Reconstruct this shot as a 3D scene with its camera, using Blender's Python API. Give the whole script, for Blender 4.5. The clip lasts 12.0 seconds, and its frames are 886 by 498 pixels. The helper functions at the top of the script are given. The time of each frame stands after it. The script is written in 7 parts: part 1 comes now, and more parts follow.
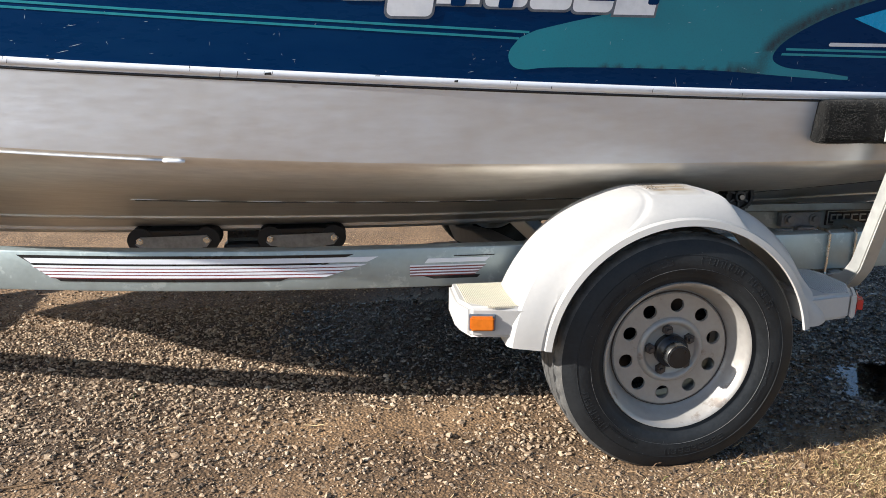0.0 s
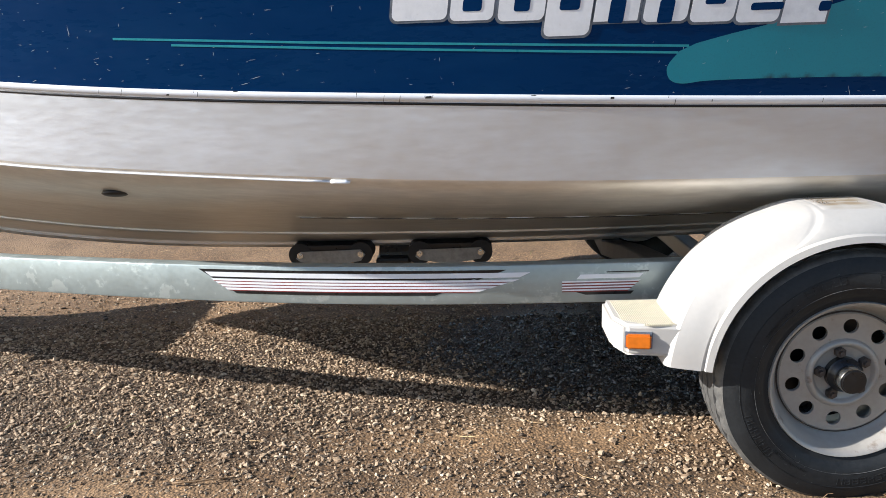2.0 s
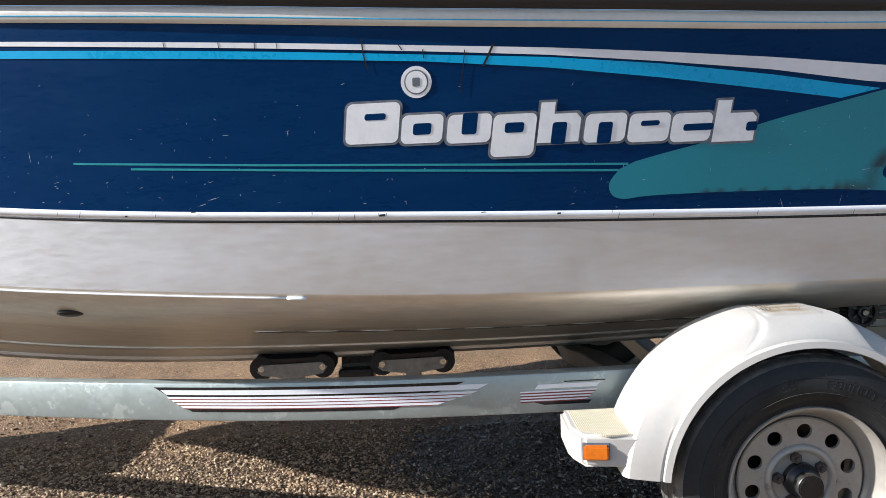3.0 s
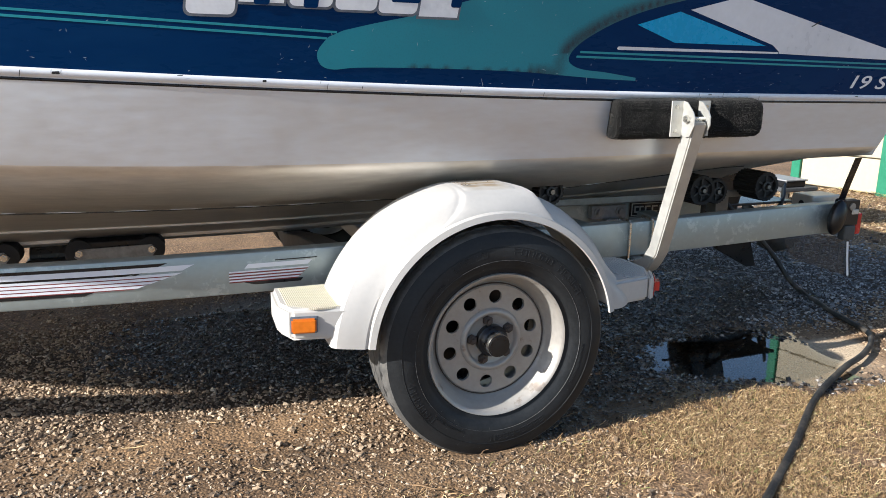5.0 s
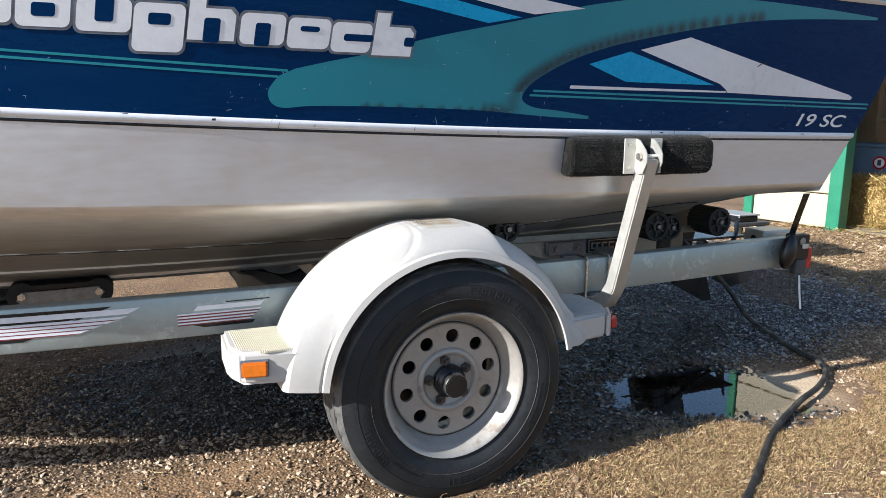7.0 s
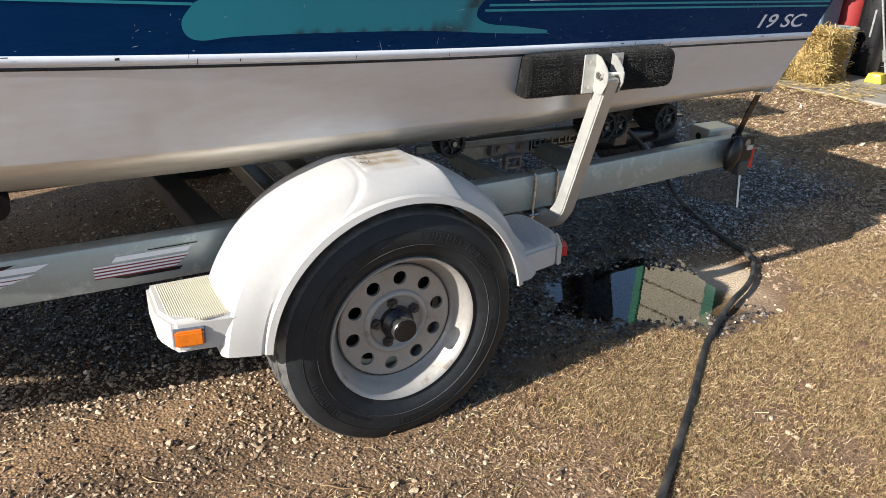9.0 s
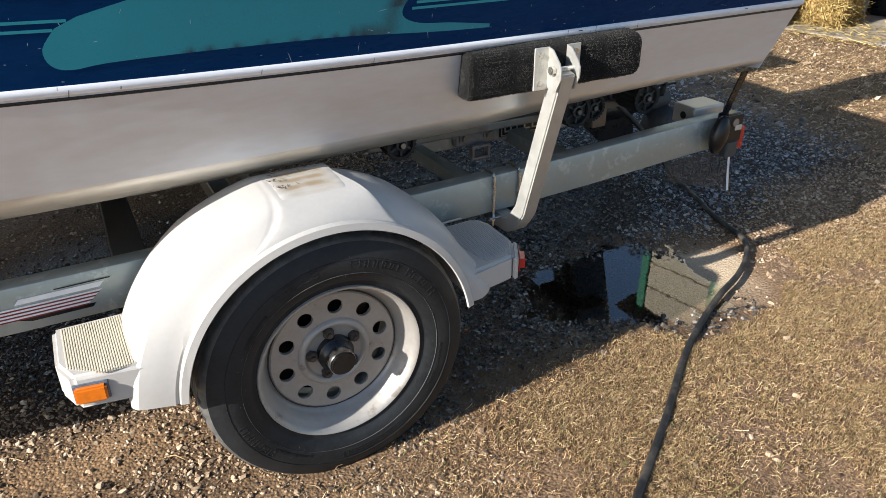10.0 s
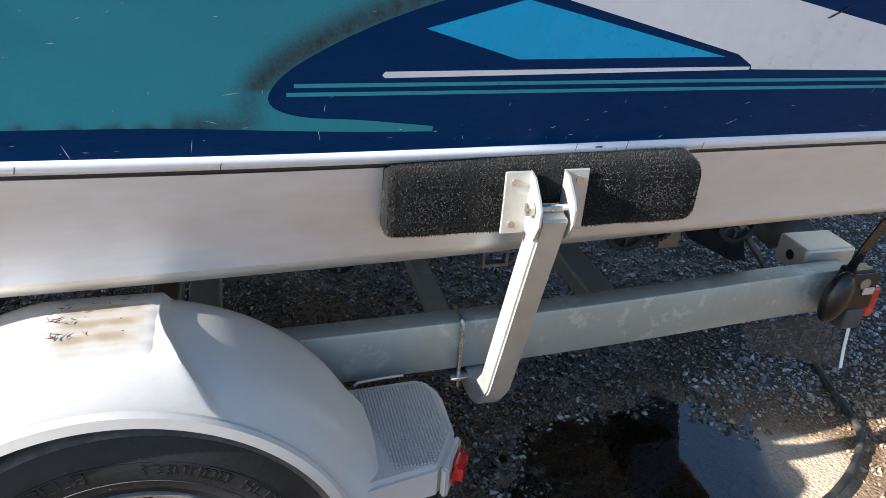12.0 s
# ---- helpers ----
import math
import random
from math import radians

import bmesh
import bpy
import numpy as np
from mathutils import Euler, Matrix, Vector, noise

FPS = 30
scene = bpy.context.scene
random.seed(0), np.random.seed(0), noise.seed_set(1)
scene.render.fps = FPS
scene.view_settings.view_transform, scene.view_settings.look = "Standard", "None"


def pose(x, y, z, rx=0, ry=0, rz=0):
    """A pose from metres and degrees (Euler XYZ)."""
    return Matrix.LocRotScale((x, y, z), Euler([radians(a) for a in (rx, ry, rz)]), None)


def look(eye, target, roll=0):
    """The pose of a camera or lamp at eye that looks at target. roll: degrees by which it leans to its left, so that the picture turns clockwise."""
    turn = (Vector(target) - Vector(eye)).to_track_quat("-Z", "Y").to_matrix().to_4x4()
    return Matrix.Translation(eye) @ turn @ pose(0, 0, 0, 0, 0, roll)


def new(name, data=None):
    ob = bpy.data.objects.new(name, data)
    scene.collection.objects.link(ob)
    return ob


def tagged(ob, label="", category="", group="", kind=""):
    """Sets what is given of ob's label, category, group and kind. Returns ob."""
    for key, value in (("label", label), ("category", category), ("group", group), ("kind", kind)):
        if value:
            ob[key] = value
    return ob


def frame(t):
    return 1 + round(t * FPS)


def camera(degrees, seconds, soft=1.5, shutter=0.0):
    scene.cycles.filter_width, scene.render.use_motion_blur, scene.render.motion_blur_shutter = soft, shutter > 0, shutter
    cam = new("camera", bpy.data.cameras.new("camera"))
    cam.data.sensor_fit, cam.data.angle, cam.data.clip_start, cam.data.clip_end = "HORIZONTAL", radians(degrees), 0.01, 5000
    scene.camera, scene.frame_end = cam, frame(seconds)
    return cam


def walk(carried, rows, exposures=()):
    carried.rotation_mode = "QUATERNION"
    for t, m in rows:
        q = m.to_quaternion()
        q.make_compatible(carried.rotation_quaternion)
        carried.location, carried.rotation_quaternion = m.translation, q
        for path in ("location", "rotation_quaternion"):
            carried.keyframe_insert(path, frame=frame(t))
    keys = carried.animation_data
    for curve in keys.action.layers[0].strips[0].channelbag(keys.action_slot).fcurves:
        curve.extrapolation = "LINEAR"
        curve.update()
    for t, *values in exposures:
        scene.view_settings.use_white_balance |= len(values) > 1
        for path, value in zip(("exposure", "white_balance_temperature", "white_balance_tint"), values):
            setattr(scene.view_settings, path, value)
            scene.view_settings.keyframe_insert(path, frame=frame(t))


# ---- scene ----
cam = camera(61.8, 12.0, soft=0.85)
PATH = [
    (0, (-0.843, -1.93, 1.028), (-0.562, -0.013, 0.53), 0.5),
    (0.5, (-0.864, -1.938, 1.041), (-0.79, -0.004, 0.537), -0.5),
    (1, (-0.885, -1.95, 1.042), (-0.928, -0.02, 0.519), -1.3),
    (1.5, (-0.902, -1.954, 1.039), (-0.993, -0.03, 0.502), -2.0),
    (2, (-0.902, -1.952, 1.049), (-0.972, -0.008, 0.584), -1.9),
    (2.5, (-0.871, -1.96, 1.084), (-0.909, 0.025, 0.841), -3.1),
    (2.7, (-0.863, -1.976, 1.087), (-0.887, 0.017, 0.917), -3.0),
    (4.3, (-0.819, -1.952, 1.013), (-0.374, -0.06, 0.538), -0.1),
    (4.5, (-0.804, -1.948, 1.018), (-0.264, -0.083, 0.539), 0.4),
    (5, (-0.78, -1.957, 1.007), (-0.1, -0.136, 0.537), 0.7),
    (5.5, (-0.759, -1.964, 1.019), (-0.053, -0.145, 0.58), 0.1),
    (6, (-0.743, -1.974, 1.022), (-0.017, -0.155, 0.614), -0.6),
    (6.5, (-0.75, -1.98, 1.019), (-0.008, -0.164, 0.631), -0.4),
    (7, (-0.754, -1.94, 1.007), (0.027, -0.136, 0.635), 0.7),
    (7.5, (-0.701, -1.782, 0.988), (0.258, -0.075, 0.581), 2.7),
    (7.7, (-0.684, -1.723, 0.997), (0.327, -0.059, 0.543), 3.7),
    (9.3, (-0.737, -1.689, 1.308), (0.169, -0.133, 0.436), 0.6),
    (9.5, (-0.709, -1.667, 1.336), (0.188, -0.125, 0.433), -0.8),
    (10, (-0.451, -1.597, 1.33), (0.397, -0.05, 0.388), -0.2),
    (10.5, (-0.203, -1.457, 1.332), (0.573, 0.162, 0.45), 1.0),
    (11, (-0.011, -1.209, 1.34), (0.72, 0.451, 0.499), 2.0),
    (11.5, (0.071, -1.125, 1.339), (0.68, 0.554, 0.439), 2.9),
    (12, (0.2, -1.121, 1.334), (0.71, 0.568, 0.393), 4.1),
]
walk(cam, [(t, look(eye, target, roll)) for t, eye, target, roll in PATH], [(0, 1.04, 5800, 10), (3, 1.04, 5750, 10), (5, 1.06, 5750, 10), (8, 1.06, 5600, 10), (9.5, 0.98, 5950, 10), (10.3, 1.07, 5800, 10), (11.3, 1.49, 5650, 10), (12, 1.50, 5650, 10)])

from mathutils.geometry import tessellate_polygon

# ---- world, sun, exposure ----
SUN_TO = Vector((-2.0, -0.29, 1.0)).normalized()
sky_world = bpy.data.worlds.new("sky_world")
scene.world = sky_world
sky_world.use_nodes = True
wn = sky_world.node_tree
wn.nodes.clear()
sky = wn.nodes.new("ShaderNodeTexSky")
sky.sky_type = "NISHITA"
sky.sun_disc = False
sky.sun_elevation = math.asin(SUN_TO.z)
sky.sun_rotation = math.atan2(SUN_TO.x, SUN_TO.y)
sky.air_density, sky.dust_density, sky.ozone_density = 1.0, 0.6, 1.0
bg = wn.nodes.new("ShaderNodeBackground")
bg.inputs["Strength"].default_value = 0.085
wout = wn.nodes.new("ShaderNodeOutputWorld")
wn.links.new(sky.outputs[0], bg.inputs[0])
wn.links.new(bg.outputs[0], wout.inputs[0])
sun_data = bpy.data.lights.new("sun", "SUN")
sun_data.energy, sun_data.angle, sun_data.color = 5.0, radians(0.55), (1.0, 0.905, 0.77)
sun = new("sun", sun_data)
sun.matrix_world = look(SUN_TO * 30, (0, 0, 0))


# ---- materials ----
def material(name, color, rough=0.5, metal=0.0, vary=0.15, scale=8.0, fine=60.0, bump=0.1, stretch=(1, 1, 1),
             dirt=None, dirt_amount=0.0, dirt_scale=3.0, dirt_edge=(0.46, 0.72), rough_vary=0.12, coat=0.0, per_object=0.0, island=0.0, spec=0.5, sheen=0.0):
    """A surface with variation at two scales, relief, and optional dirt patches."""
    m = bpy.data.materials.new(name)
    m.use_nodes = True
    t = m.node_tree
    n, l = t.nodes, t.links
    b = n["Principled BSDF"]
    b.inputs["Metallic"].default_value = metal
    b.inputs["Coat Weight"].default_value = coat
    b.inputs["Sheen Weight"].default_value = sheen
    b.inputs["Specular IOR Level"].default_value = spec
    co = n.new("ShaderNodeTexCoord")
    mp = n.new("ShaderNodeMapping")
    mp.inputs["Scale"].default_value = stretch
    l.new(co.outputs["Object"], mp.inputs[0])
    big, small = n.new("ShaderNodeTexNoise"), n.new("ShaderNodeTexNoise")
    for node, s, d in ((big, scale, 4), (small, fine, 6)):
        node.inputs["Scale"].default_value = s
        node.inputs["Detail"].default_value = d
        l.new(mp.outputs[0], node.inputs["Vector"])
    add = n.new("ShaderNodeMath")
    add.operation = "ADD"
    l.new(big.outputs["Fac"], add.inputs[0])
    l.new(small.outputs["Fac"], add.inputs[1])
    rng = n.new("ShaderNodeMapRange")
    rng.inputs["From Min"].default_value, rng.inputs["From Max"].default_value = 0.6, 1.4
    rng.inputs["To Min"].default_value, rng.inputs["To Max"].default_value = 1 - vary, 1 + vary
    l.new(add.outputs[0], rng.inputs["Value"])
    mul = n.new("ShaderNodeMix")
    mul.data_type, mul.blend_type = "RGBA", "MULTIPLY"
    mul.inputs["Factor"].default_value = 1.0
    mul.inputs["A"].default_value = (*color, 1)
    l.new(rng.outputs[0], mul.inputs["B"])
    last = mul.outputs["Result"]
    if per_object or island:
        info = n.new("ShaderNodeObjectInfo") if per_object else n.new("ShaderNodeNewGeometry")
        r2 = n.new("ShaderNodeMapRange")
        amount = per_object or island
        r2.inputs["To Min"].default_value, r2.inputs["To Max"].default_value = 1 - amount, 1 + amount
        l.new(info.outputs["Random" if per_object else "Random Per Island"], r2.inputs["Value"])
        mul2 = n.new("ShaderNodeMix")
        mul2.data_type, mul2.blend_type = "RGBA", "MULTIPLY"
        mul2.inputs["Factor"].default_value = 1.0
        l.new(last, mul2.inputs["A"])
        l.new(r2.outputs[0], mul2.inputs["B"])
        last = mul2.outputs["Result"]
    if dirt:
        dn = n.new("ShaderNodeTexNoise")
        dn.inputs["Scale"].default_value, dn.inputs["Detail"].default_value, dn.inputs["Roughness"].default_value = dirt_scale, 8, 0.68
        l.new(mp.outputs[0], dn.inputs["Vector"])
        dr = n.new("ShaderNodeMapRange")
        dr.inputs["From Min"].default_value, dr.inputs["From Max"].default_value = dirt_edge
        dr.inputs["To Max"].default_value = dirt_amount
        l.new(dn.outputs["Fac"], dr.inputs["Value"])
        dm = n.new("ShaderNodeMix")
        dm.data_type = "RGBA"
        dm.inputs["B"].default_value = (*dirt, 1)
        l.new(dr.outputs[0], dm.inputs["Factor"])
        l.new(last, dm.inputs["A"])
        last = dm.outputs["Result"]
    l.new(last, b.inputs["Base Color"])
    rr = n.new("ShaderNodeMapRange")
    rr.inputs["From Min"].default_value, rr.inputs["From Max"].default_value = 0.6, 1.4
    rr.inputs["To Min"].default_value, rr.inputs["To Max"].default_value = max(0.02, rough - rough_vary), min(1, rough + rough_vary)
    l.new(add.outputs[0], rr.inputs["Value"])
    l.new(rr.outputs[0], b.inputs["Roughness"])
    if bump:
        bp = n.new("ShaderNodeBump")
        bp.inputs["Strength"].default_value, bp.inputs["Distance"].default_value = bump, 0.004
        l.new(add.outputs[0], bp.inputs["Height"])
        l.new(bp.outputs[0], b.inputs["Normal"])
    return m


M_NAVY = material("navy_paint", (0.0003, 0.0245, 0.094), 0.30, vary=0.07, scale=2, fine=24, bump=0.006, dirt=(0.012, 0.062, 0.15), dirt_amount=0.22, dirt_scale=2.2, stretch=(1, 1, 4), spec=0.09)
M_ALU = material("bare_aluminium", (0.70, 0.735, 0.785), 0.46, metal=0.72, vary=0.08, scale=2.5, fine=30, bump=0.02, stretch=(0.6, 1, 2.5), dirt=(0.56, 0.54, 0.50), dirt_amount=0.25, dirt_scale=2.0)
M_ALU_BOTTOM = material("weathered_aluminium_bottom", (0.76, 0.735, 0.68), 0.40, metal=0.65, vary=0.16, scale=3, fine=30, bump=0.05, stretch=(0.5, 2, 2), dirt=(0.34, 0.29, 0.22), dirt_amount=0.4, dirt_scale=3)
M_WHITE = material("white_decal", (0.74, 0.75, 0.78), 0.35, vary=0.06, scale=5, fine=50, bump=0.02, dirt=(0.45, 0.47, 0.5), dirt_amount=0.3)
M_CYAN = material("cyan_decal", (0.004, 0.36, 0.68), 0.3, vary=0.10, scale=5, bump=0.02)
M_TEALPIN = material("teal_pinstripe", (0.02, 0.26, 0.32), 0.35, vary=0.12, bump=0.01)
M_CREAM = material("cream_gelcoat", (0.62, 0.60, 0.55), 0.4, vary=0.08, bump=0.02)
M_TANCAP = material("tan_gunwale_cap", (0.48, 0.38, 0.25), 0.45, vary=0.15, bump=0.03)
M_RUBBER = material("black_rubber", (0.018, 0.018, 0.019), 0.65, vary=0.3, scale=20, fine=150, bump=0.15)
M_TYRE = material("tyre_rubber", (0.018, 0.0195, 0.021), 0.5, spec=0.25, vary=0.35, scale=14, fine=120, bump=0.12, dirt=(0.05, 0.05, 0.05), dirt_amount=0.10, dirt_scale=7)
M_TREAD = material("dusty_tyre_tread", (0.075, 0.073, 0.069), 0.75, vary=0.35, scale=30, fine=120, bump=0.25, dirt=(0.24, 0.22, 0.19), dirt_amount=0.5, dirt_scale=12)
M_RIM = material("dull_silver_wheel_paint", (0.37, 0.345, 0.31), 0.42, metal=0.3, vary=0.10, scale=9, fine=80, bump=0.04, dirt=(0.15, 0.10, 0.065), dirt_amount=0.55, dirt_scale=16, dirt_edge=(0.60, 0.68))
M_GALV = material("galvanised_steel", (0.36, 0.41, 0.405), 0.44, metal=0.5, vary=0.10, scale=9, fine=60, bump=0.03, dirt=(0.60, 0.65, 0.62), dirt_amount=0.42, dirt_scale=15, dirt_edge=(0.56, 0.60))
M_STEEL = material("dark_zinc_steel", (0.30, 0.30, 0.29), 0.45, metal=0.9, vary=0.2, scale=25, bump=0.05)
M_POST = material("pale_galvanised_post", (0.53, 0.52, 0.48), 0.45, metal=0.55, vary=0.10, scale=12, fine=60, bump=0.04, dirt=(0.72, 0.70, 0.62), dirt_amount=0.4, dirt_scale=10)
M_CHROME = material("bright_bolt_steel", (0.65, 0.64, 0.6), 0.25, metal=1.0, vary=0.1, bump=0.02)
M_FENDER = material("white_moulded_plastic", (0.455, 0.435, 0.405), 0.42, vary=0.05, scale=6, fine=90, bump=0.03, dirt=(0.60, 0.53, 0.43), dirt_amount=0.18, dirt_scale=5)
M_FENDERTOP = material("soiled_white_plastic", (0.40, 0.365, 0.31), 0.55, vary=0.10, scale=10, fine=70, bump=0.08, dirt=(0.42, 0.33, 0.22), dirt_amount=0.45, dirt_scale=13)
M_SCRATCH = material("scratched_paint", (0.42, 0.48, 0.54), 0.6, vary=0.2, bump=0.0)
nt = M_FENDERTOP.node_tree
wv, mx, co_ = nt.nodes.new("ShaderNodeTexWave"), nt.nodes.new("ShaderNodeMix"), nt.nodes.new("ShaderNodeTexCoord")
wv.bands_direction = "Y"
wv.inputs["Scale"].default_value, wv.inputs["Distortion"].default_value, wv.inputs["Detail"].default_value, wv.inputs["Detail Scale"].default_value = 8.38, 1.2, 4, 3
nt.links.new(co_.outputs["Object"], wv.inputs["Vector"])
mx.data_type, mx.blend_type = "RGBA", "MULTIPLY"
mr = nt.nodes.new("ShaderNodeMapRange")
mr.inputs["From Min"].default_value, mr.inputs["From Max"].default_value, mr.inputs["To Max"].default_value = 0.30, 0.95, 0.8
nt.links.new(wv.outputs["Fac"], mr.inputs["Value"])
nt.links.new(mr.outputs[0], mx.inputs["Factor"])
fb = nt.nodes["Principled BSDF"].inputs["Base Color"]
nt.links.new(fb.links[0].from_socket, mx.inputs["A"])
mx.inputs["B"].default_value = (0.62, 0.50, 0.34, 1)
so, sm = nt.nodes.new("ShaderNodeAttribute"), nt.nodes.new("ShaderNodeMix")
so.attribute_name = "soil"
sm.data_type = "RGBA"
sm.inputs["A"].default_value = (0.455, 0.435, 0.405, 1)
nt.links.new(so.outputs["Fac"], sm.inputs["Factor"])
nt.links.new(mx.outputs["Result"], sm.inputs["B"])
nt.links.new(sm.outputs["Result"], fb)
M_RIDGE = material("pale_rubber_ridge", (0.075, 0.075, 0.075), 0.7, vary=0.5, scale=25, bump=0.0)
# Dark steel; on the sloping cross member it paints in the under-boat shade.
M_DARKSTEEL = material("dark_toned_steel", (0.075, 0.078, 0.08), 0.6, metal=0.3, vary=0.3, scale=10, bump=0.08)
M_RUSTNUT = material("browned_nut_steel", (0.06, 0.046, 0.038), 0.6, metal=0.15, vary=0.3, scale=60, bump=0.1)
M_PLATE = material("dull_zinc_plate", (0.30, 0.30, 0.295), 0.5, metal=0.3, vary=0.25, scale=30, bump=0.05)
M_SMOKED = material("scratched_smoked_plastic", (0.05, 0.055, 0.06), 0.22, vary=0.2, bump=0.05)
M_SMOKED.node_tree.nodes["Principled BSDF"].inputs["Alpha"].default_value = 0.40
M_STEPTAN = material("tan_step_tread", (0.56, 0.51, 0.39), 0.6, vary=0.12, scale=20, bump=0.1, dirt=(0.30, 0.24, 0.15), dirt_amount=0.5)
M_STEPGREY = material("grey_step_tread", (0.33, 0.325, 0.31), 0.55, vary=0.12, scale=20, bump=0.1)
M_AMBER = material("amber_lens", (0.66, 0.165, 0.008), 0.14, vary=0.12, scale=60, bump=0.05, coat=0.5)
M_RED = material("red_lens", (0.50, 0.015, 0.015), 0.18, vary=0.12, scale=60, bump=0.05, coat=0.5)
M_CARPET = material("black_carpet", (0.009, 0.009, 0.0085), 0.95, spec=0.10, sheen=0.03, vary=0.7, scale=40, fine=260, bump=1.0, dirt=(0.04, 0.037, 0.032), dirt_amount=0.25, dirt_scale=14)
M_FUZZ = material("carpet_pile", (0.062, 0.059, 0.053), 0.95, vary=0.3, scale=60, bump=0.0)
M_BLACK = material("black_plastic", (0.008, 0.008, 0.009), 0.32, vary=0.2, bump=0.03)
M_DECALRED = material("red_stripe_decal", (0.20, 0.035, 0.032), 0.4, vary=0.2, bump=0.02)
M_LETTER = material("white_vinyl_lettering", (0.80, 0.81, 0.83), 0.35, vary=0.05, fine=80, bump=0.03, dirt=(0.40, 0.42, 0.46), dirt_amount=0.35, dirt_scale=16)
M_OUTLINE = material("grey_letter_outline", (0.13, 0.15, 0.18), 0.4, vary=0.3, scale=60, bump=0.02)
M_HOSE = material("black_hose_rubber", (0.012, 0.012, 0.013), 0.55, vary=0.35, scale=14, fine=90, bump=0.1, dirt=(0.20, 0.17, 0.13), dirt_amount=0.5, dirt_scale=10)


def paint_fade(name, inner, outer, rough):
    """Airbrushed paint: the colour runs from inner to outer by the mesh's own 'fade' attribute."""
    m = bpy.data.materials.new(name)
    m.use_nodes = True
    n, l = m.node_tree.nodes, m.node_tree.links
    b = n["Principled BSDF"]
    at = n.new("ShaderNodeAttribute")
    at.attribute_name = "fade"
    ns = n.new("ShaderNodeTexNoise")
    ns.inputs["Scale"].default_value, ns.inputs["Detail"].default_value = 260, 3
    co = n.new("ShaderNodeTexCoord")
    l.new(co.outputs["Object"], ns.inputs["Vector"])
    ad = n.new("ShaderNodeMath")
    ad.operation = "MULTIPLY_ADD"
    ad.inputs[1].default_value, ad.inputs[2].default_value = 0.5, -0.25
    l.new(ns.outputs["Fac"], ad.inputs[0])
    sm = n.new("ShaderNodeMath")
    sm.operation = "ADD"
    sm.use_clamp = True
    l.new(at.outputs["Fac"], sm.inputs[0])
    l.new(ad.outputs[0], sm.inputs[1])
    mx = n.new("ShaderNodeMix")
    mx.data_type = "RGBA"
    mx.inputs["A"].default_value, mx.inputs["B"].default_value = (*inner, 1), (*outer, 1)
    l.new(sm.outputs[0], mx.inputs["Factor"])
    big = n.new("ShaderNodeTexNoise")
    big.inputs["Scale"].default_value, big.inputs["Detail"].default_value = 5, 5
    l.new(co.outputs["Object"], big.inputs["Vector"])
    mu = n.new("ShaderNodeMix")
    mu.data_type, mu.blend_type = "RGBA", "MULTIPLY"
    mu.inputs["Factor"].default_value = 0.2
    l.new(mx.outputs["Result"], mu.inputs["A"])
    l.new(big.outputs["Fac"], mu.inputs["B"])
    l.new(mu.outputs["Result"], b.inputs["Base Color"])
    b.inputs["Roughness"].default_value = rough
    b.inputs["Coat Weight"].default_value = 0.2
    return m


M_TEAL = paint_fade("teal_airbrush_paint", (0.012, 0.245, 0.325), (0.004, 0.012, 0.030), 0.32)


# ---- building blocks ----
def part(name, bm, mat, parent=None, label="", smooth=False, at=None):
    """Links a bmesh as one mesh object, under a thing or a part."""
    me = bpy.data.meshes.new(name)
    bmesh.ops.recalc_face_normals(bm, faces=bm.faces[:])
    bm.to_mesh(me)
    bm.free()
    for m in (mat if isinstance(mat, (list, tuple)) else [mat]):
        me.materials.append(m)
    if smooth:
        me.shade_smooth()
        if smooth is not True:
            me.set_sharp_from_angle(angle=radians(smooth))
    ob = new(name, me)
    ob.parent = parent
    if at is not None:
        ob.matrix_local = at
    return tagged(ob, label)


def thing(name, label, category, group="", kind="", at=(0, 0, 0)):
    ob = new(name)
    ob.location = at
    ob.empty_display_size = 0.05
    return tagged(ob, label, category, group, kind)


def bm_box(x0, x1, y0_, y1, z0, z1, bevel=0.0, segs=2):
    bm = bmesh.new()
    bmesh.ops.create_cube(bm, size=1.0, matrix=Matrix.LocRotScale(((x0 + x1) / 2, (y0_ + y1) / 2, (z0 + z1) / 2), None, (x1 - x0, y1 - y0_, z1 - z0)))
    if bevel:
        bmesh.ops.bevel(bm, geom=bm.edges[:], offset=bevel, segments=segs, affect="EDGES", profile=0.5)
    return bm


def bm_join(*bms):
    out = bmesh.new()
    for b in bms:
        me = bpy.data.meshes.new("tmp")
        b.to_mesh(me)
        b.free()
        out.from_mesh(me)
        bpy.data.meshes.remove(me)
    return out


def bm_cyl(p, q, r, segs=16, r2=None, bevel=0.0):
    p, q = Vector(p), Vector(q)
    bm = bmesh.new()
    turn = (q - p).to_track_quat("Z", "Y").to_matrix().to_4x4()
    bmesh.ops.create_cone(bm, cap_ends=True, segments=segs, radius1=r, radius2=r if r2 is None else r2, depth=(q - p).length, matrix=Matrix.Translation((p + q) / 2) @ turn)
    if bevel:
        ends = [e for e in bm.edges if any(len(f.verts) > 4 for f in e.link_faces)]
        bmesh.ops.bevel(bm, geom=ends, offset=bevel, segments=2, affect="EDGES")
    return bm


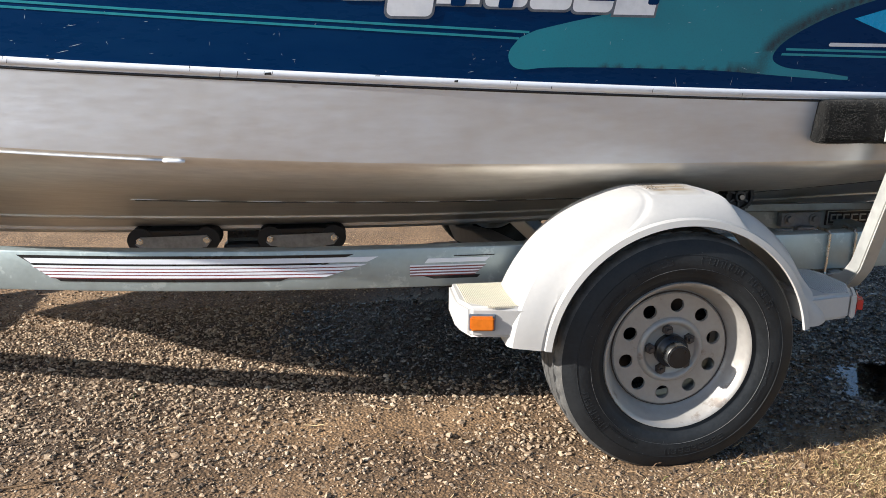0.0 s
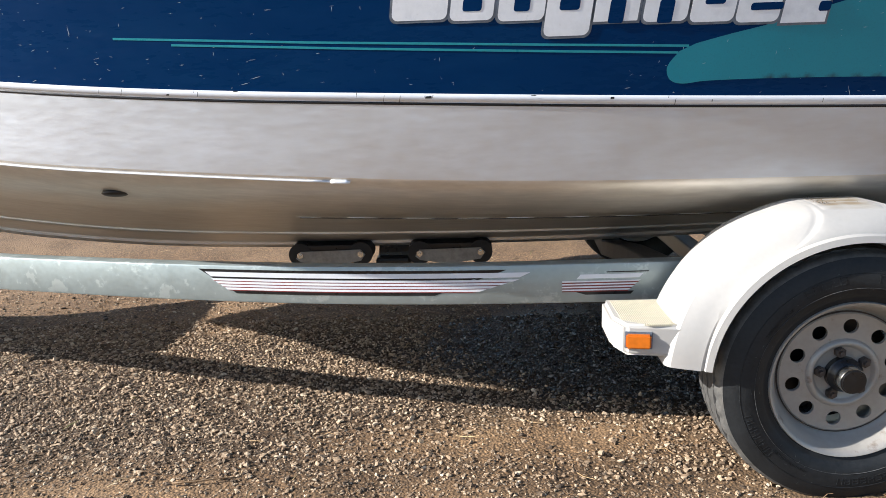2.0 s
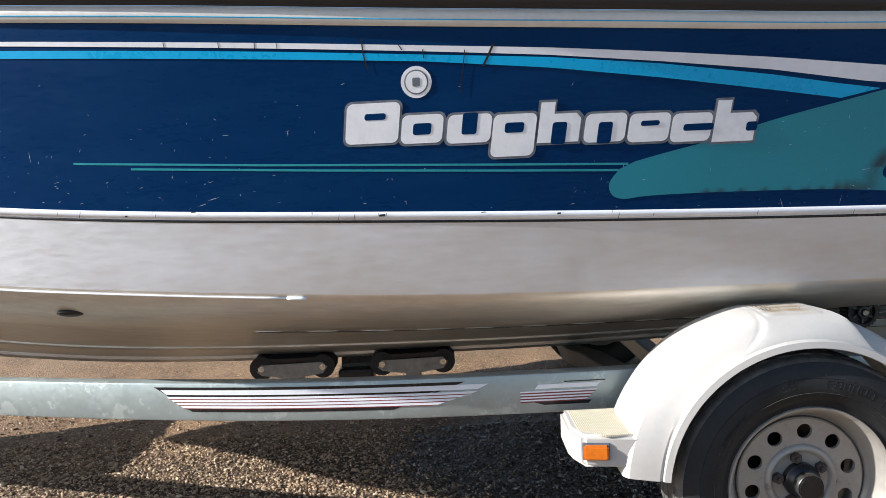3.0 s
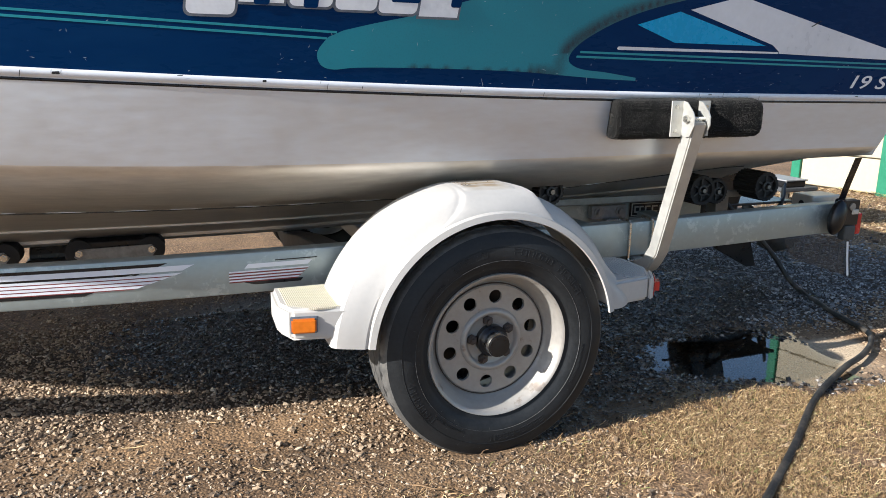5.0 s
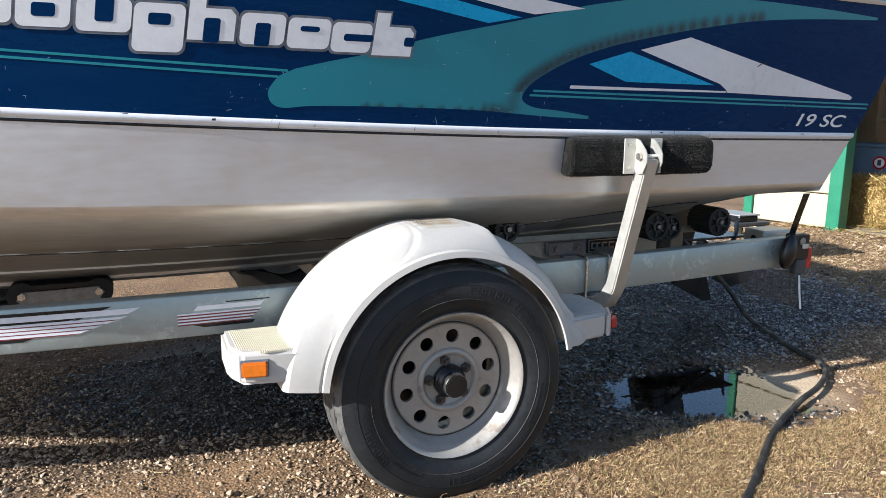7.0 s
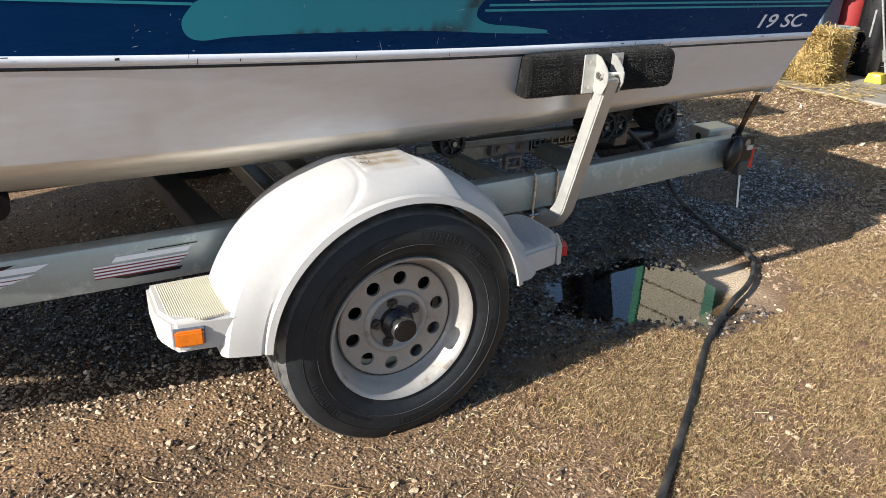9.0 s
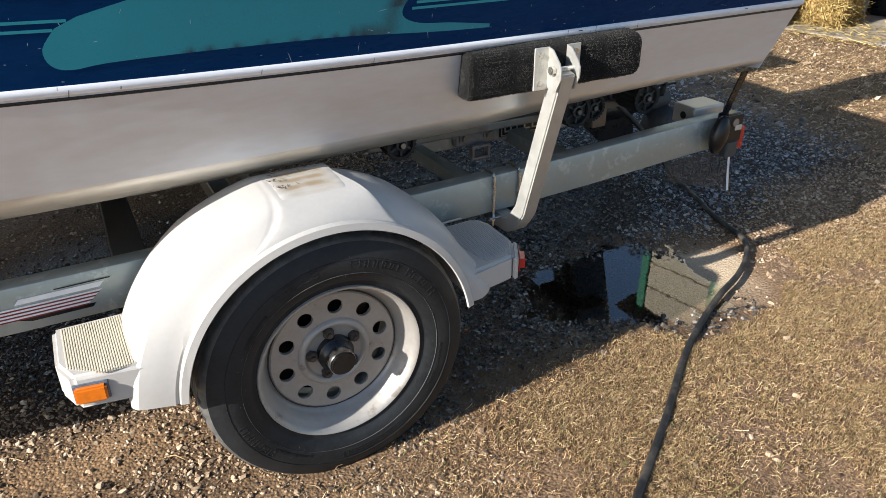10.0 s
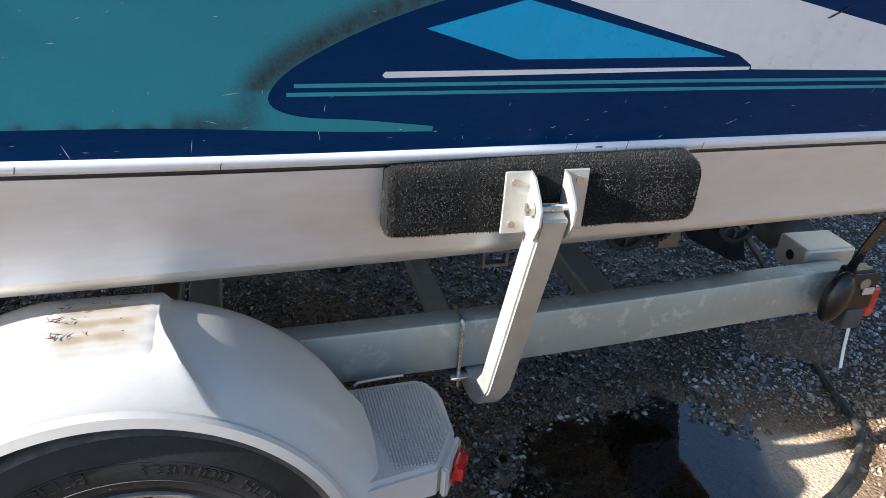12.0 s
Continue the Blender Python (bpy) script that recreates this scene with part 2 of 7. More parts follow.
def bm_tube(path, r, segs=10, squash=1.0):
    """A round tube along a list of points."""
    bm = bmesh.new()
    pts = [Vector(p) for p in path]
    rings = []
    for i, p in enumerate(pts):
        d = (pts[min(i + 1, len(pts) - 1)] - pts[max(i - 1, 0)]).normalized()
        up = Vector((0, 0, 1)) if abs(d.z) < 0.9 else Vector((1, 0, 0))
        s = d.cross(up).normalized()
        u = s.cross(d)
        rad = r[i] if isinstance(r, (list, tuple)) else r
        rings.append([bm.verts.new(p + s * math.cos(2 * math.pi * k / segs) * rad + u * math.sin(2 * math.pi * k / segs) * rad * squash) for k in range(segs)])
    for a, b in zip(rings, rings[1:]):
        for k in range(segs):
            bm.faces.new((a[k], a[(k + 1) % segs], b[(k + 1) % segs], b[k]))
    bm.faces.new(rings[0][::-1])
    bm.faces.new(rings[-1])
    return bm


def bm_bar(path, w, h, bevel=0.004):
    """A rectangular tube swept along points that lie in a plane across x: w along x, h across the path."""
    bm = bmesh.new()
    pts = [Vector(p) for p in path]
    rings = []
    ax = Vector((1, 0, 0))
    for i, p in enumerate(pts):
        a = (p - pts[i - 1]).normalized() if i else (pts[1] - p).normalized()
        b = (pts[i + 1] - p).normalized() if i < len(pts) - 1 else a
        d = (a + b).normalized()
        nrm = ax.cross(d).normalized()
        k = 1 / max(0.3, nrm.dot(ax.cross(a).normalized()))
        rings.append([bm.verts.new(p + ax * sx * w / 2 + nrm * sz * h / 2 * k) for sx, sz in ((-1, -1), (1, -1), (1, 1), (-1, 1))])
    for a, b in zip(rings, rings[1:]):
        for k in range(4):
            bm.faces.new((a[k], a[(k + 1) % 4], b[(k + 1) % 4], b[k]))
    bm.faces.new(rings[0][::-1])
    bm.faces.new(rings[-1])
    if bevel:
        bmesh.ops.bevel(bm, geom=[e for e in bm.edges], offset=bevel, segments=2, affect="EDGES")
    return bm


def bm_lathe(profile, segs=64, centre=(0, 0, 0), a0=0.0, a1=2 * math.pi, closed=False):
    """Turns a profile of (radius, y) about the y axis through centre. a: angle from the top, towards +x."""
    bm = bmesh.new()
    full = abs(a1 - a0 - 2 * math.pi) < 1e-6
    rings = []
    count = segs if full else segs + 1
    for i in range(count):
        a = a0 + (a1 - a0) * i / segs
        rings.append([bm.verts.new((centre[0] + r * math.sin(a), centre[1] + y, centre[2] + r * math.cos(a))) for r, y in profile])
    m = len(profile)
    for i in range(segs):
        A, B = rings[i], rings[(i + 1) % count]
        for k in range(m if closed else m - 1):
            bm.faces.new((A[k], A[(k + 1) % m], B[(k + 1) % m], B[k]))
    if closed and not full:
        bm.faces.new(rings[0])
        bm.faces.new(rings[-1][::-1])
    return bm


def lerp_table(x, xs, ys):
    return float(np.interp(x, xs, ys))


# ---- the hull's lines ----
YC = 0.95


def hull_y0(x):
    return lerp_table(x, (-4.05, -3.7, -3.2, -2.6, -2.1, -1.7, -1.4, -1.1, -0.8, -0.44, 0, 0.45, 0.97, 1.6, 2), (0.95, 0.66, 0.36, 0.10, -0.045, -0.115, -0.145, -0.172, -0.188, -0.194, -0.18, -0.157, -0.13, -0.1, -0.085))


def soft(f):
    """The same table, rounded."""
    return lambda x: sum(f(x + d) for d in (-0.24, -0.12, 0, 0.12, 0.24)) / 5


hull_y0s = soft(hull_y0)


def hull_y(x, z):
    return hull_y0s(x) - 0.17 * (z - 1.05)


z_chine = soft(lambda x: lerp_table(x, (-4.2, -3.6, -2.9, -2.2, -1.6, -1.2, -0.8, 0, 2), (1.25, 1.05, 0.91, 0.825, 0.79, 0.768, 0.752, 0.742, 0.735)))
z_keel = soft(lambda x: lerp_table(x, (-4.2, -3.7, -3.2, -2.85, -2.15, -1.5, -0.4, 0.5, 2), (1.15, 0.78, 0.58, 0.485, 0.41, 0.392, 0.395, 0.425, 0.44)))
z_rub = soft(lambda x: lerp_table(x, (-4.2, -2.05, -1.57, -1.2, -0.5, 0.1, 0.4, 2), (1.25, 1.051, 1.019, 1.004, 0.976, 0.957, 0.95, 0.930)))
z_top = soft(lambda x: lerp_table(x, (-4.2, -1.93, -0.86, 0.07, 0.7, 2), (1.66, 1.495, 1.42, 1.375, 1.365, 1.36)))
STERN = 1.525


def rake(u, z):
    """The transom leans aft with height."""
    lean = 0.48 * (min(z, 1.06) - 0.735) + 0.30 * max(0.0, z - 1.06)
    return u + lean * max(0.0, min(1.0, (u - 0.9) / (STERN - 0.9)))


def hull_at(x, z):
    """The near side's y at a true place along the boat, the transom's rake undone."""
    u = x
    for _ in range(6):
        u = x - (rake(u, z) - u)
    return hull_y(u, z)


# ---- boat ----
boat = thing("boat", "navy and bare aluminium motor boat with teal graphics on a trailer", "boat", at=(0, YC, 0))
U = [-4.0 + 0.08 * i for i in range(68)] + [1.40, 1.46, STERN]
U = sorted(u for u in U if u <= STERN)


def hull_sheet(rows, mirror=True):
    """Sheets between curves; rows: functions u -> (y, z). Both sides of the boat."""
    bm = bmesh.new()
    for side in ((1, -1) if mirror else (1,)):
        grid = []
        for u in U:
            line = []
            for f in rows:
                y, z = f(u)
                line.append(bm.verts.new((rake(u, z), side * (min(y, YC - 0.004) - YC), z)))
            grid.append(line)
        for a, b in zip(grid, grid[1:]):
            for k in range(len(rows) - 1):
                bm.faces.new((a[k], a[k + 1], b[k + 1], b[k]))
    return bm


def side_row(zf):
    return lambda u: (hull_y(u, zf(u)), zf(u))


def chine_pt(u):
    return hull_y(u, z_chine(u)), z_chine(u)


def bottom_row(f, drop=0.0):
    def g(u):
        y, z = chine_pt(u)
        aft = max(0.0, min(1.0, (u - 0.55) / 0.75))
        belly = -0.020 * (1 - aft) * math.sin(math.pi * min(1.0, f / 0.36)) + 0.046 * aft * math.sin(math.pi * min(1.0, f / 0.85))
        return y + (YC - y) * f, z + (z_keel(u) - z) * f + belly - drop
    return g


def between(za, zb, f):
    return lambda u: za(u) + (zb(u) - za(u)) * f


NAVY_BOTTOM = lambda u: z_rub(u) - 0.004
part("painted_side", hull_sheet([side_row(between(NAVY_BOTTOM, z_top, k / 6)) for k in range(7)]), M_NAVY, boat, "glossy navy painted topside, scratched", smooth=True)
TURN = 0.030


def turn_row(s):
    """The rounded chine: from the side, a little above the corner, over into the bottom plank."""
    def g(u):
        za = z_chine(u) + TURN
        p0, p1, p2 = (hull_y(u, za), za), chine_pt(u), bottom_row(0.12)(u)
        return tuple((1 - s) ** 2 * a + 2 * s * (1 - s) * b + s * s * c for a, b, c in zip(p0, p1, p2))
    return g


part("aluminium_side", hull_sheet([side_row(between(lambda u: z_chine(u) + TURN, NAVY_BOTTOM, k / 4)) for k in range(5)]), M_ALU, boat, "bare brushed aluminium lower side", smooth=True)
part("bottom", hull_sheet([turn_row(k / 12) for k in range(12)] + [bottom_row(0.12)] + [bottom_row(k / 20) for k in range(3, 21)]), M_ALU_BOTTOM, boat, "dull stained aluminium vee bottom", smooth=True)
bm = bmesh.new()
loop = [(hull_y(STERN, z), z) for z in np.linspace(z_chine(STERN), z_top(STERN), 8)]
foot = [bottom_row(f)(STERN) for f in (0.75, 0.5, 0.25)]
pts = [(YC, z_keel(STERN))] + foot + loop
left = [bm.verts.new((rake(STERN, z), y - YC, z)) for y, z in pts]
right = [bm.verts.new((rake(STERN, z), YC - y, z)) for y, z in pts[1:]]
WELL = 0.64
for k in range(len(right)):
    if k == 0:
        bm.faces.new((left[0], left[1], right[0]))
    elif pts[k][1] < 0.98:
        bm.faces.new((left[k], left[k + 1], right[k], right[k - 1]))
    else:
        for s, col in ((-1, left), (1, [None] + right)):
            a, b = col[k], col[k + 1]
            bm.faces.new((a, b, bm.verts.new((b.co.x, s * WELL, b.co.z)), bm.verts.new((a.co.x, s * WELL, a.co.z))))
part("transom", bm, M_ALU, boat, "aluminium transom cut down for the motor")
part("deck", hull_sheet([lambda u: (hull_y(u, z_top(u)) + 0.02, z_top(u) + 0.03), lambda u: (YC if u < -0.7 else hull_y(u, z_top(u)) + 0.20, z_top(u) + 0.04)]), M_CREAM, boat)
part("cockpit_floor", hull_sheet([lambda u: (hull_y(u, z_chine(u) + 0.10) + 0.004, z_chine(u) + 0.10), lambda u: (YC, z_chine(u) + 0.10)]), M_CREAM, boat)


def rail(name, zf, w, h, mat, label, offset=0.0, segs=4):
    """A moulded strip along both sides, half-rounded."""
    bm = bmesh.new()
    for side in (1, -1):
        rings = []
        for u in U:
            z = zf(u)
            y = hull_y(u, z) - offset
            ring = []
            for k in range(segs + 1):
                a = math.pi * k / segs
                ring.append(bm.verts.new((rake(u, z), side * (min(y - math.sin(a) * w, YC - 0.002) - YC), z + math.cos(a) * h / 2)))
            rings.append(ring)
        for a, b in zip(rings, rings[1:]):
            for k in range(segs):
                bm.faces.new((a[k], a[k + 1], b[k + 1], b[k]))
    return part(name, bm, mat, boat, label, smooth=True)


rail("rub_strip", lambda u: z_rub(u) - 0.003, 0.005, 0.018, M_WHITE, "chipped white moulding between paint and bare metal")
# Black strip stands in for the shadow line under the moulding.
rail("shadow_gap", lambda u: z_rub(u) - 0.019, 0.0015, 0.007, M_BLACK, "thin black line in place of the shadow under the moulding")
rail("cream_band", lambda u: z_top(u) + 0.019, 0.010, 0.040, M_CREAM, "cream band under the gunwale")
rail("cyan_line", lambda u: z_top(u) + 0.013, 0.0115, 0.007, M_CYAN, "thin blue line along the cream band")
rail("gunwale_rubber", lambda u: z_top(u) + 0.058, 0.022, 0.040, M_RUBBER, "dark rubber gunwale insert")
rail("gunwale_cap", lambda u: z_top(u) + 0.098, 0.026, 0.040, M_TANCAP, "tan gunwale cap")


def strake(name, f, w, h, u0, u1, mat, label=""):
    bm = bmesh.new()
    for side in (1, -1):
        rings = []
        for u in [u for u in U if u0 <= u <= u1]:
            ya, za = bottom_row(f)(u)
            yb, zb = bottom_row(f + w)(u)
            rings.append([bm.verts.new((rake(u, z), side * (y - YC), z)) for y, z in ((ya, za), (ya, za - h * 0.6), ((ya + yb) / 2, (za + zb) / 2 - h), (yb, zb))])
        for a, b in zip(rings, rings[1:]):
            for k in range(3):
                bm.faces.new((a[k], a[k + 1], b[k + 1], b[k]))
        for r in (rings[0], rings[-1]):
            bm.faces.new(r)
    return part(name, bm, mat, boat, label)


wrng = np.random.default_rng(9)
for k in range(13):
    u0 = -1.46 + 0.172 * k + wrng.uniform(-0.012, 0.012)
    run = [(u, bottom_row(0.43)(u)) for u in np.linspace(u0, u0 + wrng.uniform(0.075, 0.105), 5)]
    part("weld_bead", bm_tube([(u, y - YC, z - 0.0004) for u, (y, z) in run], [0.0010, 0.0018, 0.0016, 0.0019, 0.0010], 6), M_ALU, boat, "bright stitch weld on the bottom" if k == 0 else "", smooth=True)
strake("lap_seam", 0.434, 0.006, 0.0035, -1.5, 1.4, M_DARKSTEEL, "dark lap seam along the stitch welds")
strake("lifting_strake", 0.74, 0.035, 0.010, -3.0, 1.4, M_ALU_BOTTOM)
strake("keel_bar", 0.965, 0.033, 0.020, -3.2, 1.4, M_ALU_BOTTOM)
# spray rail: thin bright bar on the chine, ending in a welded knob
def on_turn(u, out):
    y, z = turn_row(0.16)(u)
    return u, y - YC - out, z - 0.001


spray = part("spray_rail", bm_tube([on_turn(u, 0.002) for u in np.linspace(-3.6, -1.24, 40)], 0.0028, 8), M_WHITE, boat, "thin bright spray rail along the chine", smooth=True)
part("weld", bm_tube([on_turn(u, 0.003) for u in np.linspace(-1.245, -1.195, 5)], [0.0036, 0.0050, 0.0048, 0.0052, 0.0028], 10), M_WHITE, spray, "pale weld at the rail's end", smooth=True)
# through-hull fitting on the bottom plank
yb, zb = bottom_row(0.10)(-1.88)
bm = bmesh.new()
bmesh.ops.create_uvsphere(bm, u_segments=20, v_segments=10, radius=1, matrix=Matrix.LocRotScale((-1.88, yb - YC, zb), Euler((radians(-18), 0, 0)), (0.038, 0.026, 0.010)))
part("drain_fitting", bm, M_BLACK, boat, "black oval drain scoop", smooth=True)


def decal(name, outline, mat, parent, lift=0.0007, step=0.07, label="", fade=None):
    """A thin film on the boat's near side; outline: (x, z) points. fade: (x, z) -> 0 to 1."""
    bm = bmesh.new()
    vs = [bm.verts.new((x, 0, z)) for x, z in outline]
    for a, b, c in tessellate_polygon([[Vector((x, z, 0)) for x, z in outline]]):
        bm.faces.new((vs[a], vs[b], vs[c]))
    xs, zs = [p[0] for p in outline], [p[1] for p in outline]
    for lo, hi, nrm in ((min(xs), max(xs), Vector((1, 0, 0))), (min(zs), max(zs), Vector((0, 0, 1)))):
        s = lo + step
        while s < hi:
            bmesh.ops.bisect_plane(bm, geom=bm.verts[:] + bm.edges[:] + bm.faces[:], plane_co=nrm * s, plane_no=nrm)
            s += step
    if fade:
        lay = bm.verts.layers.float.new("fade")
        for v in bm.verts:
            v[lay] = fade(v.co.x, v.co.z)
    for v in bm.verts:
        v.co.y = hull_at(v.co.x, v.co.z) - YC - lift
    ext = bmesh.ops.extrude_face_region(bm, geom=[f for f in bm.faces])
    for v in [g for g in ext["geom"] if isinstance(g, bmesh.types.BMVert)]:
        v.co.y -= 0.0003
    return part(name, bm, mat, parent, label, smooth=30)


def curve_pts(pts, n=8):
    """A smooth run through the points (Catmull-Rom)."""
    out = []
    P = [pts[0]] + list(pts) + [pts[-1]]
    for i in range(1, len(P) - 2):
        p0, p1, p2, p3 = (np.array(P[i + k], float) for k in (-1, 0, 1, 2))
        for k in range(n):
            t = k / n
            out.append(tuple(0.5 * (2 * p1 + (p2 - p0) * t + (2 * p0 - 5 * p1 + 4 * p2 - p3) * t * t + (3 * p1 - p0 - 3 * p2 + p3) * t ** 3)))
    out.append(tuple(pts[-1]))
    return out


# teal airbrushed swoosh
low = curve_pts([(-0.412, 1.078), (-0.437, 1.045), (-0.430, 1.016), (-0.400, 1.005), (-0.34, 1.010), (-0.2, 1.011), (0.0, 1.008), (0.12, 1.004), (0.25, 0.995), (0.36, 0.988), (0.466, 0.984)], 4)
tail = curve_pts([(0.466, 0.992), (0.36, 1.006), (0.28, 1.014), (0.24, 1.034), (0.252, 1.066), (0.301, 1.101), (0.388, 1.143), (0.5, 1.180), (0.64, 1.212), (0.835, 1.249), (1.055, 1.282), (1.3, 1.301), (1.585, 1.314)], 4)
up = curve_pts([(1.585, 1.322), (1.29, 1.334), (0.95, 1.338), (0.7, 1.328), (0.44, 1.288), (0.334, 1.263), (0.165, 1.224), (0.0, 1.188), (-0.11, 1.160), (-0.2, 1.134), (-0.3, 1.112), (-0.375, 1.094)], 4)
dark_edge = curve_pts([(-0.2, 1.010), (0.05, 1.004), (0.2, 1.004), (0.215, 1.03), (0.235, 1.07), (0.29, 1.108), (0.38, 1.152), (0.5, 1.19), (0.64, 1.222), (0.835, 1.258), (1.055, 1.29)], 5)
DARK = np.array(dark_edge)


def teal_fade(x, z):
    d = float(np.min(np.hypot(DARK[:, 0] - x, DARK[:, 1] - z)))
    tail_end = max(0.0, min(1.0, (0.285 - x) / 0.13)) if z < 1.05 else 1.0
    width = 0.030 if x > 0.12 else 0.016
    return max(0.0, 1 - d / width) * tail_end


decal("teal_swoosh", low + tail + up, M_TEAL, boat, step=0.012, label="teal airbrushed swoosh with dark shaded edge", fade=teal_fade)
# long white and blue stripes below the gunwale
wt = [(-2.6, 1.497), (-1.948, 1.453), (-1.644, 1.432), (-1.234, 1.405), (-0.866, 1.380), (-0.581, 1.362), (-0.322, 1.342), (-0.057, 1.320), (0.168, 1.297), (0.31, 1.283), (0.405, 1.274)]
wb = [(0.25, 1.250), (0.172, 1.258), (-0.055, 1.292), (-0.322, 1.321), (-0.581, 1.346), (-0.866, 1.367), (-1.236, 1.393), (-1.646, 1.421), (-1.95, 1.443), (-2.6, 1.487)]
decal("white_stripe", wt + wb, M_WHITE, boat, lift=0.0014, label="white stripe, cracked in places")
ct = [(-2.6, 1.477), (-1.953, 1.432), (-1.237, 1.386), (-0.867, 1.360), (-0.581, 1.341), (-0.322, 1.316), (-0.055, 1.281), (0.1, 1.256), (0.211, 1.240)]
cb = [(0.115, 1.221), (-0.052, 1.246), (-0.321, 1.285), (-0.582, 1.318), (-0.868, 1.345), (-1.239, 1.369), (-1.957, 1.414), (-2.6, 1.456)]
decal("blue_stripe", ct + cb, M_CYAN, boat, lift=0.0014, label="sky-blue stripe under the white stripe")
decal("blue_wedge", [(0.443, 1.133), (0.580, 1.172), (0.923, 1.088), (0.580, 1.089)], M_CYAN, boat, label="sky-blue four-sided wedge")
decal("white_wedge", [(0.615, 1.178), (0.794, 1.221), (1.15, 1.148), (1.545, 1.070), (1.562, 1.062), (1.556, 1.054), (0.979, 1.067), (0.976, 1.074), (0.945, 1.092)], M_WHITE, boat, label="long white wedge")
decal("white_line", [(0.392, 1.066), (0.388, 1.070), (0.392, 1.075), (0.975, 1.0715), (0.975, 1.0665)], M_WHITE, boat)
for z0, z1, x0 in ((1.058, 1.040, 0.272), (1.046, 1.026, 0.262)):
    decal("teal_pinstripe", [(x0, z0 - 0.0028), (x0, z0 + 0.0028), (1.655, z1 + 0.0028), (1.655, z1 - 0.0028)], M_TEALPIN, boat)
for pts in ([(-1.748, 1.152), (-1.266, 1.126), (-0.718, 1.102), (-0.392, 1.089)], [(-1.601, 1.132), (-1.128, 1.107), (-0.7, 1.087), (-0.415, 1.075)]):
    decal("teal_pinstripe", [(x, z + 0.0026) for x, z in pts] + [(x, z - 0.0026) for x, z in pts[::-1]], M_TEALPIN, boat)


def rounded(x0, x1, z0, z1, r, slant=0.0, base=0.0):
    """A rounded, slanted block outline in (x, z)."""
    out = []
    for cx, cz, a0 in ((x1 - r, z1 - r, 0), (x0 + r, z1 - r, 90), (x0 + r, z0 + r, 180), (x1 - r, z0 + r, 270)):
        for k in range(5):
            a = radians(a0 + 22.5 * k)
            out.append((cx + r * math.cos(a), cz + r * math.sin(a)))
    return [(x + slant * (z - base), z) for x, z in out]


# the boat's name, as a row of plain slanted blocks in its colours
name_part = tagged(new("name_lettering"), "white block lettering with a thin grey outline")
name_part.parent = boat


def base_z(x):
    return lerp_table(x, (-1.03, -0.13), (1.1655, 1.1305))


X_H = 0.066
# x0, x1, cap height, foot, share of the width that the cap height keeps, counter
BLOCKS = ((-1.066, -0.940, 0.093, 0, 1, (0.34, 0.74, 0.58, 0.74)), (-0.934, -0.836, X_H, 0, 1, (0.28, 0.72, 0.30, 0.70)), (-0.826, -0.722, X_H, 0, 1, (0.33, 0.67, 0.30, 1.05)),
          (-0.719, -0.617, X_H, -0.032, 1, (0.28, 0.72, 0.56, 0.80)), (-0.611, -0.513, 0.093, 0, 0.34, (0.33, 0.68, -0.05, 0.50)), (-0.502, -0.404, X_H, 0, 1, (0.33, 0.67, -0.05, 0.70)),
          (-0.398, -0.300, X_H, 0, 1, (0.28, 0.74, 0.56, 0.74)), (-0.296, -0.200, X_H, 0, 1, (0.30, 1.05, 0.38, 0.62)), (-0.194, -0.094, 0.096, 0, 0.34, (0.78, 1.05, 0.24, 0.46)))


def name_block(x0, x1, top, bot, keep, b, grow):
    """A rounded slanted block, its upper part cut back to a stem where keep is under 1."""
    x0, x1, r = x0 - grow, x1 + grow, 0.014 + grow * 0.5
    if keep == 1:
        return rounded(x0, x1, b + bot - grow, b + top + grow, r, 0.13, b)
    xm = x0 + (x1 - x0) * keep + grow
    out = [(x0, b + bot - grow), (x1, b + bot - grow), (x1, b + X_H - 0.012 + grow), (x1 - 0.012, b + X_H + grow), (xm, b + X_H + grow), (xm, b + top + grow), (x0, b + top + grow)]
    return [(x + 0.13 * (z - b), z) for x, z in out]


for x0, x1, top, bot, keep, counter in BLOCKS:
    b = base_z((x0 + x1) / 2)
    decal("outline_block", name_block(x0, x1, top, bot, keep, b, 0.0055), M_OUTLINE, name_part, lift=0.0014)
    decal("letter_block", name_block(x0, x1, top, bot, keep, b, 0.0), M_LETTER, name_part, lift=0.0020)
    cx0, cx1, cz0, cz1 = counter
    w, hgt = x1 - x0, top - bot
    decal("letter_counter", rounded(x0 + w * cx0, x0 + w * cx1, b + bot + hgt * cz0, b + bot + hgt * cz1, 0.006, 0.13, b), M_NAVY, name_part, lift=0.0026)


def text_on_hull(name, body, x, z, size, mat, parent, shear=0.25):
    """Built-in font letters lying on the painted side."""
    cu = bpy.data.curves.new(name, "FONT")
    cu.body, cu.size, cu.shear, cu.extrude = body, size, shear, 0.0004
    cu.offset = 0.0006
    tmp = new(name, cu)
    dg = bpy.context.evaluated_depsgraph_get()
    me = bpy.data.meshes.new_from_object(tmp.evaluated_get(dg))
    bpy.data.objects.remove(tmp)
    for v in me.vertices:
        px, pz = x + v.co.x * 1.74, z + v.co.y - 0.03 * v.co.x
        v.co = (px, hull_at(px, pz) - YC - 0.0014 + v.co.z, pz)
    me.materials.append(mat)
    ob = new(name, me)
    ob.parent = parent
    return tagged(ob, "white slanted letters reading 19 SC")


text_on_hull("model_number", "19 SC", 1.300, 0.966, 0.058, M_LETTER, boat)
# round sticker with an inner ring and a mark
def disc(cx, cz, r, n=28):
    return [(cx + r * math.cos(2 * math.pi * k / n), cz + r * math.sin(2 * math.pi * k / n)) for k in range(n)]


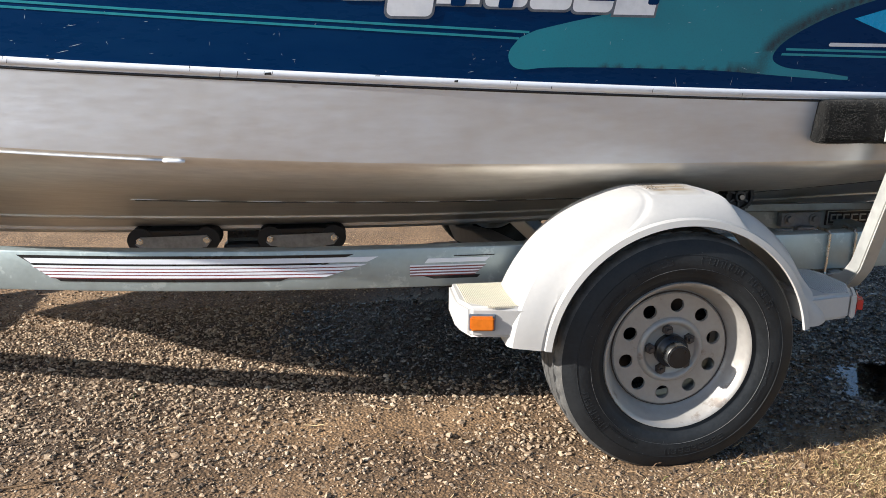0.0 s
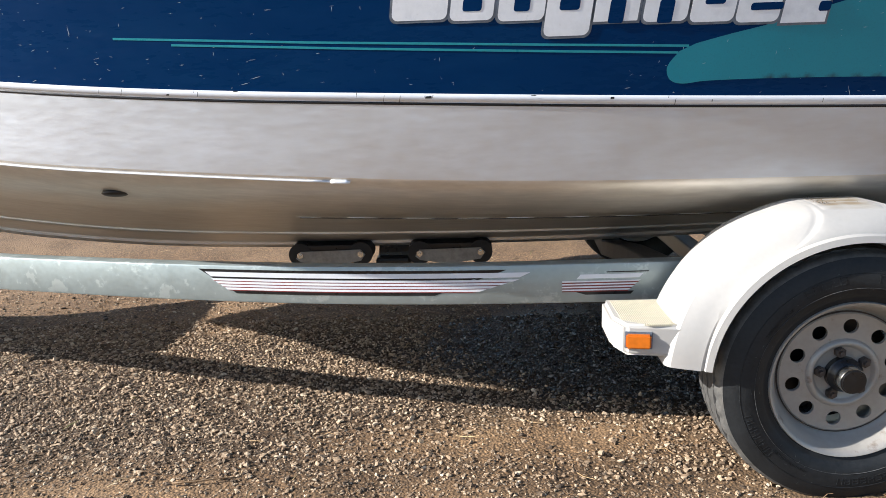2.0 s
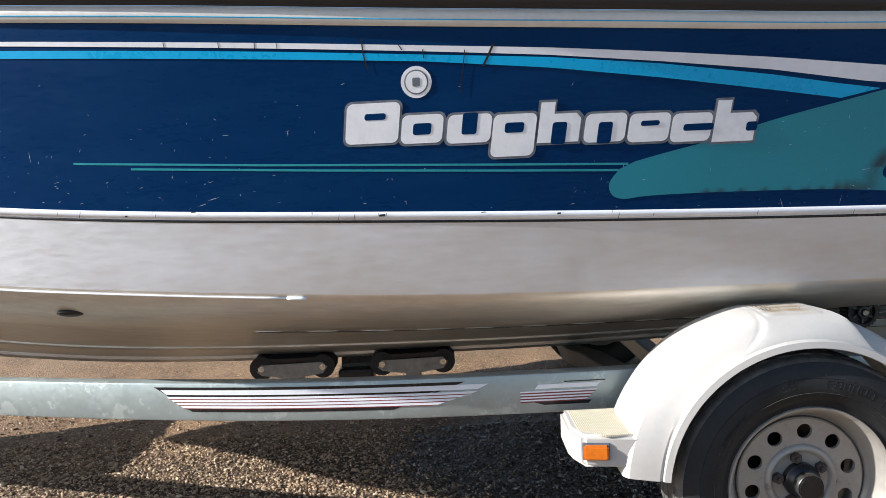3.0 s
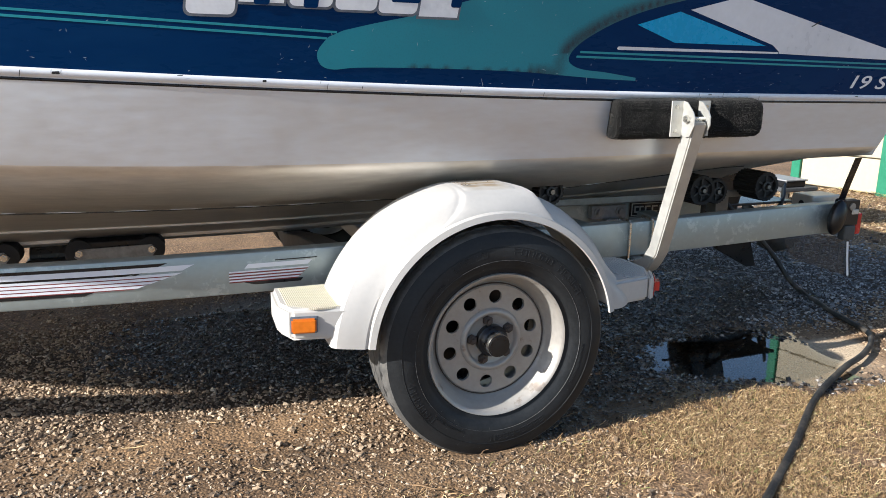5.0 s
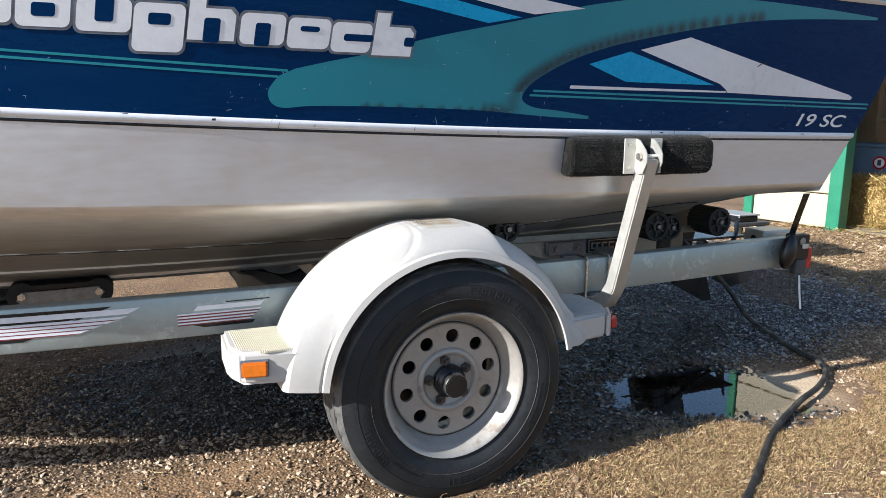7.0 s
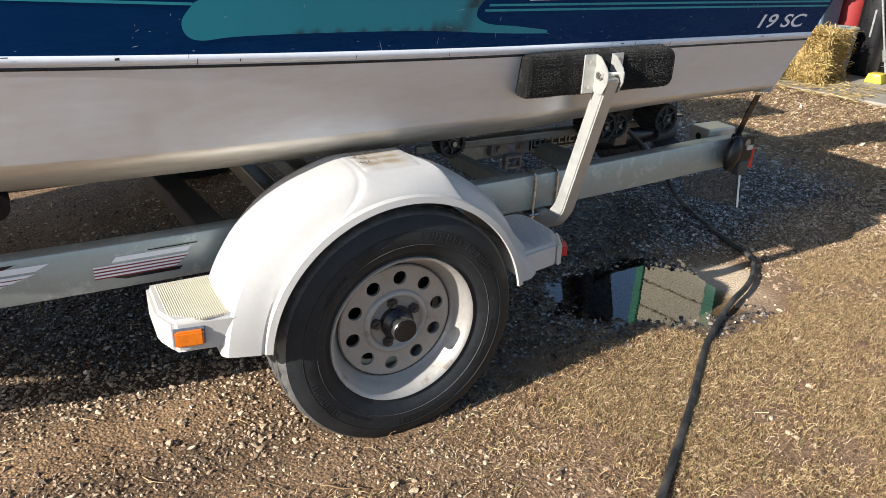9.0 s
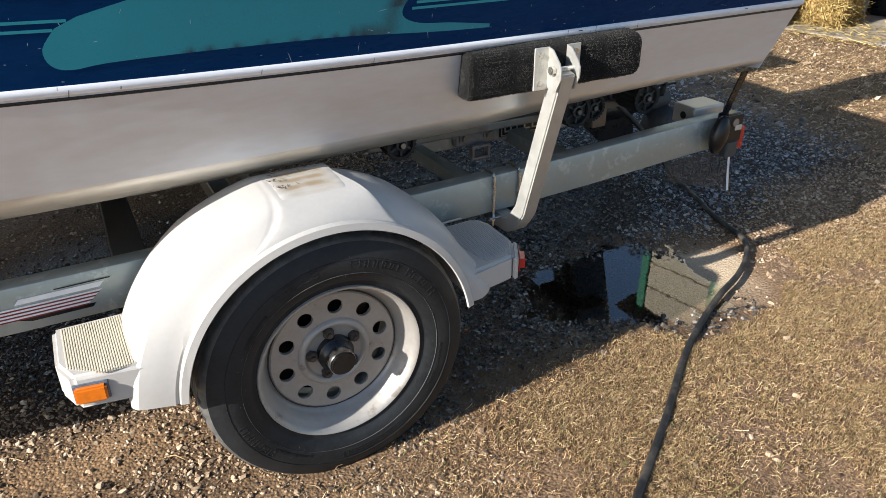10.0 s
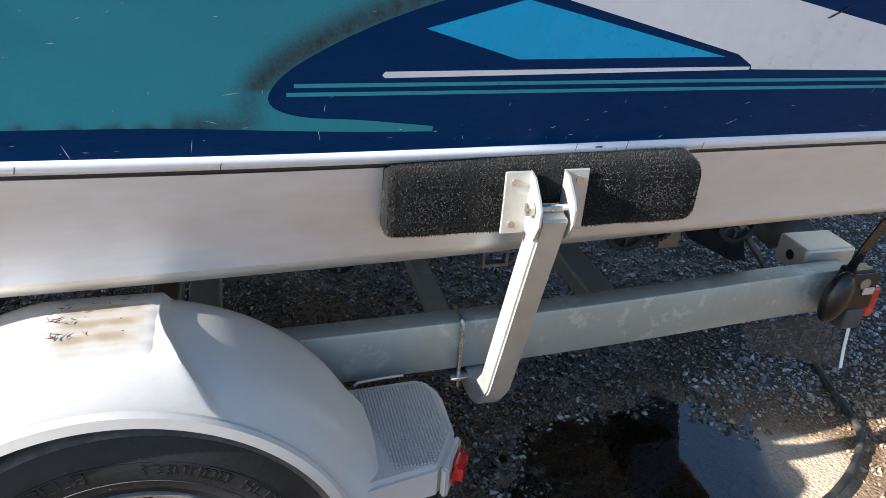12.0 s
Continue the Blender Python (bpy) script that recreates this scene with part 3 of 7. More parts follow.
sticker = decal("round_sticker", disc(-0.889, 1.300, 0.036), M_LETTER, boat, label="round white sticker with a grey ring", lift=0.0010)
decal("sticker_ring", disc(-0.889, 1.300, 0.028), M_OUTLINE, sticker, lift=0.0016)
decal("sticker_face", disc(-0.889, 1.300, 0.025), M_LETTER, sticker, lift=0.0022)
decal("sticker_mark", rounded(-0.898, -0.880, 1.290, 1.310, 0.004), M_OUTLINE, sticker, lift=0.0028)

# scratches and chips in the paint
srng = np.random.default_rng(3)
TEAL_OUTLINE = low + tail + up


def inside(x, z, outline):
    """Whether a point lies within an outline."""
    hit = False
    for (xa, za), (xb, zb) in zip(outline, outline[1:] + outline[:1]):
        if (za > z) != (zb > z) and x < xa + (z - za) * (xb - xa) / (zb - za):
            hit = not hit
    return hit


bm = bmesh.new()
for k in range(330):
    x = srng.uniform(-2.1, 1.4)
    z = z_rub(x) + 0.012 + srng.uniform(0, 1) ** 1.3 * (z_top(x) - z_rub(x) - 0.05)
    if (-1.10 < x < -0.06 and 1.10 < z < 1.275) or (0.38 < x < 1.6 and 1.04 < z < 1.23) or z > 1.300 - 0.06 * (x + 0.85):
        continue
    a = srng.choice((srng.normal(0.1, 0.25), srng.normal(0.1, 0.25), srng.normal(1.4, 0.35)))
    ln, w = srng.uniform(0.002, 0.011) * (3.2 if k % 9 == 0 else 1), srng.uniform(0.0002, 0.0007)
    dx, dz = math.cos(a) * ln / 2, math.sin(a) * ln / 2
    px, pz = -math.sin(a) * w, math.cos(a) * w
    lift = 0.0013 if inside(x, z, TEAL_OUTLINE) else 0.0005
    vs = [(x - dx, z - dz), (x + px, z + pz), (x + dx, z + dz), (x - px, z - pz)]
    bm.faces.new([bm.verts.new((qx, hull_at(qx, qz) - YC - lift, qz)) for qx, qz in vs])
tagged(part("paint_scratches", bm, M_SCRATCH, boat, "pale scratches in the navy paint"), kind="stuff")
bm = bmesh.new()
for k in range(26):
    x = srng.uniform(-1.9, 1.5)
    z = z_rub(x) - 0.003 + srng.uniform(-0.006, 0.008)
    w, hh = srng.uniform(0.0003, 0.0008) if k % 4 else srng.uniform(0.003, 0.008), srng.uniform(0.003, 0.009) if k % 4 else srng.uniform(0.001, 0.003)
    y = hull_at(x, z) - YC - 0.0064
    bm.faces.new([bm.verts.new((x + sx * w + 0.2 * sz * hh, y, z + sz * hh)) for sx, sz in ((-1, -1), (1, -1), (0.8, 1), (-1, 0.7))])
tagged(part("chipped_spots", bm, M_BLACK, boat, "dark chips and joints in the white moulding"), kind="stuff")
# cracks across the long stripes
for k, (run, w) in enumerate((([(-1.010, 1.402), (-1.008, 1.367), (-0.999, 1.330)], 0.0014), ([(-0.708, 1.376), (-0.720, 1.352), (-0.733, 1.328)], 0.0028), ([(-0.870, 1.372), (-0.869, 1.352)], 0.0012), ([(-0.774, 1.366), (-0.780, 1.320), (-0.788, 1.272)], 0.0010),
                                ([(-1.475, 1.421), (-1.474, 1.408)], 0.0008), ([(-1.345, 1.413), (-1.344, 1.400)], 0.0008), ([(-1.259, 1.407), (-1.260, 1.394)], 0.0010), ([(-1.208, 1.404), (-1.207, 1.391)], 0.0008), ([(-0.926, 1.385), (-0.918, 1.372)], 0.0012), ([(1.085, 1.148), (1.118, 1.166)], 0.0030))):
    edge = [(x - w, z) for x, z in run] + [(x + w, z) for x, z in run[::-1]]
    decal("crack", edge, M_BLACK, boat, lift=0.0021, label="dark crack in the stripe film" if k == 0 else "")

# ---- trailer ----
trailer = thing("boat_trailer", "galvanised steel boat trailer with white plastic fenders, parked on gravel", "trailer", at=(0, YC, 0))


def ty(y):
    return y - YC


rail_y = soft(lambda x: lerp_table(x, (-4.4, -3.4, -2.5, -2.06, -1.66, -1.14, -0.6, 0.36, 0.87, 1.5), (0.92, 0.66, 0.345, 0.225, 0.12, 0.03, 0.0, 0.004, 0.016, 0.065)))


def rail_z(x):
    return 0.5355 + 0.0085 * x


def frame_rail(side):
    bm = bmesh.new()
    rings = []
    for x in np.linspace(-4.3, 1.545, 60):
        y, z = rail_y(x), rail_z(x)
        c = [(0, 0), (0.05, 0), (0.05, -0.112), (0, -0.112)]
        ring = []
        for k, (dy, dz) in enumerate(c):
            for q in (0, 1, 2):
                a = radians((90 + 45 * (2 - q) if k == 0 else 45 * (2 - q) if k == 1 else -45 * q if k == 2 else -90 - 45 * q))
                sy, sz = (1 if k in (0, 3) else -1), (-1 if k in (0, 1) else 1)
                ring.append(bm.verts.new((x, side * ty(y + dy + sy * 0.006 + math.cos(a) * 0.006), z + dz + sz * 0.006 + math.sin(a) * 0.006)))
        rings.append(ring)
    n = len(rings[0])
    for a, b in zip(rings, rings[1:]):
        for k in range(n):
            bm.faces.new((a[k], a[(k + 1) % n], b[(k + 1) % n], b[k]))
    bm.faces.new(rings[0])
    bm.faces.new(rings[-1][::-1])
    bmesh.ops.remove_doubles(bm, verts=bm.verts[:], dist=0.0004)
    return part("frame_rail", bm, M_GALV, trailer, "galvanised box-section side rail, bending in towards the tongue", smooth=40)


frame_rail(1)
frame_rail(-1)


def film_on_rail(name, x0, x1, v0, v1, mat, parent, cut0=0.0, cut1=0.0, lift=0.0012, label=""):
    """A strip of film on the near rail: v is the height above the rail's foot, the ends slanted by cut."""
    bm = bmesh.new()
    n = max(2, int((x1 - x0) / 0.06))
    rows = []
    for v, c0, c1 in ((v0, 1, 1), (v1, 0, 0)):
        row = []
        for k in range(n + 1):
            x = x0 + cut0 * c0 + (x1 - cut1 * c1 - x0 - cut0 * c0) * k / n
            row.append(bm.verts.new((x, ty(rail_y(x)) - lift, rail_z(x) - 0.112 + v)))
        rows.append(row)
    for k in range(n):
        bm.faces.new((rows[0][k], rows[0][k + 1], rows[1][k + 1], rows[1][k]))
    return part(name, bm, mat, parent, label)


stripes = film_on_rail("stripe_decal", -1.700, -0.80, 0.028, 0.100, M_BLACK, trailer, 0.115, 0.20, label="worn black, white and red stripe decal")
film_on_rail("white_band", -1.680, -0.735, 0.078, 0.092, M_WHITE, stripes, 0.018, 0.03, 0.0022)
for k, v in enumerate((0.066, 0.057, 0.048, 0.039)):
    film_on_rail("white_pin", -1.662 + 0.014 * k, -0.765 - 0.03 * k, v, v + 0.0064, M_WHITE if k % 2 == 0 else M_LETTER, stripes, 0.007, 0.02, 0.0022)
    film_on_rail("red_pin", -1.655 + 0.014 * k, -0.785 - 0.03 * k, v - 0.0024, v - 0.0002, M_DECALRED, stripes, 0.004, 0.02, 0.0022)
short = film_on_rail("short_stripe_decal", -0.615, -0.455, 0.024, 0.033, M_BLACK, trailer, 0.03, 0.008, label="faded end of the stripe decal")
film_on_rail("black_line", -0.53, -0.415, 0.086, 0.089, M_BLACK, short, 0, 0.003, 0.0022)
film_on_rail("white_band", -0.60, -0.43, 0.070, 0.082, M_WHITE, short, -0.01, 0.012, 0.0022)
for k, v in enumerate((0.060, 0.052, 0.044, 0.036)):
    film_on_rail("white_pin", -0.65, -0.437 - 0.009 * k, v, v + 0.004, M_WHITE, short, 0.0, 0.006, 0.0022)
    film_on_rail("red_pin", -0.65, -0.441 - 0.009 * k, v - 0.0034, v - 0.0004, M_DECALRED, short, 0.0, 0.004, 0.0022)

HUB = (0.0, 0.0, 0.31)
AXLE = (0.010, 0.0, 0.296)


def make_wheel(side):
    """A trailer wheel under the trailer; side 1 is the near one."""
    w = tagged(new("wheel"), "silver ten-hole steel wheel with a worn black tyre")
    w.parent = trailer
    Y = lambda y: side * ty(y)
    worn = lambda pts: [(r if r < 0.21 else 0.21 + (r - 0.21) * 0.975, y) for r, y in pts]
    # tyre: sidewalls turned from a profile
    prof = [(0.186, -0.250), (0.196, -0.268), (0.203, -0.274), (0.209, -0.2735), (0.216, -0.2790), (0.224, -0.2835), (0.232, -0.2868), (0.240, -0.2888), (0.250, -0.2900), (0.262, -0.2903), (0.274, -0.2893), (0.284, -0.2872), (0.293, -0.2845), (0.302, -0.2810), (0.308, -0.2785), (0.312, -0.277)]
    tread = [(0.312, -0.277), (0.316, -0.2735), (0.3195, -0.268), (0.3225, -0.260), (0.3245, -0.252), (0.315, -0.2505), (0.315, -0.2455), (0.3255, -0.244), (0.327, -0.208), (0.318, -0.206), (0.318, -0.202), (0.327, -0.200), (0.327, -0.168), (0.318, -0.166), (0.318, -0.162), (0.3265, -0.160), (0.325, -0.133), (0.316, -0.1315), (0.316, -0.1275), (0.324, -0.126), (0.323, -0.120), (0.318, -0.106)]
    inner = [(0.318, -0.106), (0.300, -0.087), (0.25, -0.078), (0.2, -0.095), (0.186, -0.11)]
    prof, tread, inner = worn(prof), worn(tread), worn(inner)

    def settle(bm):
        for v in bm.verts:
            if v.co.z < -0.012:
                v.co.z = -0.012 + (v.co.z + 0.012) * 0.1
        return bm

    bm = bm_lathe([(r, Y(y)) for r, y in prof], 96, AXLE)
    tyre = part("tyre", settle(bm), M_TYRE, w, "worn black tyre, scuffed sidewall", smooth=50)
    bm = bm_lathe([(r, Y(y)) for r, y in inner], 96, AXLE)
    part("inner_sidewall", settle(bm), M_TYRE, tyre, smooth=50)
    bm = bmesh.new()
    segs = 160
    rings = []
    for i in range(segs):
        a = 2 * math.pi * i / segs
        ring = []
        for k, (r, y) in enumerate(tread):
            edge = 3 <= k <= 4 or k >= len(tread) - 3
            if edge and i % 4 == 0 and 0 < k < len(tread) - 1:
                r -= 0.004
            if 7 <= k <= 16 and i % 4 == 2:
                r -= 0.0025
            ring.append(bm.verts.new((AXLE[0] + r * math.sin(a), Y(y), AXLE[2] + r * math.cos(a))))
        rings.append(ring)
    for i in range(segs):
        A, B = rings[i], rings[(i + 1) % segs]
        for k in range(len(tread) - 1):
            bm.faces.new((A[k], A[k + 1], B[k + 1], B[k]))
    # The far tread takes black rubber to stand in for its shade.
    part("tread", settle(bm), M_TREAD if side > 0 else M_TYRE, tyre, "dusty grooved tread" if side > 0 else "grooved tread, coloured black for the far wheel's shade", smooth=30)
    # raised marks on the sidewall
    marks = bmesh.new()
    wr = np.random.default_rng(5)

    def mark(r0, r1, a0, a1):
        """A raised bar on the sidewall between two radii and two angles."""
        marks.faces.new([marks.verts.new((AXLE[0] + r * math.sin(q), Y(-0.2909), AXLE[2] + r * math.cos(q))) for r, q in ((r0, a0), (r1, a0), (r1, a1), (r0, a1))])

    for a0, n, r0, r1, pitch in ((8, 6, 0.252, 0.270, 4.6), (40, 5, 0.252, 0.270, 4.6), (95, 16, 0.246, 0.252, 1.7), (150, 9, 0.250, 0.266, 4.2), (205, 14, 0.246, 0.252, 1.7), (228, 6, 0.252, 0.270, 4.6), (300, 12, 0.246, 0.252, 1.7), (330, 5, 0.252, 0.270, 4.6)):
        for k in range(n):
            a, wd = radians(a0 + k * pitch), radians(pitch * 0.36)
            th = (r1 - r0) * 0.11
            mark(r0, r1, a - wd, a - wd + th / 0.26)
            if wr.random() < 0.7:
                mark(r0, r1, a + wd - th / 0.26, a + wd)
            for f in (0.0, 0.46, 0.89):
                if wr.random() < 0.62:
                    mark(r0 + (r1 - r0) * f, r0 + (r1 - r0) * f + th, a - wd, a + wd)
    ext = bmesh.ops.extrude_face_region(marks, geom=marks.faces[:])
    for v in [g for g in ext["geom"] if isinstance(g, bmesh.types.BMVert)]:
        v.co.y += side * 0.006
    tagged(part("raised_lettering", marks, M_TYRE, tyre), kind="stuff")
    # One ridge ring is paler than the sidewall, painting the light it catches.
    for r, y, wd, mt in ((0.2378, -0.2896, 0.0006, M_RIDGE), (0.2740, -0.2902, 0.0007, M_TYRE)):
        ring = [(r - wd, Y(y + 0.0022)), (r, Y(y)), (r + wd, Y(y + 0.0022))]
        part("sidewall_ridge", bm_lathe(ring, 96, AXLE), mt, tyre, "fine dusty ridge, coloured paler for the light it catches" if mt is M_RIDGE else "", smooth=60)
    nicks = bmesh.new()
    for k in range(46):
        a, r, ln = wr.uniform(0, 6.28), wr.uniform(0.222, 0.285), wr.uniform(0.002, 0.012)
        tilt = wr.choice((0.0, 1.57, wr.uniform(0, 3)))
        c, q = Vector((math.sin(a), 0, math.cos(a))), Vector((math.cos(a), 0, -math.sin(a)))
        d = (c * math.sin(tilt) + q * math.cos(tilt)) * ln / 2
        n_ = (c * math.cos(tilt) - q * math.sin(tilt)) * 0.0005
        yb = Y(-0.2912 if r > 0.235 else -0.2890)
        o = Vector((AXLE[0], yb, AXLE[2])) + c * r
        nicks.faces.new([nicks.verts.new(o + v) for v in (-d, n_, d, -n_)])
    tagged(part("sidewall_nicks", nicks, M_RIDGE, tyre, "pale scuffs on the sidewall"), kind="stuff")
    # rim
    prof = [(0.178, -0.10), (0.170, -0.14), (0.152, -0.17), (0.150, -0.205), (0.163, -0.214), (0.172, -0.228), (0.176, -0.246), (0.181, -0.252), (0.186, -0.264), (0.193, -0.276), (0.198, -0.277), (0.200, -0.271), (0.196, -0.260)]
    rim = part("rim", bm_lathe([(r, Y(y)) for r, y in prof], 96, AXLE), M_RIM, w, "dull silver steel rim, chipped at the edge", smooth=60)
    # disc with ten real holes
    bm = bmesh.new()
    R0, R1, RH, RC = 0.090, 0.1535, 0.0185, 0.1215
    for s in range(10):
        ac = radians(5 + 36 * s)
        hole, outer, back = [], [], []
        N = 24
        for k in range(N):
            q = 2 * math.pi * k / N + math.pi / 4
            cq, sq = math.cos(q), math.sin(q)
            m = max(abs(cq), abs(sq))
            fr, fa = cq / m, sq / m
            r = (R0 + R1) / 2 + fr * (R1 - R0) / 2
            a = ac + fa * radians(18)
            outer.append(bm.verts.new((AXLE[0] + r * math.sin(a), Y(-0.221), AXLE[2] + r * math.cos(a))))
            lr, lt = RC + RH * cq, RH * sq
            hx = AXLE[0] + lr * math.sin(ac) + lt * math.cos(ac)
            hz = lr * math.cos(ac) - lt * math.sin(ac)
            hole.append(bm.verts.new((hx, Y(-0.221), AXLE[2] + hz)))
            back.append(bm.verts.new((hx, Y(-0.212), AXLE[2] + hz)))
        for k in range(N):
            j = (k + 1) % N
            bm.faces.new((outer[k], outer[j], hole[j], hole[k]))
            bm.faces.new((hole[k], hole[j], back[j], back[k]))
    bmesh.ops.remove_doubles(bm, verts=bm.verts[:], dist=0.0003)
    disc_part = part("wheel_disc", bm, M_RIM, w, "ten-hole silver wheel disc, dusty", smooth=40)
    prof = [(0.1535, -0.221), (0.158, -0.217), (0.164, -0.210)]
    part("disc_seam", bm_lathe([(r, Y(y)) for r, y in ((0.1570, -0.2190), (0.1578, -0.2200), (0.1592, -0.2194), (0.1600, -0.2150))], 96, AXLE), M_RUSTNUT, disc_part, "dark brown seam round the disc", smooth=60)
    part("disc_edge", bm_lathe([(r, Y(y)) for r, y in prof], 96, AXLE), M_RIM, disc_part, smooth=60)
    prof = [(0.090, -0.221), (0.086, -0.228), (0.080, -0.231), (0.075, -0.229), (0.070, -0.222), (0.066, -0.219), (0.036, -0.219), (0.034, -0.214)]
    part("disc_centre", bm_lathe([(r, Y(y)) for r, y in prof], 64, AXLE), M_RIM, disc_part, smooth=60)
    part("brake_backing", bm_lathe([(0.0, Y(-0.15)), (0.148, Y(-0.15)), (0.148, Y(-0.13)), (0, Y(-0.13))], 40, AXLE), M_BLACK, disc_part)
    for k in range(5):
        a = radians(-12 + 72 * k)
        c = (AXLE[0] + 0.057 * math.sin(a), 0, AXLE[2] + 0.057 * math.cos(a))
        nut = bm_join(bm_cyl((c[0], Y(-0.216), c[2]), (c[0], Y(-0.232), c[2]), 0.0140, 6, bevel=0.002), bm_cyl((c[0], Y(-0.23), c[2]), (c[0], Y(-0.240), c[2]), 0.006, 10))
        part("lug_nut", nut, M_RUSTNUT, w, "rusty wheel nut" if k == 0 else "")
    prof = [(0.044, -0.205), (0.044, -0.236), (0.040, -0.240), (0.036, -0.250), (0.031, -0.253)]
    hub = part("hub", bm_lathe([(r, Y(y)) for r, y in prof], 40, AXLE), M_BLACK, w, "greasy black hub", smooth=40)
    prof = [(0.030, -0.248), (0.0325, -0.252), (0.0325, -0.273), (0.031, -0.276), (0.028, -0.2765), (0.0275, -0.2805), (0.0, -0.2815)]
    part("hub_cap", bm_lathe([(r, Y(y)) for r, y in prof[:4]], 40, AXLE), M_CHROME, hub, "knurled bright cap ring", smooth=40)
    part("cap_face", bm_lathe([(r, Y(y)) for r, y in prof[3:]], 40, AXLE), M_BLACK, hub, "black rubber cap", smooth=40)
    return w


make_wheel(1)
make_wheel(-1)


def smooth01(x):
    x = max(0.0, min(1.0, x))
    return x * x * (3 - 2 * x)


def make_fender(side):
    fen = tagged(new("fender"), "white moulded plastic fender with a soiled flat crown")
    fen.parent = trailer
    # (y, r) across the shell, from the inner edge over the top to the outer lip and back
    cross = [(-0.050, 0.355), (-0.050, 0.370), (-0.056, 0.381), (-0.068, 0.390), (-0.085, 0.395), (-0.11, 0.397), (-0.14, 0.398), (-0.17, 0.398), (-0.195, 0.397), (-0.215, 0.395), (-0.232, 0.391), (-0.248, 0.385), (-0.262, 0.377), (-0.274, 0.368), (-0.283, 0.3595), (-0.288, 0.3550), (-0.2915, 0.3530),
             (-0.297, 0.3535), (-0.3035, 0.3500), (-0.3065, 0.335), (-0.300, 0.333), (-0.292, 0.343), (-0.275, 0.355), (-0.24, 0.378), (-0.2, 0.386), (-0.10, 0.386), (-0.062, 0.374)]
    bm = bmesh.new()
    A0, A1 = radians(-85), radians(80.5)
    rows = []
    for k, (y, r) in enumerate(cross):
        out = max(0.0, min(1.0, (-0.190 - y) / 0.11))
        xf = -0.086 - lerp_table(-y, (0.0, 0.20, 0.25, 0.265, 0.277, 0.285, 0.293, 0.307), (0.0, 0.0, 0.006, 0.016, 0.036, 0.062, 0.105, 0.14))
        xr = 0.070 + lerp_table(-y, (0.0, 0.15, 0.20, 0.25, 0.285, 0.307), (0.0, 0.0, 0.014, 0.036, 0.066, 0.090))
        foot = 0.015 + 0.008 * out
        hem = smooth01((-0.205 - y) / 0.05) * (1 - smooth01((-y - 0.284) / 0.008)) if 6 <= k <= 16 else 0.0
        mark = [A0, math.asin((xf - 0.105) / r), math.asin(xf / r), math.asin(xr / r), math.asin((xr + foot) / r), A1]
        g = (1 - smooth01((-0.246 - y) / 0.050)) * smooth01((-0.052 - y) / 0.02) if 2 <= k <= 16 else 0.0

        fat = 1 - smooth01((-y - 0.246) / 0.046) if 2 <= k <= 16 else 0.0

        def rise(x):
            """How far the moulded flat crown stands over the plain arch."""
            arc = math.sqrt(0.398 ** 2 - min(abs(x), 0.36) ** 2)
            return max(0.0, min(0.021, 0.4045 + min(0.0, x + 0.086) * 0.52 - arc))

        def bulge(a):
            """How far the full front half stands over the plain arch."""
            return lerp_table(-math.degrees(a), (0, 13, 25, 40, 55, 70, 85), (0.0, 0.0165, 0.020, 0.030, 0.034, 0.037, 0.038))
        row = []
        for q, n in enumerate((50, 30, 40, 9, 60)):
            for i in range(n + (q == 4)):
                a = mark[q] + (mark[q + 1] - mark[q]) * i / n
                x = r * math.sin(a)
                saddle = g * (rise(x) if q < 3 else rise(xr) * (1 - smooth01(i / n)) if q == 3 else 0.0)
                cut = smooth01((x - xf + 0.012) / 0.016)
                add = saddle * cut + max(fat * bulge(a), saddle) * (1 - cut)
                x, z = (r + add * (1 - cut)) * math.sin(a), (r + add * (1 - cut)) * math.cos(a) + add * cut
                yy = y - 0.006 * smooth01((-a - radians(62)) / 0.35) if k < 17 else y
                yy -= 0.0055 * hem * smooth01((x - xf + 0.006) / 0.016) * smooth01((xr + foot + 0.004 - x) / 0.020)
                heel = smooth01((a - radians(60)) / 0.34)
                if 4 <= k <= 15:
                    x += 0.026 * heel * min(1.0, (17 - k) / 3)
                    if y < -0.20:
                        yy += heel * 0.6 * (-0.292 - y)
                boot = smooth01((-a - radians(46)) / 0.62)
                if 4 <= k <= 15:
                    x -= 0.006 * boot * min(1.0, (17 - k) / 3)
                    if y < -0.18:
                        yy += boot * 0.70 * (-0.297 - y)
                row.append(bm.verts.new((x - 0.002, side * ty(yy), HUB[2] + z)))
        rows.append(row)
    SEG = len(rows[0]) - 1
    rings = [list(c) for c in zip(*rows)]
    n = len(cross)
    for i in range(SEG):
        for k in range(n):
            bm.faces.new((rings[i][k], rings[i][(k + 1) % n], rings[i + 1][(k + 1) % n], rings[i + 1][k]))
    bm.faces.new(rings[0])
    bm.faces.new(rings[-1][::-1])
    shell = part("shell", bm, M_FENDER, fen, "glossy white arched shell", smooth=24)
    # soiled crown pad with four shallow ribs
    bm = bmesh.new()
    grid = []
    soil = bm.verts.layers.float.new("soil")
    NX, NY = 20, 48
    ys, rs = [-c[0] for c in cross[4:17]], [c[1] for c in cross[4:17]]
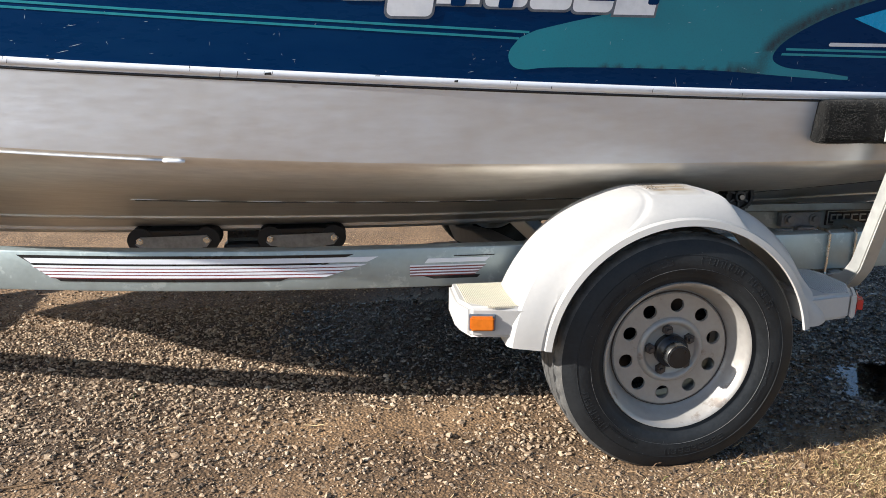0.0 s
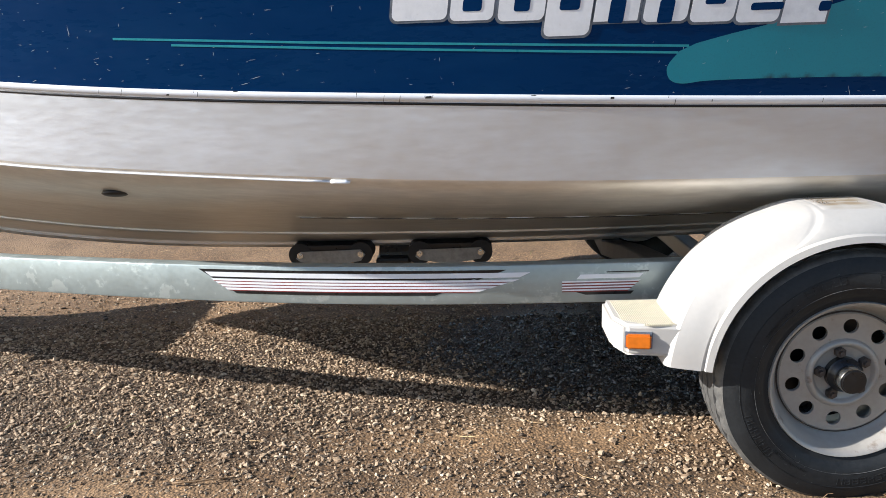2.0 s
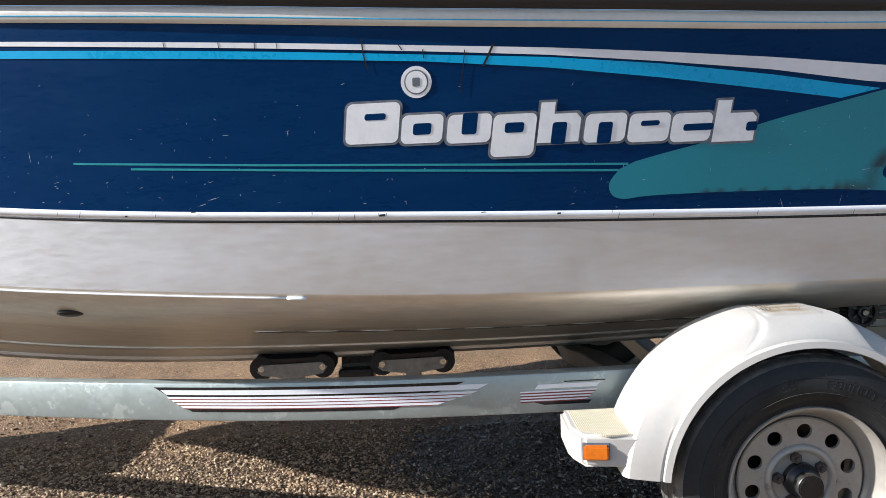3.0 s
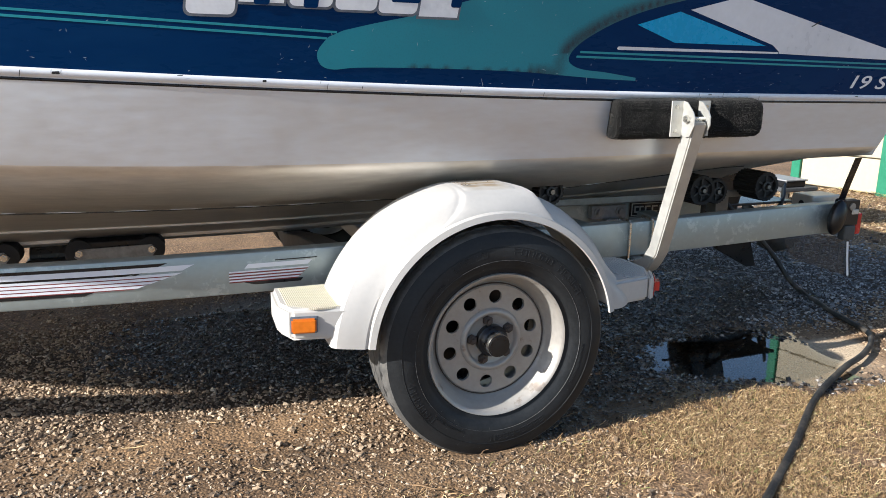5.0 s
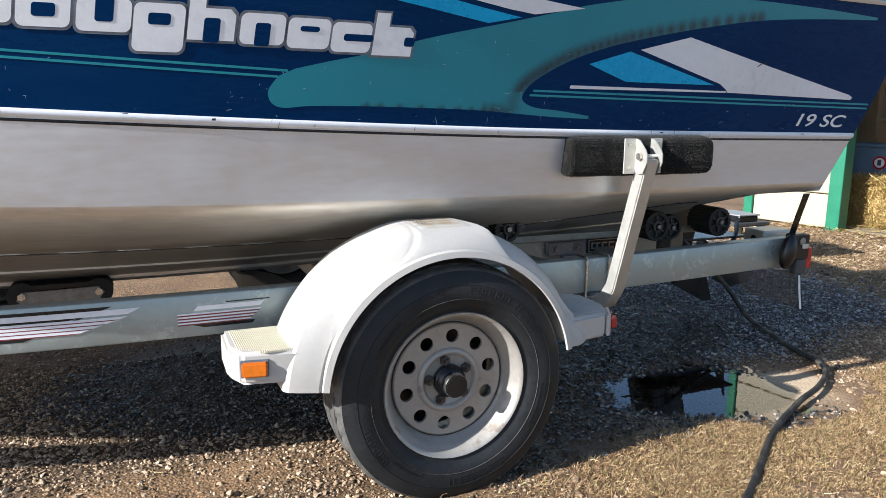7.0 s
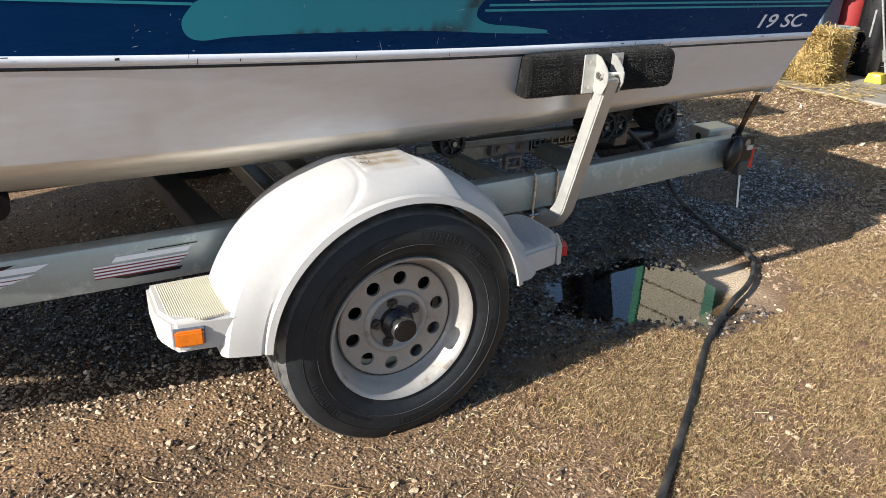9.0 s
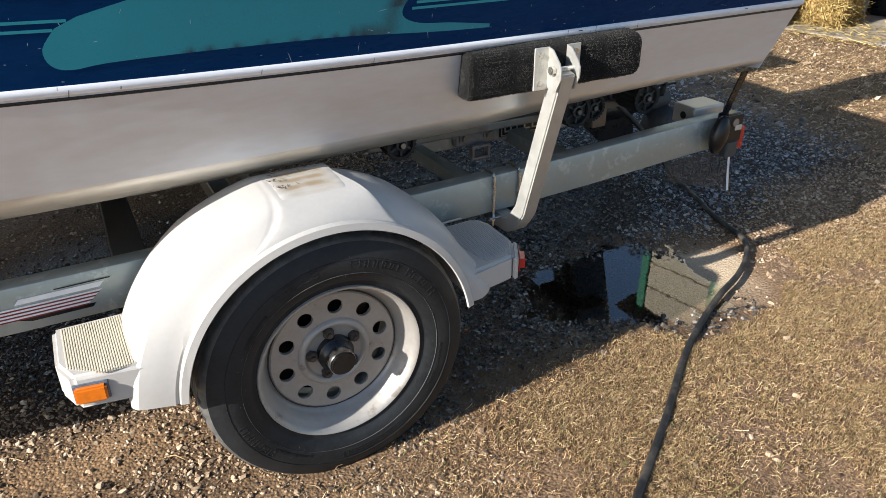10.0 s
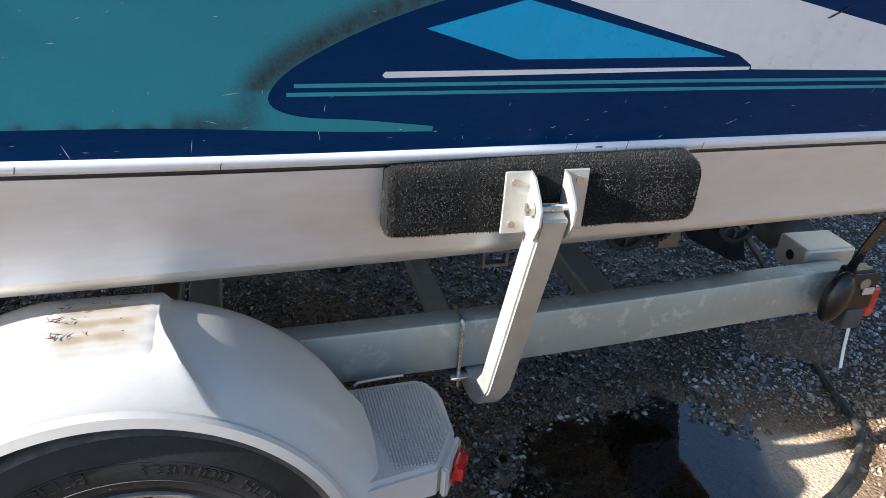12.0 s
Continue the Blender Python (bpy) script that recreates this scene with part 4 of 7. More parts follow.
    for i in range(NX + 1):
        row = []
        x = -0.082 + 0.152 * i / NX
        for j in range(NY + 1):
            y = -0.088 - 0.150 * j / NY
            rib = 0.0011 * (1 - math.cos((y + 0.088) / 0.150 * math.pi * 8)) * smooth01(min(i, NX - i) / 3)
            edge = min(i, NX - i, j, NY - j) == 0
            zz = HUB[2] + float(np.interp(-y, ys, rs)) + 0.0065 + (-0.0012 if edge else 0.0005 + rib * smooth01(min(j, NY - j) / 4))
            v = bm.verts.new((x, side * ty(y), zz))
            v[soil] = smooth01(min(i, NX - i) / 5) * smooth01(min(j, NY - j) / 9) * max(0.0, min(1.0, 0.95 + 0.9 * noise.noise(Vector((x * 30, y * 45, 2.0))) - 2.0 * x))
            row.append(v)
        grid.append(row)
    for i in range(NX):
        for j in range(NY):
            bm.faces.new((grid[i][j], grid[i][j + 1], grid[i + 1][j + 1], grid[i + 1][j]))
    part("crown_tread", bm, M_FENDERTOP, shell, "soiled ribbed crown, brown with dried mud", smooth=True)

    def step(name, outline, z0, z1, tread_mat, tread, ribs_along_x, label):
        """A moulded step block; outline (x, y) seen from above, and a ribbed tread set into its top."""
        bm = bmesh.new()
        vs = [bm.verts.new((x, side * ty(y), z0)) for x, y in outline]
        f = bm.faces.new(vs)
        ext = bmesh.ops.extrude_face_region(bm, geom=[f])
        for v in [g for g in ext["geom"] if isinstance(g, bmesh.types.BMVert)]:
            v.co.z = z1
        for v in bm.verts:
            if v.co.z == z0:
                v.co.x += -0.012 * (1 if v.co.x > 0 else -1) * (1 if abs(v.co.x) > 0.45 else 0)
        bmesh.ops.bevel(bm, geom=bm.edges[:], offset=0.009, segments=3, affect="EDGES")
        ob = part(name, bm, M_FENDER, fen, label, smooth=40)
        # tread ribs
        bm = bmesh.new()
        x0, x1, y_a, y_b, cx, cy = tread
        if ribs_along_x:
            n = 27
            for k in range(n):
                x = x0 + (x1 - x0) * (k + 0.5) / n
                yy = y_b + max(0.0, (cx - x) * cy) if cx < 0 else y_b
                b = bm_box(x - 0.0016, x + 0.0016, min(side * ty(y_a), side * ty(yy)), max(side * ty(y_a), side * ty(yy)), z1 - 0.004, z1 + 0.0016, 0.0006, 1)
                bm = bm_join(bm, b)
        else:
            def reach(y):
                """How far back the tread goes at y: its two rear corners are cut off."""
                return min(x1, x1 - 0.45 * max(0.0, y + 0.085), x1 - cy * max(0.0, -0.175 - y))

            bed = bmesh.new()
            rim = [(x0, y_a), (reach(y_a), y_a), (reach(-0.085), -0.085), (reach(-0.175), -0.175), (reach(y_b), y_b), (x0 + 0.035, y_b)]
            low = [bed.verts.new((x, side * ty(y), z1 - 0.002)) for x, y in rim]
            high = [bed.verts.new((x, side * ty(y), z1 + 0.0008)) for x, y in rim]
            bed.faces.new(high)
            for k in range(len(rim)):
                bed.faces.new((low[k], low[(k + 1) % len(rim)], high[(k + 1) % len(rim)], high[k]))
            bmesh.ops.recalc_face_normals(bed, faces=bed.faces[:])
            part("tread_bed", bed, M_STEPGREY, ob, "grey bed of the studded tread")
            nx, ny = 25, 35
            for i in range(nx):
                for j in range(ny):
                    x, y = x0 + (x1 - x0) * (i + 0.5) / nx, y_a + (y_b - y_a) * (j + 0.5) / ny
                    if x > reach(y) - 0.003 or x < x0 + 0.035 * (y_a - y) / (y_a - y_b):
                        continue
                    q = [bm.verts.new((x + dx * 0.0023, side * ty(y + dy * 0.0023), z1)) for dx, dy in ((-1, -1), (1, -1), (1, 1), (-1, 1))]
                    t = [bm.verts.new((x + dx * 0.0014, side * ty(y + dy * 0.0014), z1 + 0.0034)) for dx, dy in ((-1, -1), (1, -1), (1, 1), (-1, 1))]
                    bm.faces.new(t)
                    for k in range(4):
                        bm.faces.new((q[k], q[(k + 1) % 4], t[(k + 1) % 4], t[k]))
            bmesh.ops.recalc_face_normals(bm, faces=bm.faces[:])
        part("tread", bm, tread_mat, ob, "tan ribbed tread" if ribs_along_x else "white studded tread")
        return ob

    front = step("front_step", [(-0.36, -0.06), (-0.553, -0.06), (-0.556, -0.20), (-0.532, -0.262), (-0.41, -0.281), (-0.36, -0.284)], 0.368, 0.448, M_STEPTAN, (-0.536, -0.408, -0.074, -0.270, -0.475, 0.7), True, "white moulded front step")
    rear = step("rear_step", [(0.34, -0.030), (0.492, -0.022), (0.518, -0.036), (0.533, -0.072), (0.530, -0.186), (0.488, -0.256), (0.34, -0.284)], 0.372, 0.444, M_FENDER, (0.374, 0.522, -0.040, -0.250, 0.486, 0.6), False, "white moulded rear step")

    def lens(name, p, q, z0, z1, depth, mat, parent_, label):
        """A lens between two points (x, y) seen from above, standing out by depth."""
        p, q = Vector((p[0], side * ty(p[1]), 0)), Vector((q[0], side * ty(q[1]), 0))
        d = (q - p).normalized()
        nrm = Vector((d.y, -d.x, 0)) * side
        bm = bmesh.new()
        vs = [bm.verts.new((v.x, v.y, z)) for v, z in ((p - nrm * 0.004, z0), (q - nrm * 0.004, z0), (q - nrm * 0.004, z1), (p - nrm * 0.004, z1))]
        f = bm.faces.new(vs)
        ext = bmesh.ops.extrude_face_region(bm, geom=[f])
        for v in [g for g in ext["geom"] if isinstance(g, bmesh.types.BMVert)]:
            v.co += nrm * (depth + 0.004)
        bmesh.ops.bevel(bm, geom=bm.edges[:], offset=min(0.004, depth * 0.4) if depth < 0.015 else depth * 0.55, segments=4, affect="EDGES")
        return part(name, bm, mat, parent_, label, smooth=40)

    lens("lamp_base", (-0.534, -0.263), (-0.470, -0.2732), 0.389, 0.431, 0.004, M_OUTLINE, front, "grey lamp base")
    lens("amber_marker_lens", (-0.532, -0.2666), (-0.474, -0.2757), 0.392, 0.427, 0.012, M_AMBER, front, "amber side marker lens")
    lens("lamp_base", (0.4880, -0.2600), (0.5320, -0.1850), 0.374, 0.438, 0.009, M_FENDER, rear, "")
    lens("red_marker_lens", (0.4965, -0.2500), (0.5315, -0.1900), 0.379, 0.434, 0.026, M_RED, rear, "red rear marker lens")
    rod = [(0.376, side * ty(-0.026), 0.444), (0.384, side * ty(-0.022), 0.4475), (0.430, side * ty(-0.019), 0.449), (0.472, side * ty(-0.016), 0.448)]
    part("edge_bead", bm_tube(rod, 0.0026, 8), M_FENDER, rear, smooth=True)
    return fen


make_fender(1)
make_fender(-1)
# axle and cross members
# Out of view: added to fill the gap between the rails' shadows.
part("tongue", bm_box(-5.0, -3.30, ty(0.76), ty(1.14), 0.425, 0.520, 0.008), M_GALV, trailer, "galvanised tongue between the converging rails, unseen, added for its shadow")
part("axle", bm_box(-0.035, 0.035, ty(0.0), ty(1.9), 0.275, 0.345, 0.008), M_STEEL, trailer, "square steel axle")
# The tall front member is unseen and sized for its ground shadow.
for x, z0, z1 in ((-3.22, 0.30, 0.54), (0.10, 0.36, 0.42), (0.98, 0.425, 0.475)):
    ya = rail_y(x) + 0.045
    part("cross_member", bm_box(x - 0.035, x + 0.035, ty(ya), -ty(ya), z0, z1, 0.006), M_GALV, trailer, "galvanised cross member")
# Sloping member: its dark colour carries the shade under the hull.
bm = bmesh.new()
run = [(-0.365, 0.048, 0.495), (-0.350, 0.50, 0.430), (-0.335, 0.95, 0.345), (-0.350, 1.40, 0.430), (-0.365, 1.852, 0.495)]
rings = [[bm.verts.new((x + dx, ty(y), z + dz)) for dx, dz in ((-0.038, -0.03), (0.038, -0.03), (0.038, 0.03), (-0.038, 0.03))] for x, y, z in run]
for a, b in zip(rings, rings[1:]):
    for k in range(4):
        bm.faces.new((a[k], a[(k + 1) % 4], b[(k + 1) % 4], b[k]))
bm.faces.new(rings[0])
bm.faces.new(rings[-1])
bmesh.ops.bevel(bm, geom=bm.edges[:], offset=0.004, segments=1, affect="EDGES")
part("sloping_cross_member", bm, M_DARKSTEEL, trailer, "cross member dipping under the keel, coloured dark for the shade there")


def boat_bottom_z(x, y):
    yc_, zc = chine_pt(x)
    f = (y - yc_) / (YC - yc_)
    return zc + (z_keel(x) - zc) * f


def make_roller_pair(cx, y):
    """Two keel rollers on a rocking side plate."""
    z = boat_bottom_z(cx, y) - 0.047
    unit = tagged(new("keel_roller_unit"), "pair of black rubber rollers on a rocking steel plate")
    unit.parent = trailer
    for dx in (-0.118, 0.118):
        prof = [(0.010, -0.05), (0.046, -0.05), (0.046, -0.03), (0.038, 0.0), (0.046, 0.03), (0.046, 0.05), (0.010, 0.05)]
        r = part("roller", bm_lathe([(r_, ty(y) + yy) for r_, yy in prof], 28, (cx + dx, 0, z)), M_RUBBER, unit, smooth=40)
        part("bolt", bm_join(bm_cyl((cx + dx, ty(y) - 0.062, z), (cx + dx, ty(y) - 0.050, z), 0.013, 6), bm_cyl((cx + dx, ty(y) - 0.068, z), (cx + dx, ty(y) - 0.060, z), 0.007, 10)), M_CHROME, r)
    bm = bmesh.new()
    out = [(-0.135, -0.012), (-0.118, 0.014), (0.118, 0.018), (0.136, -0.002), (0.118, -0.026), (0.03, -0.040), (-0.03, -0.040), (-0.118, -0.026)]
    f = bm.faces.new([bm.verts.new((cx + dx, ty(y) - 0.057, z + dz)) for dx, dz in out])
    ext = bmesh.ops.extrude_face_region(bm, geom=[f])
    for v in [g for g in ext["geom"] if isinstance(g, bmesh.types.BMVert)]:
        v.co.y += 0.006
    part("side_plate", bm, M_PLATE, unit, "worn zinc side plate")
    part("roller_channel", bm_box(cx - 0.105, cx + 0.105, ty(y) - 0.045, ty(y) + 0.045, z - 0.012, z + 0.036, 0.004), M_BLACK, unit, "black channel between the rollers")
    part("support", bm_box(cx - 0.03, cx + 0.03, ty(y) - 0.04, ty(y) + 0.04, 0.25, z - 0.02, 0.004), M_STEEL, unit)
    return unit


make_roller_pair(-1.44, 0.88)
make_roller_pair(-0.975, 0.88)
bm = bm_join(bm_box(-1.27, -1.13, ty(0.86), ty(1.04), 0.285, 0.345, 0.012), bm_cyl((-1.26, ty(0.95), 0.345), (-1.14, ty(0.95), 0.345), 0.042, 20))
part("centre_keel_block", bm, M_BLACK, trailer, "black centre roller block")


def make_stern_roller(x, y, z, r=0.054, w=0.05):
    prof = [(0.012, -w / 2), (0.018, -w / 2), (0.018, -w / 2 + 0.012), (r * 0.72, -w / 2 + 0.012), (r * 0.76, -w / 2), (r, -w / 2), (r, w / 2), (0.012, w / 2)]
    bm = bmesh.new()
    rings = []
    segs = 72
    for i in range(segs):
        a = 2 * math.pi * i / segs
        cut = 0.004 if i % 3 == 0 else 0
        rings.append([bm.verts.new((x + (q - (cut if q > r * 0.9 else 0)) * math.sin(a), ty(y) + yy, z + (q - (cut if q > r * 0.9 else 0)) * math.cos(a))) for q, yy in prof])
    for i in range(segs):
        A, B = rings[i], rings[(i + 1) % segs]
        for k in range(len(prof)):
            j = (k + 1) % len(prof)
            bm.faces.new((A[k], A[j], B[j], B[k]))
    ob = part("ribbed_roller", bm, M_RUBBER, trailer, "ribbed black rubber roller")
    spokes = bmesh.new()
    for k in range(6):
        a = math.pi * 2 * k / 6
        b = bm_box(-0.003, 0.003, -w / 2 + 0.004, -w / 2 + 0.013, 0.015, r * 0.74)
        bmesh.ops.transform(b, matrix=Matrix.Translation((x, ty(y), z)) @ Matrix.Rotation(a, 4, "Y"), verts=b.verts[:])
        spokes = bm_join(spokes, b)
    part("spokes", spokes, M_DARKSTEEL, ob)
    part("hub_ring", bm_lathe([(r * 0.34, ty(y) - w / 2 + 0.004), (r * 0.36, ty(y) - w / 2 - 0.003), (r * 0.24, ty(y) - w / 2 - 0.005), (r * 0.22, ty(y) - w / 2 + 0.004)], 20, (x, 0, z)), M_DARKSTEEL, ob, "grey plastic hub", smooth=40)
    part("axle_bolt", bm_cyl((x, ty(y) - w / 2 - 0.012, z), (x, ty(y) + w / 2 + 0.02, z), 0.008, 12), M_STEEL, ob)


for x, y, z, r, w in ((0.371, 0.16, 0.630, 0.046, 0.05), (1.062, 0.30, 0.586, 0.056, 0.11), (1.168, 0.31, 0.571, 0.048, 0.04), (1.357, 0.30, 0.589, 0.056, 0.12)):
    make_stern_roller(x, y, z, r, w)
part("roller_arm", bm_box(0.36, 1.42, ty(0.345), ty(0.36), 0.535, 0.562, 0.004), M_STEEL, trailer, "roller carrying arm")
part("roller_arm_post", bm_box(1.22, 1.28, ty(0.35), ty(0.41), 0.47, 0.54, 0.004), M_STEEL, trailer)
# inner beam with a hanger plate, two bolts and a name plate
hanger = part("hanger_plate", bm_box(0.725, 0.880, ty(0.452), ty(0.4812), 0.455, 0.508, 0.004), M_PLATE, trailer, "galvanised hanger plate with two bolts")
for x in (0.754, 0.850):
    part("bolt_head", bm_join(bm_cyl((x, ty(0.448), 0.483), (x, ty(0.453), 0.483), 0.020, 18), bm_cyl((x, ty(0.438), 0.483), (x, ty(0.450), 0.483), 0.013, 6, bevel=0.002)), M_STEEL, hanger)
bm = bm_join(*(bm_box(*q, ty(0.425), ty(0.45), *v, 0.003) for q, v in (((0.772, 0.845), (0.449, 0.459)), ((0.772, 0.845), (0.408, 0.418)), ((0.772, 0.782), (0.415, 0.452)), ((0.835, 0.845), (0.415, 0.452)))))
part("hanger_loop", bm, M_PLATE, hanger, "open steel strap loop")
plate = part("name_plate", bm_box(0.912, 1.145, ty(0.474), ty(0.4805), 0.452, 0.510, 0.003), M_BLACK, trailer, "dark plate with raised pale lettering bars")
for k, (x, w) in enumerate(((0.930, 0.020), (0.954, 0.018), (0.980, 0.024), (1.012, 0.026), (1.046, 0.024), (1.078, 0.010), (1.096, 0.026))):
    letter = bm_join(bm_box(x, x + w, ty(0.4705), ty(0.4755), 0.489, 0.494), bm_box(x, x + w, ty(0.4705), ty(0.4755), 0.468, 0.473), bm_box(x, x + 0.005, ty(0.4705), ty(0.4755), 0.4725, 0.4895))
    part("raised_bar", letter, M_POST, plate)
for q in ((0.917, 1.140, 0.5030, 0.5060), (0.917, 1.140, 0.4560, 0.4590), (0.917, 0.920, 0.4590, 0.5030), (1.137, 1.140, 0.4590, 0.5030)):
    part("raised_rim", bm_box(q[0], q[1], ty(0.4710), ty(0.4755), q[2], q[3]), M_POST, plate)
part("inner_beam", bm_box(0.58, 1.26, ty(0.4815), ty(0.53), 0.440, 0.515, 0.005), M_GALV, trailer, "inner galvanised beam")
bm = bmesh.new()
rings = [[bm.verts.new((x + dx, ty(y), z + dz)) for dx, dz in ((-0.019, -0.022), (0.019, -0.022), (0.019, 0.022), (-0.019, 0.022))] for x, y, z in ((0.580, 0.055, 0.475), (0.592, 0.48, 0.455))]
for k in range(4):
    bm.faces.new((rings[0][k], rings[0][(k + 1) % 4], rings[1][(k + 1) % 4], rings[1][k]))
bm.faces.new(rings[0])
bm.faces.new(rings[1])
part("diagonal_brace", bm, M_GALV, trailer, "galvanised diagonal brace")

# side guide post with carpeted pad
post = part("guide_post", bm_bar([(0.628, ty(0.07), 0.402), (0.628, ty(-0.012), 0.402), (0.628, ty(-0.036), 0.406), (0.629, ty(-0.058), 0.420), (0.630, ty(-0.076), 0.444), (0.632, ty(-0.092), 0.470), (0.640, ty(-0.205), 0.875)], 0.045, 0.045), M_POST, trailer, "pale galvanised square guide post, bent at the foot", smooth=40)
for sx in (-1, 1):
    bm = bmesh.new()
    x = 0.640 + sx * 0.0255
    out = [(-0.177, 0.930), (-0.196, 0.926), (-0.224, 0.900), (-0.232, 0.886), (-0.232, 0.862), (-0.216, 0.832), (-0.200, 0.828), (-0.177, 0.834)]
    f = bm.faces.new([bm.verts.new((x, ty(y), z)) for y, z in out])
    ext = bmesh.ops.extrude_face_region(bm, geom=[f])
    for v in [g for g in ext["geom"] if isinstance(g, bmesh.types.BMVert)]:
        v.co.x += sx * 0.003
    ear = part("bracket_ear", bm, M_POST, post)
    part("bracket_flange", bm_box(min(x, x + sx * 0.042), max(x, x + sx * 0.042), ty(-0.1795), ty(-0.1755), 0.828, 0.930, 0.0015, 1), M_POST, ear)
    for z in (0.845, 0.913):
        part("screw", bm_cyl((x + sx * 0.026, ty(-0.183), z), (x + sx * 0.026, ty(-0.178), z), 0.006, 10), M_CHROME, ear)
part("pivot_bolt", bm_join(bm_cyl((0.600, ty(-0.205), 0.880), (0.680, ty(-0.205), 0.880), 0.006, 10), bm_cyl((0.601, ty(-0.205), 0.880), (0.610, ty(-0.205), 0.880), 0.011, 6)), M_CHROME, post)
bm = bmesh.new()
prof = []
for cy, cz, r, a0 in ((-0.1505, 0.8480, 0.026, 180), (-0.1505, 0.9060, 0.026, 90), (-0.128, 0.9280, 0.008, 0), (-0.128, 0.830, 0.008, -90)):
    for k in range(6):
        a = radians(a0 + 90 - 18 * k) if a0 != 180 else radians(270 - 18 * k)
        prof.append((cy + r * math.cos(a), cz + r * math.sin(a)))
rings = []
for x, s in ((0.398, 0.86), (0.402, 0.94), (0.410, 1.0), (0.52, 1.0), (0.65, 1.01), (0.78, 1.0), (0.896, 1.0), (0.904, 0.94), (0.908, 0.86)):
    rings.append([bm.verts.new((x, ty(-0.148 + (y + 0.148) * s), 0.878 + (z - 0.878) * s)) for y, z in prof])
for a, b in zip(rings, rings[1:]):
    for k in range(len(prof)):
        j = (k + 1) % len(prof)
        bm.faces.new((a[k], a[j], b[j], b[k]))
bm.faces.new(rings[0])
bm.faces.new(rings[-1])
pad = part("guide_pad", bm, M_CARPET, trailer, "black carpeted guide pad with a greyish pile", smooth=50)
prng = np.random.default_rng(21)
pv, pf = [], []
me = pad.data
areas = np.array([p.area for p in me.polygons])
for k in prng.choice(len(areas), 24000, p=areas / areas.sum()):
    p = me.polygons[int(k)]
    vs = [me.vertices[i].co for i in p.vertices]
    w = prng.dirichlet(np.ones(len(vs)))
    c = sum((v * float(q) for v, q in zip(vs, w)), Vector())
    d = p.normal + Vector(prng.normal(0, 0.55, 3))
    d = d.normalized() * float(prng.uniform(0.0022, 0.0046))
    s = d.cross(Vector(prng.normal(0, 1, 3))).normalized() * 0.00045
    i = len(pv)
    pv += [tuple(c - s), tuple(c + s), tuple(c + d)]
    pf.append((i, i + 1, i + 2))
pile = bpy.data.meshes.new("carpet_pile")
pile.from_pydata(pv, [], pf)
pile.materials.append(M_FUZZ)
ob = tagged(new("carpet_pile", pile), "short greyish carpet pile", kind="stuff")
ob.parent = pad


def make_ubolt(x):
    y, z = rail_y(x), rail_z(x)
    path = [(x, ty(y) - 0.006, z - 0.150), (x, ty(y) - 0.006, z - 0.002), (x, ty(y) - 0.002, z + 0.004), (x, ty(y) + 0.052, z + 0.004), (x, ty(y) + 0.056, z - 0.002), (x, ty(y) + 0.056, z - 0.14)]
    ob = part("u_bolt", bm_tube(path, 0.0042, 8), M_CHROME, trailer, "zinc u-bolt clamping the post", smooth=40)
    part("nut", bm_cyl((x, ty(y) - 0.006, z - 0.132), (x, ty(y) - 0.006, z - 0.123), 0.010, 6), M_CHROME, ob)


make_ubolt(0.590)
make_ubolt(0.676)
part("clamp_plate", bm_box(0.570, 0.700, ty(-0.012), ty(0.075), 0.4155, 0.4215, 0.002, 1), M_CHROME, trailer)

# tail end: lamp, ratchet strap, plate holder, roller bracket
yt = rail_y(1.52)
tail_lamp = part("tail_lamp", bm_box(1.546, 1.588, ty(yt - 0.03), ty(yt + 0.055), 0.440, 0.520, 0.006), M_BLACK, trailer, "black tail lamp housing with red lens")
part("red_lens", bm_box(1.587, 1.616, ty(yt - 0.034), ty(yt + 0.053), 0.432, 0.512, 0.005), M_RED, tail_lamp, "red lens")
part("side_reflector_base", bm_box(1.550, 1.584, ty(yt - 0.036), ty(yt - 0.028), 0.462, 0.505, 0.003), M_STEEL, tail_lamp)
bracket = part("end_bracket", bm_box(1.47, 1.61, ty(yt + 0.065), ty(yt + 0.165), 0.495, 0.565, 0.006), M_POST, trailer, "pale galvanised end bracket")
part("bolt_hole", bm_cyl((1.469, ty(yt + 0.115), 0.53), (1.474, ty(yt + 0.115), 0.53), 0.013, 14), M_BLACK, bracket)
bm = bmesh.new()
f = bm.faces.new([bm.verts.new((x, ty(yt - 0.012), z)) for x, z in ((1.280, 0.428), (1.450, 0.434), (1.590, 0.420), (1.627, 0.258), (1.480, 0.306), (1.310, 0.360))])
ext = bmesh.ops.extrude_face_region(bm, geom=[f])
for v in [g for g in ext["geom"] if isinstance(g, bmesh.types.BMVert)]:
    v.co.y += 0.003
bmesh.ops.recalc_face_normals(bm, faces=bm.faces[:])
holder = part("plate_holder", bm, M_SMOKED, trailer, "scratched clear plastic plate holder")
part("bright_edge", bm_bar([(1.580, ty(yt - 0.017), 0.402), (1.590, ty(yt - 0.017), 0.335), (1.604, ty(yt - 0.017), 0.268)], 0.010, 0.003, 0.001), M_LETTER, holder, "pale edge strip")
